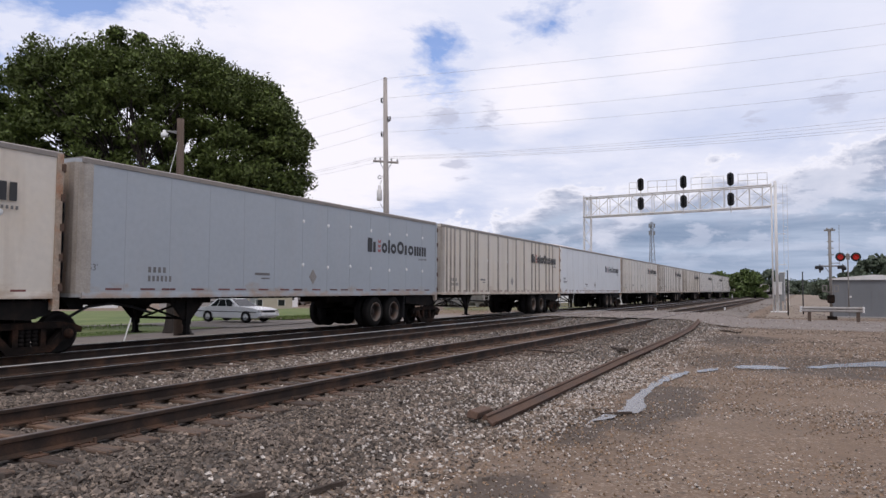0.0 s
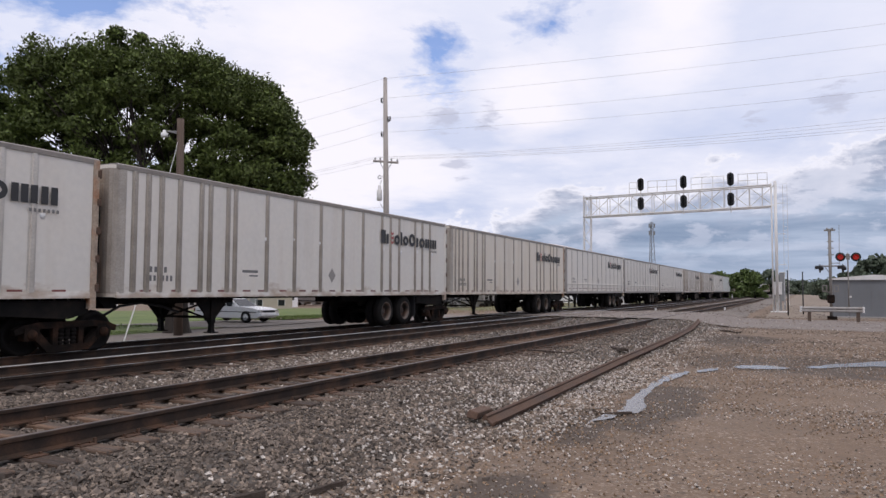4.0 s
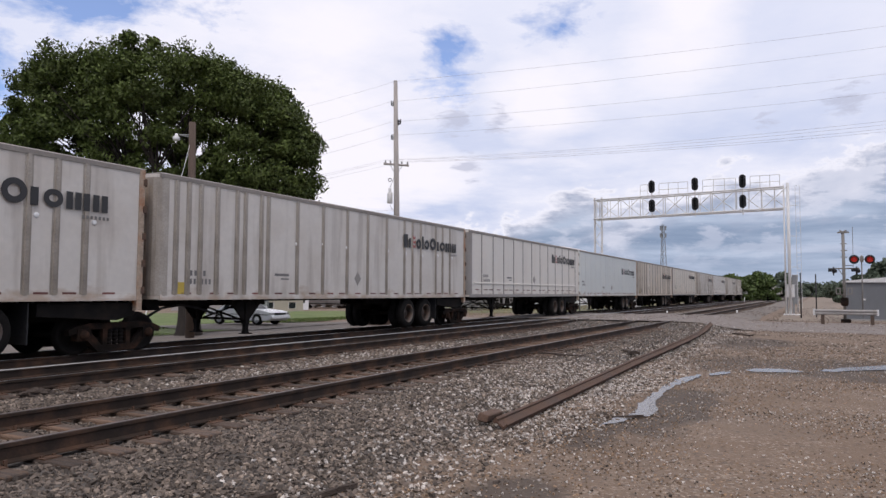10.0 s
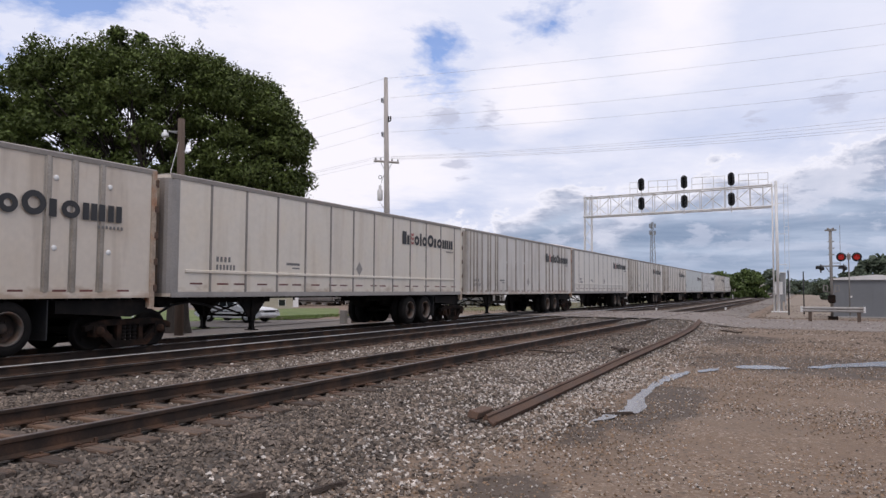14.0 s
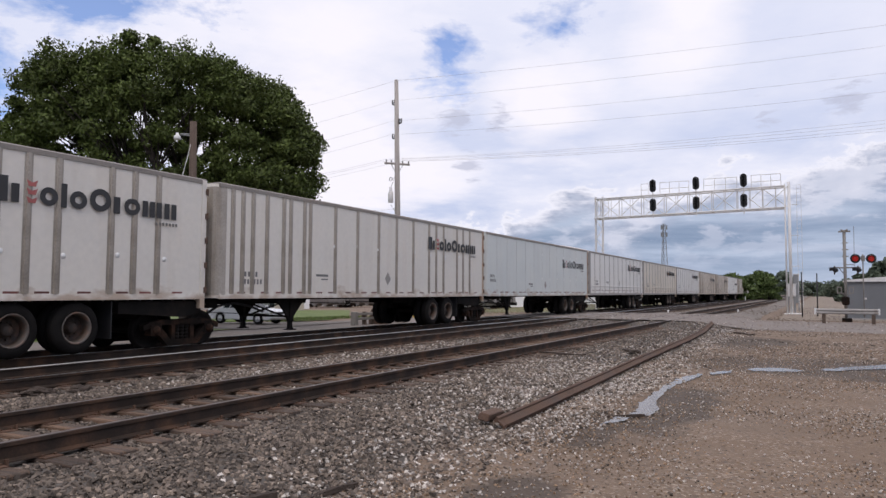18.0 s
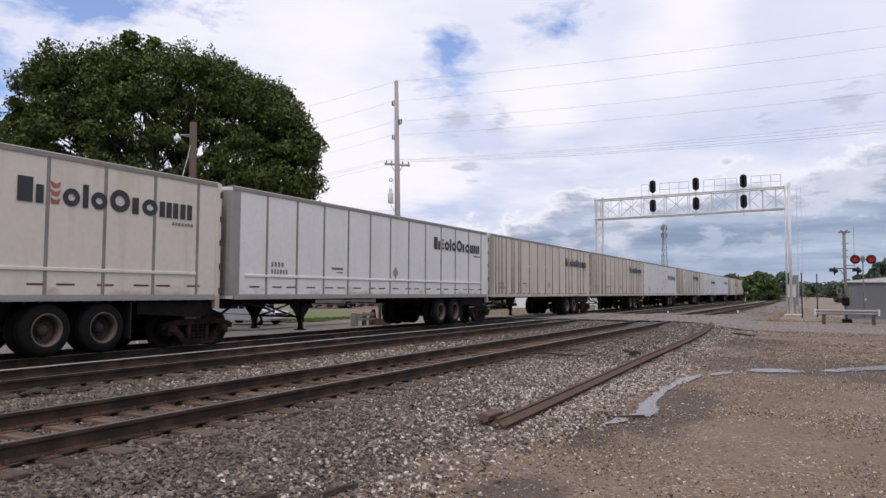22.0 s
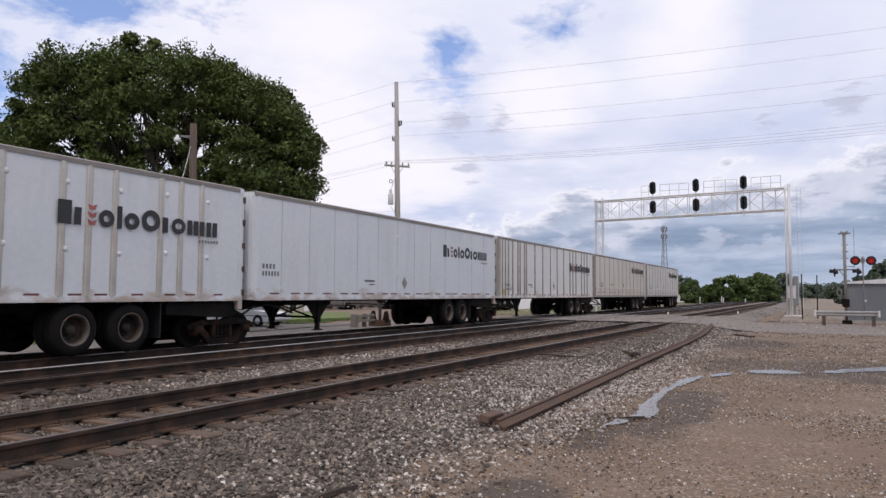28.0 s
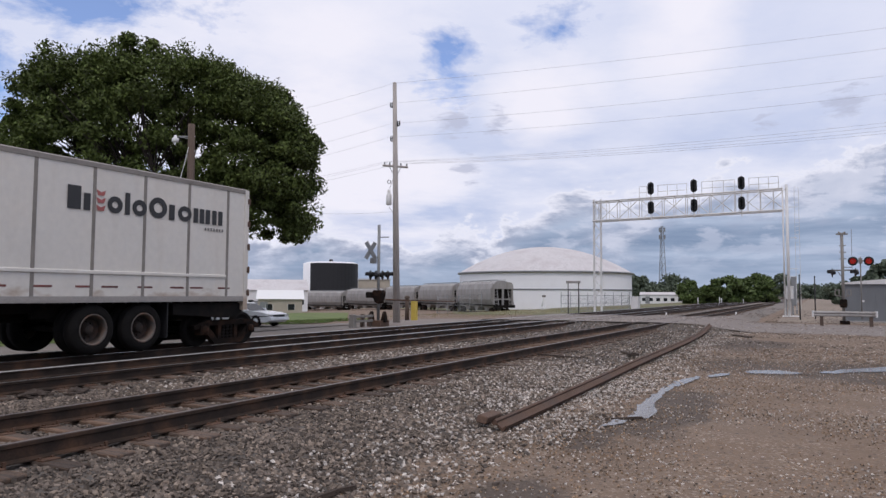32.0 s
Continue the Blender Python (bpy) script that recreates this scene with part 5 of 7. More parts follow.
def shade_tree():
    t = thing("tree", "large broad-leaved shade tree with a dense dark crown", "tree", (21.64, 23.12, -0.5))
    rnd = random.Random(3)
    bm = bmesh.new()
    prof = [(-0.1, 0.62), (0.15, 0.53), (0.5, 0.46), (1.2, 0.42), (2.4, 0.40), (3.6, 0.44), (4.1, 0.36)]
    lathe(bm, prof, 14, "z")
    for v in bm.verts:
        a = math.atan2(v.co.y, v.co.x)
        k = 1 + 0.09 * math.sin(3 * a + 1) + 0.06 * math.sin(5 * a + v.co.z)
        v.co.x, v.co.y = v.co.x * k, v.co.y * k
    part("trunk", bm, M["bark"], t, "thick flared trunk")
    tops = [(-6.9, 7.0), (-6.05, 9.2), (-5.3, 10.4), (-4.1, 11.1), (-2, 11.45), (0.7, 11.55), (1.8, 11.3), (3.45, 10.6), (4.95, 9.9), (5.9, 8.9), (6.5, 8.0)]
    lows = [(-6.5, 6.2), (-4, 5.2), (0, 4.9), (3, 4.6), (4.6, 3.9), (6.2, 3.8), (6.6, 5.0)]
    shift = -2.62

    def bumps(a, c):
        """The uneven height of the crown's top."""
        return 0.55 * noise.noise(Vector((a * 0.9, c * 0.7, 6)))

    spots, radii = [], []
    while len(spots) < 740:
        a = rnd.uniform(-6.9, 6.4)
        deep = 4.4 * math.sqrt(max(0, 1 - (a / 6.9) ** 2))
        c = rnd.uniform(-deep, deep)
        z1 = np.interp(a, [p for p, _ in tops], [p for _, p in tops]) + 0.75 - 2.2 * (abs(c) / 6.2) ** 2 + bumps(a, c)
        z0 = np.interp(a, [p for p, _ in lows], [p for _, p in lows])
        rr = rnd.choice((rnd.uniform(0.3, 0.6), rnd.uniform(0.55, 0.95)))
        z = rnd.uniform(z0 + rr * 0.6, max(z0 + rr, z1 - rr * 0.55))
        mid = (z0 + z1) / 2
        inner = (a / 6.4) ** 2 + (c / max(deep, 0.1)) ** 2 * 0.8 + ((z - mid) / max(0.5, (z1 - z0) / 2)) ** 2
        if inner < 0.5 and rnd.random() < 0.5:
            continue
        p = ACROSS * (a * 1.08 + shift) + AWAY * (c + 3.4)
        spots.append((p.x, p.y, z * 1.1 - 0.2))
        radii.append(rr)
    # sprays that stand out of the outline
    tips, tip_radii = [], []
    for i in range(520):
        a = rnd.uniform(-6.8, 6.3)
        deep = 4.0 * math.sqrt(max(0, 1 - (a / 6.9) ** 2))
        c = rnd.uniform(-deep, deep)
        z1 = np.interp(a, [p for p, _ in tops], [p for _, p in tops]) + 0.7 - 2.2 * (abs(c) / 6.2) ** 2 + 1.3 * bumps(a, c)
        p = ACROSS * (a * 1.08 + shift) + AWAY * (c + 3.4)
        tips.append((p.x, p.y, (z1 - rnd.uniform(0.25, 1.0)) * 1.1 - 0.2))
        tip_radii.append(rnd.uniform(0.3, 0.65))
    forks = []
    for i in range(9):
        a = 2 * math.pi * i / 9 + rnd.uniform(-0.2, 0.2)
        ln = rnd.uniform(1.6, 3.0)
        e = Vector((math.cos(a) * ln, math.sin(a) * ln, 4.0 + rnd.uniform(1.4, 3.2))) + ACROSS * shift * 0.5 + AWAY * 1.8
        bm = bmesh.new()
        rod(bm, (math.cos(a) * 0.15, math.sin(a) * 0.15, 3.4), e, 0.17, 0.08, 8)
        part("limb", bm, M["bark"], t)
        forks.append(e)
    bm = bmesh.new()
    for p in spots[::4]:
        p = Vector(p)
        f = min(forks, key=lambda q: (q - p).length)
        k = f.lerp(p, 0.5) + Vector((rnd.uniform(-0.3, 0.3), rnd.uniform(-0.3, 0.3), 0.25))
        rod(bm, f, k, 0.05, 0.035, 5, False)
        rod(bm, k, p, 0.035, 0.012, 5, False)
    tagged(part("branch_work", bm, M["bark"], t), kind="stuff")
    leaf_part("crown", spots, radii, 260, 0.088, 11, "leaf", t, "dense dark green leaves", 0.68, 0.5)
    tagged(leaf_part("outer_leaves", tips, tip_radii, 70, 0.085, 12, "leaf", t, "", 1.0, 0.45), kind="stuff")


def plant(name, label, category, at, height, width, seed, material="far_leaf", clumps=26, per=90, size=0.2, stem=0.25, group=""):
    t = thing(name, label, category, at, group=group)
    rnd = random.Random(seed)
    bm = bmesh.new()
    rod(bm, (0, 0, -0.3), (0, 0, height * 0.55), height * 0.03 + 0.04, height * 0.015 + 0.02, 7)
    part("trunk", bm, M["bark"], t)
    spots, radii = [], []
    for i in range(clumps):
        a, k = rnd.uniform(0, 2 * math.pi), math.sqrt(rnd.random())
        z = height * (stem + (1 - stem) * rnd.random())
        w = width / 2 * math.sqrt(max(0.08, 1 - ((z / height - 0.45) / 0.62) ** 2)) * k
        spots.append((math.cos(a) * w, math.sin(a) * w, z * 0.93))
        radii.append(rnd.uniform(0.10, 0.2) * width)
    leaf_part("crown", spots, radii, per, size, seed + 1, material, t)
    return t


BUSHES = ((157.5, 23.4, 4.6, 5.2), (155.3, 16.2, 5.4, 6.2), (158.5, 14.2, 5.0, 4.6), (177.6, 11.9, 6.8, 7.0), (170, 14.5, 3.6, 4.4), (157, 20.0, 4.0, 4.8), (176, 9.6, 5.8, 5.5), (163, 14.0, 5.2, 5.5))
shade_tree()
plant("tree", "second shade tree with a slim dark trunk behind the first", "tree", (22.2, 34.5, -0.7), 9.5, 7.5, 21, "leaf", 60, 130, 0.14, 0.45)
for i, (x, y, h, w) in enumerate(BUSHES):
    plant("bush", "leafy green bush beside the tracks", "bush", (x, y, ground_z(x, y)), h, w, 30 + i, "far_leaf", 34, 120, 0.34, 0.04, "bushes beside the tracks")
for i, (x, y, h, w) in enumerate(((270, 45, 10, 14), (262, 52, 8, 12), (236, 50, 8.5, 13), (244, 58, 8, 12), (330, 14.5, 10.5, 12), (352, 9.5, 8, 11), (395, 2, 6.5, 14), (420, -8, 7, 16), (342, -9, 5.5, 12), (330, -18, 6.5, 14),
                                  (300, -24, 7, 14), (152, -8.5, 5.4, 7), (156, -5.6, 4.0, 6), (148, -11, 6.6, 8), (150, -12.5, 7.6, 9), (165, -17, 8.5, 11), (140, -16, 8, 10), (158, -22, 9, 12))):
    plant("tree", "distant rounded green tree", "tree", (x, y, ground_z(x, y)), h, w, 60 + i, "hazed_leaf", 30, 90, 0.55, 0.08, "distant trees")
rnd = random.Random(9)
spots, radii = [], []
for i in range(260):
    a = radians(rnd.uniform(-20, 70))
    d = rnd.uniform(620, 760)
    spots.append((d * math.cos(a), d * math.sin(a), rnd.uniform(-3, 3.5)))
    radii.append(rnd.uniform(6, 10))
leaf_part("far_woods", spots, radii, 60, 1.9, 77, "hazed_leaf", None)
tagged(bpy.data.objects["far_woods"], "hazy line of far woods", "woods", kind="stuff")

# ---- poles, wires and lamps ----


def utility_pole():
    t = thing("utility_pole", "tall weathered wooden utility pole with a crossarm", "utility pole", (39.3, 23.75, -0.42))
    bm = bmesh.new()
    rod(bm, (0.1, 0, -0.3), (-0.42, 0, 15.35), 0.235, 0.125, 12)
    part("pole", bm, M["pole"], t)
    bm = bmesh.new()
    a, b = Vector((-0.62, 0.72, 9.98)), Vector((0.1, -0.74, 9.86))
    rod(bm, a, b, 0.075, n=6)
    part("crossarm", bm, M["pole"], t)
    for s, p in ((-1, a.lerp(b, 0.08)), (-1, a.lerp(b, 0.28)), (1, a.lerp(b, 0.72)), (1, a.lerp(b, 0.95))):
        bm = bmesh.new()
        lathe(bm, [(0.05, 0.02), (0.09, 0.05), (0.15, 0.045), (0.17, 0.06), (0.22, 0.035), (0.24, 0.0)], 8, "z", p)
        part("insulator", bm, M["galv_dark"], t)
    for p in (a.lerp(b, 0.25), a.lerp(b, 0.75)):
        bm = bmesh.new()
        rod(bm, p, (-0.24, 0, 9.2), 0.02, n=5)
        part("brace", bm, M["galv_dark"], t)
    for z, s in ((13.88, 1), (12.62, -1), (11.68, 1)):
        x = -0.36 + (15.3 - z) * 0.03
        bm = bmesh.new()
        rod(bm, (x, 0, z - 0.18), (x - 0.05, 0.3 * s, z - 0.1), 0.025, n=6)
        for q in (0.17, 0.32):
            lathe(bm, [(-0.14, 0.03), (-0.1, 0.06), (-0.04, 0.035), (0.02, 0.065), (0.08, 0.035), (0.14, 0.06), (0.2, 0.0)], 8, "z", (x - 0.03, q * s, z + 0.04))
        part("insulator_bracket", bm, M["black"], t)
    bm = bmesh.new()
    lathe(bm, [(-0.36, 0.0), (-0.36, 0.15), (-0.32, 0.175), (0.3, 0.175), (0.36, 0.11), (0.38, 0.0)], 14, "z", (-0.3, 0.42, 7.8))
    for k in (-0.1, 0.1):
        rod(bm, (-0.3 + k, 0.42, 8.15), (-0.3 + k, 0.42, 8.42), 0.04, n=6)
    part("transformer", bm, M["steel"], t, "pale grey can")
    bm = bmesh.new()
    for z0, z1 in ((8.45, 9.2), (7.3, 6.9)):
        rod(bm, (-0.3, 0.4, z0), (-0.2, 0.15, z1), 0.012, n=4)
    lathe(bm, [(-0.02, 0.13), (0.02, 0.13), (0.02, 0.10), (-0.02, 0.10), (-0.02, 0.13)], 10, "x", (-0.3, 0.42, 8.95))
    part("jumper_lead", bm, M["black"], t)


def sagging(a, b, sag, r, n=26):
    bm = bmesh.new()
    a, b = Vector(a), Vector(b)
    tube(bm, [a.lerp(b, i / n) - Vector((0, 0, sag * 4 * (i / n) * (1 - i / n))) for i in range(n + 1)], r)
    return bm


def wires():
    runs = [((38.75, 23.75, 14.85), (49.5, -17.5, 17.4), 0.35), ((38.8, 24.05, 13.58), (49.5, -17.5, 16.3), 0.35), ((39.05, 23.45, 12.3), (49.5, -17.5, 14.8), 0.45),
            ((38.9, 24.05, 11.4), (49.5, -17.5, 13.75), 0.5), ((38.75, 24.4, 9.8), (49.5, -17.3, 12.25), 0.6), ((38.9, 24.1, 9.78), (49.5, -17.5, 12.0), 0.62), ((39.2, 23.5, 9.72), (49.6, -17.7, 11.75), 0.62), ((39.4, 23.1, 9.68), (49.6, -17.9, 11.55), 0.62),
            ((38.75, 23.75, 14.85), (31.5, 37, 10.9), 0.25), ((38.8, 24.05, 13.58), (31.5, 37, 9.6), 0.25), ((38.9, 23.9, 12.3), (31.5, 37, 8.4), 0.25), ((38.85, 24.1, 11.4), (31.5, 37, 7.6), 0.25),
            ((38.75, 24.4, 9.8), (31.5, 37.1, 6.9), 0.25), ((38.9, 24.1, 9.78), (31.4, 37, 6.7), 0.25), ((39.2, 23.5, 9.7), (31.3, 36.8, 6.5), 0.25), ((39.1, 23.8, 6.6), (33.5, 32.4, 6.9), 0.35)]
    for i, (a, b, sag) in enumerate(runs):
        solid("overhead_wire", sagging(a, b, sag, 0.007), M["wire"], "thin dark overhead wire strung from the utility pole", "wire", group="overhead wires")


def street_lamp():
    t = thing("street_lamp", "wooden lamp pole with a small white lamp on an arm", "street lamp", (20.4, 21.75, -0.5))
    bm = bmesh.new()
    rod(bm, (0, 0, -0.2), (-0.15, 0, 8.5), 0.18, 0.135, 10)
    part("pole", bm, M["brown_pole"], t)
    bm = bmesh.new()
    rod(bm, (-0.15, 0, 8.0), (-0.45, 0.38, 7.98), 0.028, n=6)
    rod(bm, (-0.15, 0, 7.9), (-0.4, 0.32, 7.96), 0.02, n=6)
    part("arm", bm, M["galv_dark"], t)
    bm = bmesh.new()
    lathe(bm, [(-0.15, 0.0), (-0.15, 0.11), (-0.12, 0.135), (0.0, 0.13), (0.03, 0.07), (0.12, 0.06), (0.14, 0.0)], 14, "z", (-0.52, 0.46, 7.9))
    part("lamp_head", bm, M["white"], t, "white lamp head")
    bm = bmesh.new()
    rod(bm, (-0.15, 0.0, 7.7), (-0.75, 0.75, 4.2), 0.006, n=4)
    part("cable", bm, M["white"], t)


def guy_wire_marker():
    bm = bmesh.new()
    rod(bm, (17.2, 20.9, -0.5), (17.75, 20.9, 1.0), 0.022, n=6)
    rod(bm, (17.75, 20.9, 1.0), (19.9, 21.5, 7.0), 0.01, n=4)
    solid("guy_wire", bm, M["white"], "pole guy wire with a white plastic sleeve", "guy wire")


utility_pole()
wires()
street_lamp()
guy_wire_marker()

# ---- the signal bridge over the tracks ----


def signal_bridge():
    X = 64.0
    t = thing("signal_bridge", "silver steel signal bridge spanning the three tracks", "signal bridge", (X, 0, 0))
    yl, yr = 17.4, 1.85
    zt, zb = 9.72, 7.98

    def lattice_leg(y, name):
        bm = bmesh.new()
        for dx in (-0.1, 0.1):
            for dy in (-0.32, 0.32):
                rod(bm, (dx, y + dy, -0.5), (dx, y + dy, zt + 0.25), 0.07, n=6)
        z, s = 0.2, 1
        while z < zt - 0.6:
            rod(bm, (0, y - 0.32 * s, z), (0, y + 0.32 * s, z + 0.85), 0.032, n=5)
            z += 0.85
            s = -s
        box(bm, -0.75, 0.75, y - 0.6, y + 0.6, -0.7, -0.28)
        part(name, bm, M["steel"], t)

    lattice_leg(yl, "leg")
    bm = bmesh.new()
    for dx in (-0.4, 0.4):
        rod(bm, (dx, yr, -0.5), (dx, yr, zt + 0.55), 0.11, n=10)
        rod(bm, (dx, yr + 0.3, -0.5), (dx, yr + 0.3, zt + 0.4), 0.05, n=8)
    box(bm, -0.8, 0.8, yr - 0.7, yr + 0.5, -0.7, -0.28)
    part("leg", bm, M["steel"], t)
    for dx in (-0.5, 0.5):
        for z in (zt, zb):
            bm = bmesh.new()
            rod(bm, (dx, yl + 0.3, z - 0.0), (dx, yr + 0.3, z + 0.25), 0.066, n=8)
            part("chord", bm, M["steel"], t)
        n = 8
        for i in range(n):
            y0, y1 = yl - (yl - yr) * i / n, yl - (yl - yr) * (i + 1) / n
            k0, k1 = 0.25 * i / n, 0.25 * (i + 1) / n
            bm = bmesh.new()
            rod(bm, (dx, y0, zb + k0), (dx, y0, zt + k0), 0.034, n=5)
            if (i + (dx > 0)) % 2:
                rod(bm, (dx, y0, zb + k0), (dx, y1, zt + k1), 0.03, n=5)
            else:
                rod(bm, (dx, y0, zt + k0), (dx, y1, zb + k1), 0.03, n=5)
            rod(bm, (dx, (y0 + y1) / 2, zb + k0), (dx, (y0 + y1) / 2, zt + k0), 0.022, n=4)
            part("web_brace", bm, M["steel"], t)
    bm = bmesh.new()
    for i in range(17):
        y = yl - (yl - yr) * i / 16
        rod(bm, (-0.5, y, zt + 0.015 * i), (0.5, y, zt + 0.015 * i), 0.03, n=5)
        rod(bm, (-0.5, y, zb + 0.015 * i), (0.5, y, zb + 0.015 * i), 0.03, n=5)
    tagged(part("cross_ties", bm, M["steel"], t), kind="stuff")
    for a, b in ((13.5, 12.85), (11.9, 9.5), (8.3, 5.7), (4.6, 2.4)):
        bm = bmesh.new()
        k = 0.25 * (yl - a) / (yl - yr)
        for z in (zt + 0.5, zt + 1.05):
            rod(bm, (-0.55, a, z + k), (-0.55, b, z + k), 0.024, n=5)
        m = max(1, round((a - b) / 0.8))
        for i in range(m + 1):
            y = a + (b - a) * i / m
            rod(bm, (-0.55, y, zt + k), (-0.55, y, zt + 1.05 + k), 0.024, n=5)
        part("handrail", bm, M["steel"], t)
    for y in (12.5, 8.92, 5.18):
        k = 0.25 * (yl - y) / (yl - yr)
        for zc in (10.6, 8.92):
            bm = bmesh.new()
            out = [(0.27 * math.sin(q), 0.28 + 0.27 * math.cos(q)) if math.cos(q) > 0 else (0.27 * math.sin(q), -0.28 + 0.27 * math.cos(q)) for q in (2 * math.pi * i / 20 for i in range(20))]
            prism(bm, [(y + a, zc + b) for a, b in out], -0.68, -0.62, "x")
            sig = part("signal_head", bm, M["black"], t, "black oval signal target")
            for dz in (-0.28, 0.0, 0.28):
                bm = bmesh.new()
                lathe(bm, [(-0.86, 0.1), (-0.68, 0.11), (-0.68, 0.09), (-0.84, 0.085)], 12, "x", (0, y, zc + dz))
                part("hood", bm, M["black"], sig)
        bm = bmesh.new()
        rod(bm, (-0.6, y, zb - 0.15), (-0.6, y, 11.2), 0.05, n=6)
        part("signal_mast", bm, M["steel"], t)
    bm = bmesh.new()
    for dy in (-0.16, 0.16):
        rod(bm, (0.2, yr - 0.7 + dy, 0.2), (0.2, yr - 0.7 + dy, zt + 0.3), 0.014, n=5)
    z = 0.5
    while z < zt + 0.4:
        rod(bm, (0.2, yr - 0.86, z), (0.2, yr - 0.54, z), 0.008, n=4)
        z += 0.32
    part("ladder", bm, M["steel"], t)
    for z in (3.5, 6.0, 8.5):
        bm = bmesh.new()
        rod(bm, (0.2, yr - 0.7, z), (0.2, yr - 0.1, z), 0.02, n=4)
        part("ladder_stay", bm, M["steel"], t)


def cabinet(name, label, x, y, w, d, z0, z1, material, foot=True):
    t = thing(name, label, "cabinet", (x, y, 0))
    bm = bmesh.new()
    box(bm, -d / 2, d / 2, -w / 2, w / 2, z0, z1)
    bevelled(bm, 0.02)
    part("body", bm, M[material], t)
    bm = bmesh.new()
    box(bm, -d / 2 - 0.05, d / 2 + 0.05, -w / 2 - 0.05, w / 2 + 0.05, z1, z1 + 0.05)
    part("roof", bm, M["white"], t)
    bm = bmesh.new()
    box(bm, -d / 2 - 0.015, -d / 2 - 0.002, -w / 2 + 0.08, w / 2 - 0.08, z0 + 0.08, z1 - 0.08)
    part("door", bm, M[material], t)
    if foot:
        bm = bmesh.new()
        for sx in (-1, 1):
            for sy in (-1, 1):
                box(bm, sx * d * 0.4 - 0.05, sx * d * 0.4 + 0.05, sy * w * 0.4 - 0.05, sy * w * 0.4 + 0.05, ground_z(x, y) - 0.05, z0)
        part("stand", bm, M["galv_dark"], t)


signal_bridge()
cabinet("relay_cabinet", "silver railway relay cabinet on a stand", 68.8, 1.97, 0.66, 0.8, 1.05, 2.1, "steel")
cabinet("relay_cabinet", "tall grey relay cabinet on a stand", 73.5, 1.69, 0.48, 0.6, 0.4, 3.05, "galv_dark")
cabinet("relay_cabinet", "pale grey railway cabinet by the fence", 78.9, 17.34, 0.8, 0.9, -0.5, 1.12, "steel", False)
# ---- the level crossing ----
def flasher(centre, facing, parent, lit):
    """A round crossing light: black target, hood and lens; facing: degrees round z."""
    m = Matrix.Translation(centre) @ pose(0, 0, 0, 0, 0, facing)
    bm = bmesh.new()
    lathe(bm, [(-0.02, 0.0), (-0.02, 0.27), (0.0, 0.27), (0.02, 0.25), (0.02, 0.0)], 22, "x")
    target = part("target", bm, M["black"], parent, "round black target", at=m)
    bm = bmesh.new()
    lathe(bm, [(-0.2, 0.0), (-0.19, 0.08), (-0.02, 0.15)], 14, "x")
    part("lamp_housing", bm, M["black"], target)
    bm = bmesh.new()
    lathe(bm, [(0.022, 0.165), (0.05, 0.13), (0.065, 0.07), (0.07, 0.0)], 18, "x")
    part("lens", bm, M["lamp_red"] if lit else M["dark_lens"], target, "lit red lens" if lit else "unlit lens")
    bm = bmesh.new()
    for i in range(9):
        a0, a1 = radians(-10 + i * 22.2), radians(-10 + (i + 1) * 22.2)
        v = [bm.verts.new((x, r * math.cos(a), r * math.sin(a))) for x, a, r in ((0.02, a0, 0.18), (0.02, a1, 0.18), (0.26, a1, 0.18), (0.26, a0, 0.18))]
        bm.faces.new(v)
    bmesh.ops.solidify(bm, geom=bm.faces[:], thickness=0.008)
    part("hood", bm, M["black"], target)


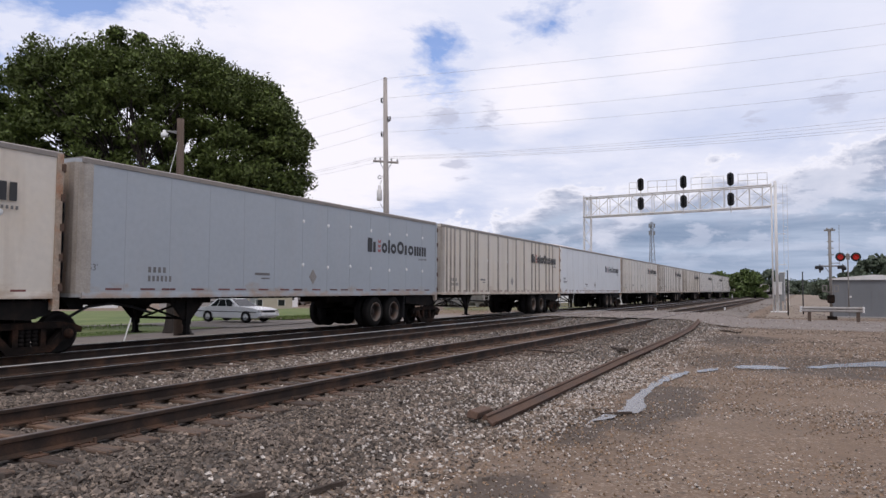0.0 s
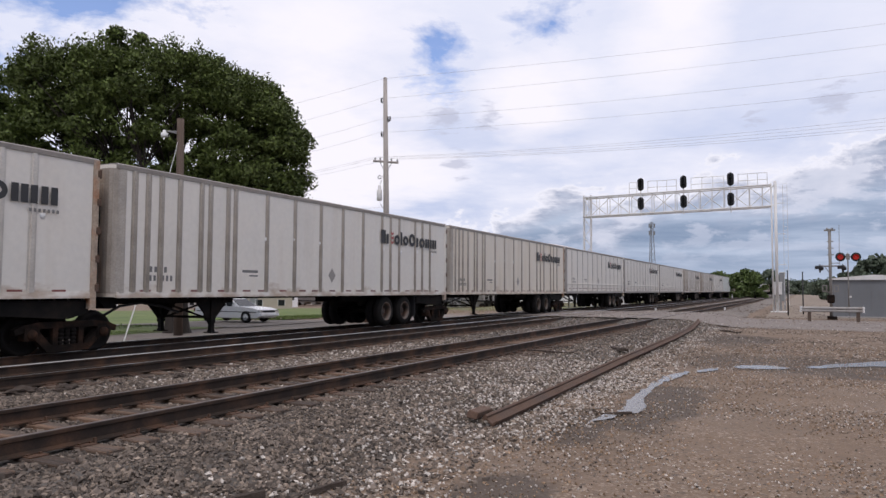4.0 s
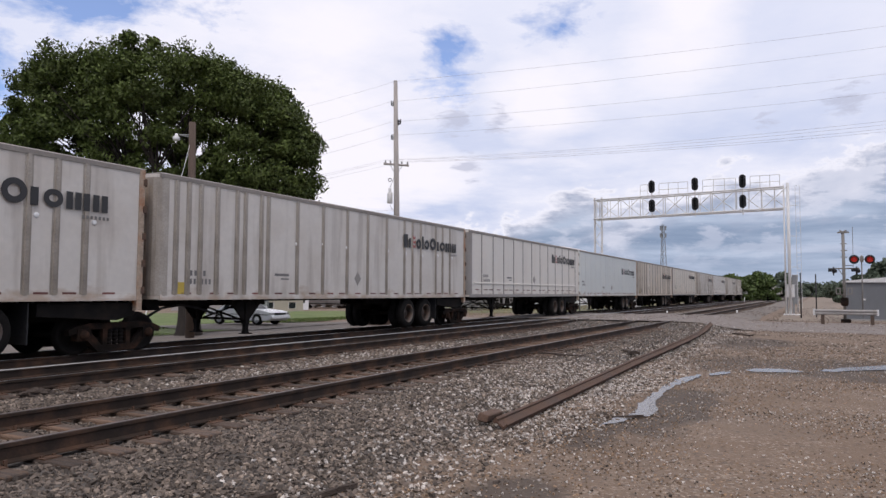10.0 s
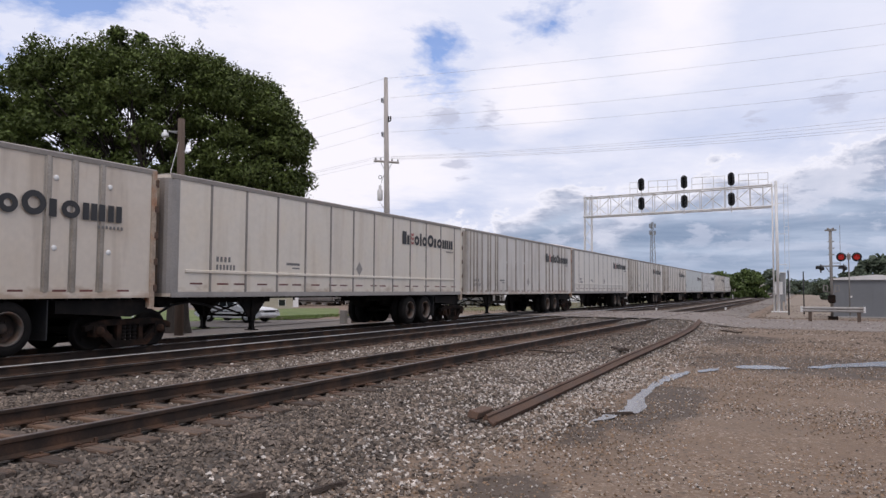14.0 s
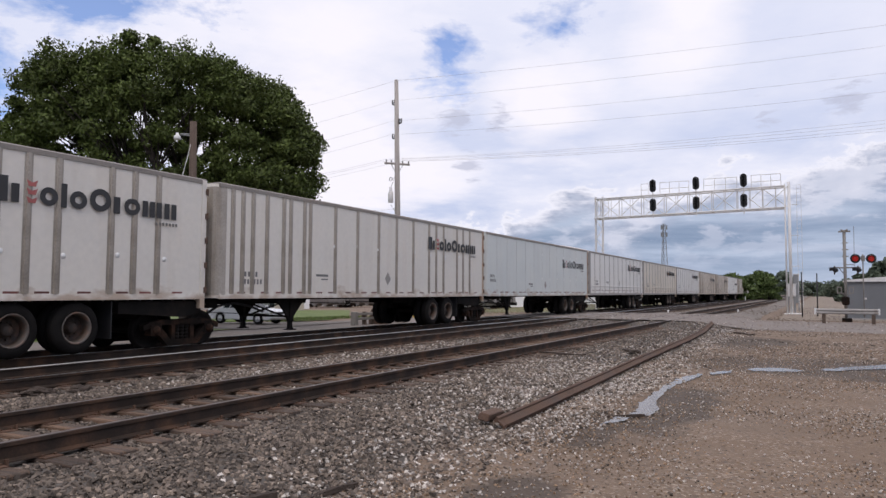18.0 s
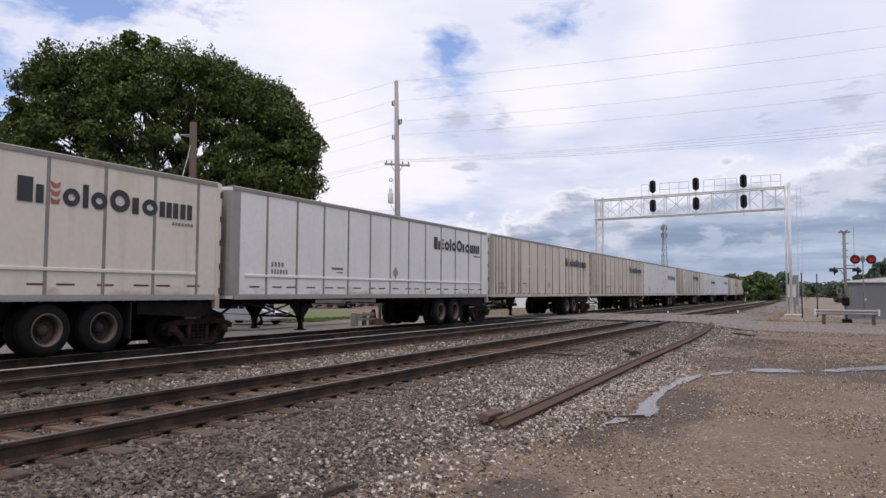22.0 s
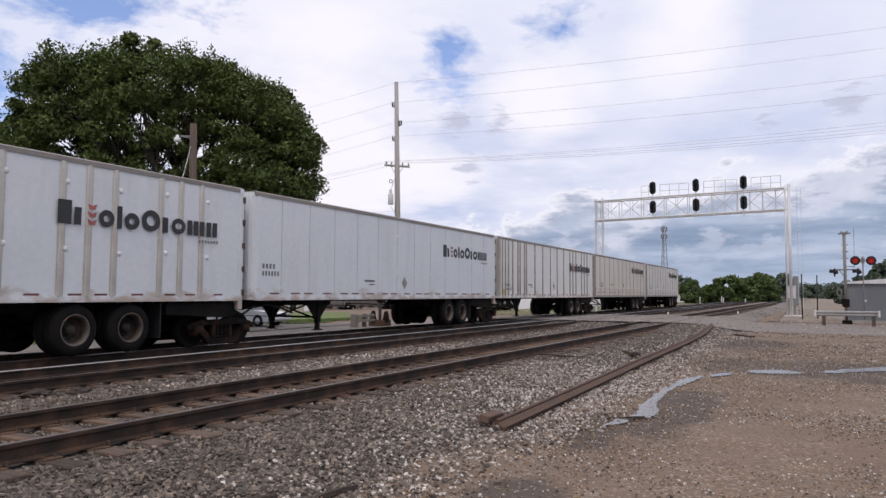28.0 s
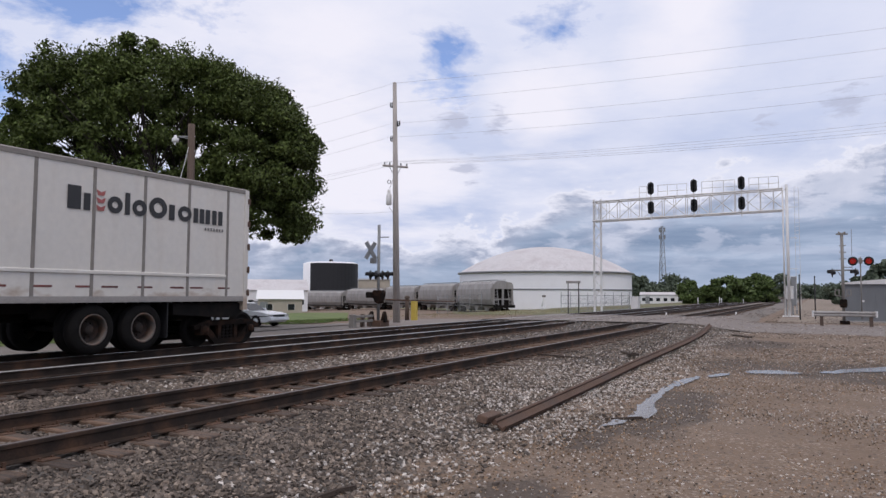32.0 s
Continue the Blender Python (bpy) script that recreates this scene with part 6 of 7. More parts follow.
def far_crossing_signal():
    t = thing("crossing_signal", "silver crossing mast with crossbuck, unlit lights and gate drive", "crossing signal", (34.0, 21.7, -0.25))
    bm = bmesh.new()
    rod(bm, (0, 0, 0.1), (0, 0, 5.45), 0.085, n=12)
    part("mast", bm, M["galv_dark"], t)
    bm = bmesh.new()
    rod(bm, (0, 0, 4.75), (0.1, -0.6, 4.75), 0.03, n=6)
    part("arm", bm, M["galv_dark"], t)
    for s in (-1, 1):
        bm = bmesh.new()
        box(bm, -0.015, 0.015, -0.12, 0.12, -0.55, 0.55)
        part("crossbuck_blade", bm, M["galv_dark"], t, at=pose(-0.25, 0.38, 4.0, 0, 0, 62) @ pose(0.02 * s, 0, 0, 33 * s, 0, 0))
    bm = bmesh.new()
    box(bm, -0.2, 0.1, 0.2, 0.45, 3.28, 3.58)
    part("bell_box", bm, M["galv_dark"], t)
    bm = bmesh.new()
    rod(bm, (-0.25, 0.6, 2.72), (0.25, -0.72, 2.72), 0.045, n=8)
    part("light_arm", bm, M["black"], t)
    flasher((-0.2, 0.42, 2.62), 108, t, False)
    flasher((0.2, -0.5, 2.62), -72, t, False)
    flasher((-0.1, 0.12, 2.62), 108, t, False)
    flasher((0.1, -0.2, 2.62), -72, t, False)
    bm = bmesh.new()
    prism(bm, [(-0.36, 1.62), (-0.30, 1.78), (0.24, 1.78), (0.30, 1.55), (0.16, 1.16), (-0.06, 1.0), (-0.24, 1.14)], -0.24, 0.26, "x")
    bevelled(bm, 0.04)
    part("gate_drive", bm, M["truck"], t, "dark gate drive housing")
    bm = bmesh.new()
    box(bm, -0.2, 0.2, 0.3, 0.75, 1.35, 1.68)
    bevelled(bm, 0.05)
    part("counterweight", bm, M["under"], t)
    for y in (-0.5, 0.35):
        bm = bmesh.new()
        prism(bm, [(y - 0.1, 0.0), (y + 0.25, 0.0), (y + 0.12, 0.5), (y + 0.06, 0.62), (y, 0.5)], -0.2, 0.1, "x")
        bevelled(bm, 0.02)
        part("base_guard", bm, M["truck"], t)
    bm = bmesh.new()
    box(bm, -0.45, 0.45, -0.45, 0.45, -0.25, 0.1)
    part("foundation", bm, M["rust"], t)
    bm = bmesh.new()
    rod(bm, (0.2, -0.35, 1.25), (3.0, -3.3, 1.15), 0.05, 0.03, 6)
    part("gate_arm", bm, M["rust"], t, "lowered gate arm")


def near_crossing_signal():
    t = thing("crossing_signal", "crossing mast with two lit red lights", "crossing signal", (48.9, -1.5, -0.35))
    bm = bmesh.new()
    rod(bm, (0, 0, 0), (0, 0, 5.4), 0.085, n=12)
    part("mast", bm, M["mast"], t)
    bm = bmesh.new()
    rod(bm, (0, -0.93, 4.0), (0, -0.93, 0.3), 0.035, n=8)
    rod(bm, (-0.03, -0.5, 3.76), (-0.03, -1.38, 3.76), 0.035, n=8)
    box(bm, -0.12, 0.06, -1.03, -0.83, 3.6, 3.92)
    part("light_arm", bm, M["mast"], t)
    bm = bmesh.new()
    rod(bm, (0, 0.62, 3.22), (0, -0.8, 3.22), 0.04, n=8)
    for y, s in ((0.62, 1), (-0.8, -1)):
        rod(bm, (0, y, 3.22), (0, y - 0.12 * s, 3.0), 0.03, n=6)
    rod(bm, (0, 0.3, 3.2), (0, 0.0, 2.75), 0.025, n=6)
    part("light_arm", bm, M["mast"], t)
    flasher((-0.15, -0.54, 3.75), 177, t, True)
    flasher((-0.15, -1.35, 3.74), 177, t, True)
    flasher((0.0, 0.55, 3.07), 95, t, False)
    flasher((0.0, -0.66, 3.07), 95, t, False)
    bm = bmesh.new()
    box(bm, -0.1, 0.1, -0.32, 0.3, 5.34, 5.42)
    rod(bm, (0, 0, 5.4), (0, 0.18, 5.5), 0.05, n=6)
    rod(bm, (0, 0, 5.4), (0, -0.2, 5.5), 0.05, n=6)
    part("cross_piece", bm, M["mast"], t)
    for z in (3.9, 4.3, 4.7):
        bm = bmesh.new()
        rod(bm, (0, 0.14, z), (0, -0.2, z), 0.03, n=5)
        part("rung", bm, M["mast"], t)
    bm = bmesh.new()
    rod(bm, (0.2, -0.5, 3.3), (0.2, -0.52, 5.7), 0.014, n=5)
    rod(bm, (0.2, -0.5, 3.4), (0, 0, 3.4), 0.02, n=5)
    part("antenna", bm, M["mast"], t)
    for y in (0.32, -0.3):
        bm = bmesh.new()
        for a, b, c, d in ((-0.13, 0.13, 1.68, 1.74), (-0.13, 0.13, 2.02, 2.08), (-0.13, -0.08, 1.74, 2.02), (0.08, 0.13, 1.74, 2.02)):
            box(bm, -0.1, 0.1, y + a, y + b, c, d)
        rod(bm, (0, y, 1.7), (0, 0, 1.6), 0.03, n=6)
        part("bracket", bm, M["mast"], t)
    bm = bmesh.new()
    box(bm, -0.2, 0.2, -0.2, 0.2, 1.0, 1.5)
    bevelled(bm, 0.06)
    part("gate_drive", bm, M["truck"], t)
    bm = bmesh.new()
    box(bm, -0.28, 0.28, -0.3, 0.22, -0.1, 0.22)
    bevelled(bm, 0.03)
    part("foundation", bm, M["truck"], t)


def signal_shed():
    t = thing("equipment_shed", "grey metal railway equipment shed", "shed", (53.2, -4.3, -0.35))
    bm = bmesh.new()
    box(bm, 0, 2.6, -3.2, 2.55, 0.1, 2.45)
    part("wall", bm, M["grey_wall"], t)
    bm = bmesh.new()
    prism(bm, [(-3.4, 2.45), (2.75, 2.45), (2.72, 2.55), (0.2, 2.78), (-3.35, 2.55)], -0.15, 2.8, "x")
    part("roof", bm, M["steel"], t)
    for i in range(12):
        bm = bmesh.new()
        y = -3.0 + i * 0.48
        box(bm, -0.02, 0, y, y + 0.04, 0.15, 2.4)
        part("wall_rib", bm, M["grey_wall"], t)
    bm = bmesh.new()
    box(bm, -0.03, -0.005, 1.5, 1.66, 1.3, 1.42)
    part("vent", bm, M["steel"], t)
    bm = bmesh.new()
    box(bm, -0.1, 2.7, -3.3, 2.65, -0.1, 0.1)
    part("footing", bm, M["pavement"], t)


def guard_rail():
    t = thing("guard_rail", "galvanised steel guard rail on short posts", "guard rail", (45.6, -1.5, -0.35))
    w = [(0, 0.46), (-0.05, 0.5), (-0.05, 0.55), (0, 0.6), (-0.05, 0.65), (-0.05, 0.7), (0, 0.76), (0.01, 0.76), (0.01, 0.46)]
    bm = bmesh.new()
    prism(bm, [(a, z + 0.08) for a, z in w], -1.46, 1.62, "y")
    part("beam", bm, M["hopper"], t)
    for y in (-1.2, 1.2):
        bm = bmesh.new()
        box(bm, 0.01, 0.16, y - 0.09, y + 0.09, -0.1, 0.82)
        part("post", bm, M["brown_pole"], t)
    for y in (-1.46, 1.62):
        bm = bmesh.new()
        lathe(bm, [(0.52, 0.06), (0.86, 0.06)], 8, "z", (-0.0, y, 0))
        part("end_cap", bm, M["steel"], t)


def post(name, label, x, y, z1, r, material):
    bm = bmesh.new()
    z = ground_z(x, y)
    rod(bm, (x, y, z - 0.1), (x, y, z1), r, r * 0.9, 8)
    lathe(bm, [(z1, r * 1.3), (z1 + r, r * 1.1), (z1 + r * 1.4, 0.0)], 8, "z", (x, y, 0))
    solid(name, bm, M[material], label, "post", group="posts by the crossing")


far_crossing_signal()
near_crossing_signal()
signal_shed()
guard_rail()
post("post", "thin dark steel post beside the road", 55.9, 0.95, 2.75, 0.045, "black")
post("post", "thin dark steel post beside the road", 58.6, 0.0, 2.72, 0.045, "black")
post("post", "short brown wooden post", 44.4, 25.9, 1.0, 0.16, "brown_pole")
for x, y, z in ((122, 16.8, 1.2), (128, 14.2, 1.3), (140, 15.2, 1.1), (146, 12, 0.9), (62.5, 5.7, -0.02), (57, 10.2, -0.02)):
    post("marker_post", "short white marker post beside the tracks", x, y, z - (0.06 if z < 0 else 0.35), 0.065 if z > 0.5 else 0.06, "white")


def switch_stand():
    t = thing("switch_stand", "white switch stand with a leaning post and dark target", "switch stand", (85.9, 30.4, -1.0))
    bm = bmesh.new()
    box(bm, -0.3, 0.3, -0.35, 0.35, -0.1, 0.75)
    bevelled(bm, 0.06)
    part("base", bm, M["white"], t)
    bm = bmesh.new()
    rod(bm, (0, 0.1, 0.7), (0, -0.12, 2.0), 0.13, 0.1, 8)
    part("post", bm, M["white"], t)
    bm = bmesh.new()
    box(bm, -0.1, 0.1, -0.4, 0.05, 1.95, 2.25)
    bevelled(bm, 0.05)
    part("target", bm, M["mast"], t)


def yellow_box():
    t = thing("barrier_box", "yellow painted concrete box by the crossing", "box", (44.2, 25.2, ground_z(44.2, 25.2) - 0.02))
    bm = bmesh.new()
    box(bm, -0.17, 0.17, -0.19, 0.19, 0, 1.38)
    bevelled(bm, 0.025)
    part("body", bm, M["yellow"], t)


def barrier(x, y, w):
    t = thing("road_barrier", "low weathered barrier of two rails on stout posts", "barrier", (x, y, ground_z(x, y)), group="barriers at the crossing")
    for a, r in ((0.0, 0.16), (w * 0.55, 0.1), (w, 0.1)):
        bm = bmesh.new()
        prism(bm, [(a - r, -0.05), (a + r, -0.05), (a + r * 0.8, 0.72), (a - r * 0.8, 0.72)], -r, r, "y")
        bevelled(bm, 0.02)
        part("post", bm, M["mast"] if a == 0 else M["brown_pole"], t)
    for z in (0.28, 0.54):
        bm = bmesh.new()
        box(bm, 0.05, w + 0.1, -0.16, -0.1, z, z + 0.13)
        bevelled(bm, 0.015)
        part("rail", bm, M["mast"], t)


switch_stand()
yellow_box()
barrier(31.8, 21.9, 1.7)

# ---- vehicles ----


def make_car(label, paint, length, m, wagon=0.0):
    t = thing("car", label, "car", m)
    L, W = length / 2, 0.84
    bm = bmesh.new()
    prof = [(-L, 0.34), (-L + 0.04, 0.70), (-L + 0.12, 0.82), (-L + 1.05, 0.86), (L - 1.5, 0.88), (L - 0.5, 0.80), (L - 0.08, 0.72), (L, 0.56), (L - 0.02, 0.34), (L - 0.25, 0.24), (-L + 0.25, 0.24)]
    prism(bm, prof, -W, W, "y")
    bevelled(bm, 0.06, 2)
    part("body", bm, M[paint], t)
    lo = ((-L + 0.85, L - 1.4), 0.80)
    hi = ((-L + 1.5, L - 2.2), 0.63)
    z0, z1 = 0.82, 1.33

    def corner(u, v, side):
        """A point of the cabin: u along, v up; side -1 or 1."""
        x0, x1 = lo[0][0] + (hi[0][0] - lo[0][0]) * v, lo[0][1] + (hi[0][1] - lo[0][1]) * v
        return Vector((x0 + (x1 - x0) * u, side * (lo[1] + (hi[1] - lo[1]) * v), z0 + (z1 - z0) * v))

    bm = bmesh.new()
    vs = [bm.verts.new(corner(u, v, s)) for v in (0, 1) for s in (-1, 1) for u in (0, 1)]
    for f in ((0, 1, 3, 2), (4, 6, 7, 5), (0, 4, 5, 1), (2, 3, 7, 6), (0, 2, 6, 4), (1, 5, 7, 3)):
        bm.faces.new([vs[i] for i in f])
    bmesh.ops.recalc_face_normals(bm, faces=bm.faces[:])
    bevelled(bm, 0.05, 2)
    part("cabin", bm, M[paint], t)
    for s in (-1, 1):
        for u0, u1 in ((0.06, 0.30), (0.33, 0.60), (0.63, 0.93)):
            bm = bmesh.new()
            pts = [corner(u0 if u0 > 0.1 else 0.1, 0.12, s), corner(u1, 0.12, s), corner(u1 - (0.05 if u1 > 0.9 else 0), 0.86, s), corner(u0 + (0.08 if u0 < 0.1 else 0), 0.86, s)]
            off = Vector((0, s * 0.012, 0.004))
            a = [bm.verts.new(p + off) for p in pts]
            b = [bm.verts.new(p - off) for p in pts]
            bm.faces.new(a)
            bm.faces.new(b[::-1])
            for i in range(4):
                bm.faces.new((a[i], a[(i + 1) % 4], b[(i + 1) % 4], b[i]))
            part("side_window", bm, M["glass"], t, "dark glass")
    for u, name in ((1, "windscreen"), (0, "rear_window")):
        bm = bmesh.new()
        pts = [corner(u, 0.1, -0.9), corner(u, 0.1, 0.9), corner(u, 0.88, 0.86), corner(u, 0.88, -0.86)]
        off = Vector((0.014 if u else -0.014, 0, 0.01))
        a = [bm.verts.new(p + off) for p in pts]
        b = [bm.verts.new(p - off) for p in pts]
        bm.faces.new(a)
        bm.faces.new(b[::-1])
        for i in range(4):
            bm.faces.new((a[i], a[(i + 1) % 4], b[(i + 1) % 4], b[i]))
        part(name, bm, M["glass"], t, "dark glass")
    for x, name in ((L - 0.02, "front_bumper"), (-L + 0.02, "rear_bumper")):
        bm = bmesh.new()
        box(bm, x - 0.1, x + 0.1, -W + 0.03, W - 0.03, 0.36, 0.52)
        bevelled(bm, 0.03, 2)
        part(name, bm, M[paint], t)
    for s in (-1, 1):
        bm = bmesh.new()
        box(bm, L - 0.12, L - 0.01, s * 0.72 - 0.14, s * 0.72 + 0.14, 0.57, 0.69)
        part("headlight", bm, M["chrome"], t, "clear headlight")
        bm = bmesh.new()
        box(bm, -L + 0.0, -L + 0.08, s * 0.68 - 0.17, s * 0.68 + 0.17, 0.58, 0.74)
        part("tail_light", bm, M["reflector"], t, "red tail light")
        bm = bmesh.new()
        prism(bm, [(-L + 0.2, 0.58), (L - 0.2, 0.56), (L - 0.2, 0.60), (-L + 0.2, 0.62)], s * (W - 0.002), s * (W + 0.012), "y")
        part("side_trim", bm, M["black"], t)
        bm = bmesh.new()
        p = corner(0.9, 0.12, s)
        box(bm, p.x - 0.05, p.x + 0.05, p.y - 0.1 + 0.1 * s, p.y + 0.1 + 0.1 * s, p.z, p.z + 0.13)
        part("mirror", bm, M[paint], t)
        for x in (L - 0.95, -L + 1.0):
            bm = bmesh.new()
            lathe(bm, [(-0.1, 0.19), (-0.11, 0.27), (-0.08, 0.32), (0.08, 0.32), (0.11, 0.27), (0.1, 0.19)], 22, "y")
            w = part("wheel", bm, M["tyre"], t, at=(x, s * (W - 0.08), 0.32))
            bm = bmesh.new()
            lathe(bm, [(-0.09, 0.2), (-0.1, 0.18), (-0.06, 0.12), (-0.075, 0.05), (-0.075, 0.0)] if s < 0 else [(0.09, 0.2), (0.1, 0.18), (0.06, 0.12), (0.075, 0.05), (0.075, 0.0)], 16, "y")
            part("rim", bm, M["galv_dark"], w)
            bm = bmesh.new()
            lathe(bm, [(-0.012, 0.345), (0.0, 0.352), (0.012, 0.345)], 20, "y", (x, s * (W + 0.0), 0.33))
            part("wheel_arch", bm, M["black"], t)
    bm = bmesh.new()
    box(bm, L - 0.06, L + 0.005, -0.5, 0.5, 0.56, 0.68)
    part("grille", bm, M["black"], t)
    return t


WAIT, HEADING = Vector((31.1, 28.7, 0)), -87.1
make_car("white four-door sedan stopped on the side street", "car_white", 4.6, pose(WAIT.x, WAIT.y, ground_z(31.1, 28.7) + 0.05, 0, 0, HEADING))
GREY_CAR = make_car("dark brown-grey sedan waiting behind the white one", "car_grey", 4.4, pose(WAIT.x, WAIT.y + 90, -0.48, 0, 0, HEADING))


def bird():
    t = thing("bird", "small dark bird in flight", "bird", (14, -7.5, 3.0))
    bm = bmesh.new()
    lathe(bm, [(-0.09, 0.0), (-0.06, 0.02), (0.0, 0.032), (0.05, 0.025), (0.08, 0.02), (0.1, 0.0)], 10, "x")
    part("body", bm, M["under"], t)
    for s in (-1, 1):
        bm = bmesh.new()
        prism(bm, [(-0.03, 0.0), (0.04, 0.0), (0.03, s * 0.1), (-0.01, s * 0.17), (-0.04, s * 0.08)], -0.004, 0.004, "z")
        part("wing", bm, M["under"], t, at=pose(0, 0, 0.01, 35 * s, 0, 0))
    bm = bmesh.new()
    prism(bm, [(-0.08, -0.015), (-0.16, -0.035), (-0.16, 0.035), (-0.08, 0.015)], -0.003, 0.003, "z")
    part("tail", bm, M["under"], t)
    return t


BIRD = bird()


def hopper_car(m):
    t = thing("hopper_car", "dusty grey covered hopper rail car", "rail car", m, group="parked hopper cars")
    L, W = 8.55, 1.5
    sec = [(-W * 0.66, 0.85), (-W * 0.98, 1.9), (-W, 2.6), (-W * 0.97, 3.3), (-W * 0.8, 4.0), (-W * 0.4, 4.32), (0, 4.4)]
    sec = sec + [(-a, b) for a, b in sec[-2::-1]]
    bm = bmesh.new()
    prism(bm, sec, -L + 1.0, L - 1.0, "x")
    part("tank_body", bm, M["hopper"], t)
    for i in range(9):
        bm = bmesh.new()
        x = -L + 1.4 + i * (2 * L - 2.8) / 8
        k = [(a * 1.012, 1.1 + (b - 1.1) * 1.006) for a, b in sec]
        prism(bm, k, x - 0.04, x + 0.04, "x")
        part("side_rib", bm, M["hopper"], t)
    for i in range(3):
        bm = bmesh.new()
        x = (i - 1) * 4.2
        prism(bm, [(x - 1.7, 1.2), (x + 1.7, 1.2), (x + 0.35, 0.35), (x - 0.35, 0.35)], -0.9, 0.9, "y")
        part("discharge_bay", bm, M["hopper"], t)
    bm = bmesh.new()
    box(bm, -L, L, -0.25, 0.25, 0.9, 1.15)
    for s in (-1, 1):
        box(bm, -L, L, s * 1.42 - 0.06, s * 1.42 + 0.06, 1.05, 1.25)
        box(bm, s * L - 0.12, s * L + 0.12, -1.45, 1.45, 0.85, 1.2)
    part("sill", bm, M["under"], t)
    for s in (-1, 1):
        # near-black sheet: shade inside the open end is put into its colour
        bm = bmesh.new()
        prism(bm, [(s * (L - 1.0), 1.15), (s * (L - 0.97), 3.3), (s * (L - 1.9), 3.3)], -1.3, 1.3, "y")
        part("end_slope", bm, M["under"], t)
        bm = bmesh.new()
        for y in (-1.42, -0.12, 1.18):
            box(bm, s * (L - 0.55) - 0.1, s * (L - 0.55) + 0.1, y, y + 0.24, 1.1, 3.5)
        prism(bm, [(-1.45, 3.3), (1.45, 3.3), (1.38, 3.9), (1.0, 4.2), (-1.0, 4.2), (-1.38, 3.9)], s * (L - 0.75), s * (L - 0.42), "x")
        box(bm, s * (L - 0.5) - 0.08, s * (L - 0.5) + 0.08, -1.4, 1.4, 1.9, 2.05)
        part("end_frame", bm, M["hopper"], t)
        bm = bmesh.new()
        for y in (-1.35, -0.75, 0.75, 1.35):
            rod(bm, (s * (L - 0.1), y, 1.1), (s * (L - 0.9), y, 4.1), 0.045, n=5)
        for z in np.arange(1.4, 4.0, 0.38):
            k = (z - 1.1) / 3.0 * 0.8
            for a in (-1.35, 0.75):
                rod(bm, (s * (L - 0.1 - k), a, z), (s * (L - 0.1 - k), a + 0.6, z), 0.03, n=4)
        part("end_ladder", bm, M["hopper"], t)
        for y in (-0.75, 0.75):
            for dx in (-0.85, 0.85):
                bm = bmesh.new()
                lathe(bm, [(y - 0.07, 0.0), (y - 0.07, 0.46), (y + 0.07, 0.46), (y + 0.07, 0.0)], 16, "y", (s * (L - 1.9) + dx, 0, 0.46))
                part("wheel", bm, M["wheel_steel"], t)
            bm = bmesh.new()
            prism(bm, [(s * (L - 1.9) - 1.2, 0.5), (s * (L - 1.9) - 0.7, 0.72), (s * (L - 1.9) + 0.7, 0.72), (s * (L - 1.9) + 1.2, 0.5), (s * (L - 1.9) + 0.4, 0.2), (s * (L - 1.9) - 0.4, 0.2)], y * 1.35 - 0.08, y * 1.35 + 0.08, "y")
            part("truck_side", bm, M["truck"], t)
    for s in (-1, 1):
        bm = bmesh.new()
        rod(bm, (-L + 1, s * 0.55, 4.5), (L - 1, s * 0.55, 4.5), 0.04, n=5)
        part("running_board", bm, M["galv_dark"], t)


# the row stands on a curving spur: heading of each car in turn
HEADINGS, CAR_STEP = (43.3, 48.6, 51.6, 60.7, 71.5, 78), 17.9
spur = [Vector((86.0, 35.5, 0))]
for turn in HEADINGS:
    way = Vector((math.cos(radians(turn)), math.sin(radians(turn)), 0))
    p = spur[-1] + way * CAR_STEP / 2
    hopper_car(pose(p.x, p.y, ground_z(p.x, p.y) + 0.02, 0, 0, turn))
    spur.append(spur[-1] + way * CAR_STEP)
spur.insert(0, spur[0] - Vector((9, 6, 0)))
bm = bmesh.new()
for s in (-0.75, 0.75):
    pts = []
    for a, b in zip(spur, spur[1:]):
        n = (b - a).normalized().cross(Vector((0, 0, 1))) * s
        pts.append((a.x + n.x, a.y + n.y, ground_z(a.x, a.y) + 0.01))
    tube(bm, pts, 0.07, 6)
solid("spur_rails", bm, M["rail"], "rusty spur rails under the parked hopper cars", "rails", "structure")

# ---- buildings and tanks behind ----


def dome_tank():
    t = thing("storage_dome", "large white storage tank with a low domed roof", "storage tank", (131.5, 46.2, -1.7))
    R = 16.3
    bm = bmesh.new()
    lathe(bm, [(-0.5, R), (6.9, R)], 72, "z")
    part("wall", bm, M["tank_white"], t)
    bm = bmesh.new()
    lathe(bm, [(3.75, R + 0.02), (3.78, R + 0.12), (3.98, R + 0.12), (4.0, R + 0.02)], 72, "z")
    part("band", bm, M["galv_dark"], t)
    bm = bmesh.new()
    lathe(bm, [(6.75, R), (6.75, R + 0.35), (7.05, R + 0.4), (7.1, R - 0.1)], 72, "z")
    part("eave", bm, M["galv_dark"], t)
    bm = bmesh.new()
    prof = [(7.0 + 5.1 * (1 - k ** 2.0), (R + 0.2) * k) for k in np.linspace(1.0, 0.0, 14)]
    prof[-1] = (prof[-1][0], 0.0)
    lathe(bm, [(z - 0.0, r) for z, r in prof], 72, "z")
    part("dome_roof", bm, M["roof"], t, "weathered pinkish dome sheeting")


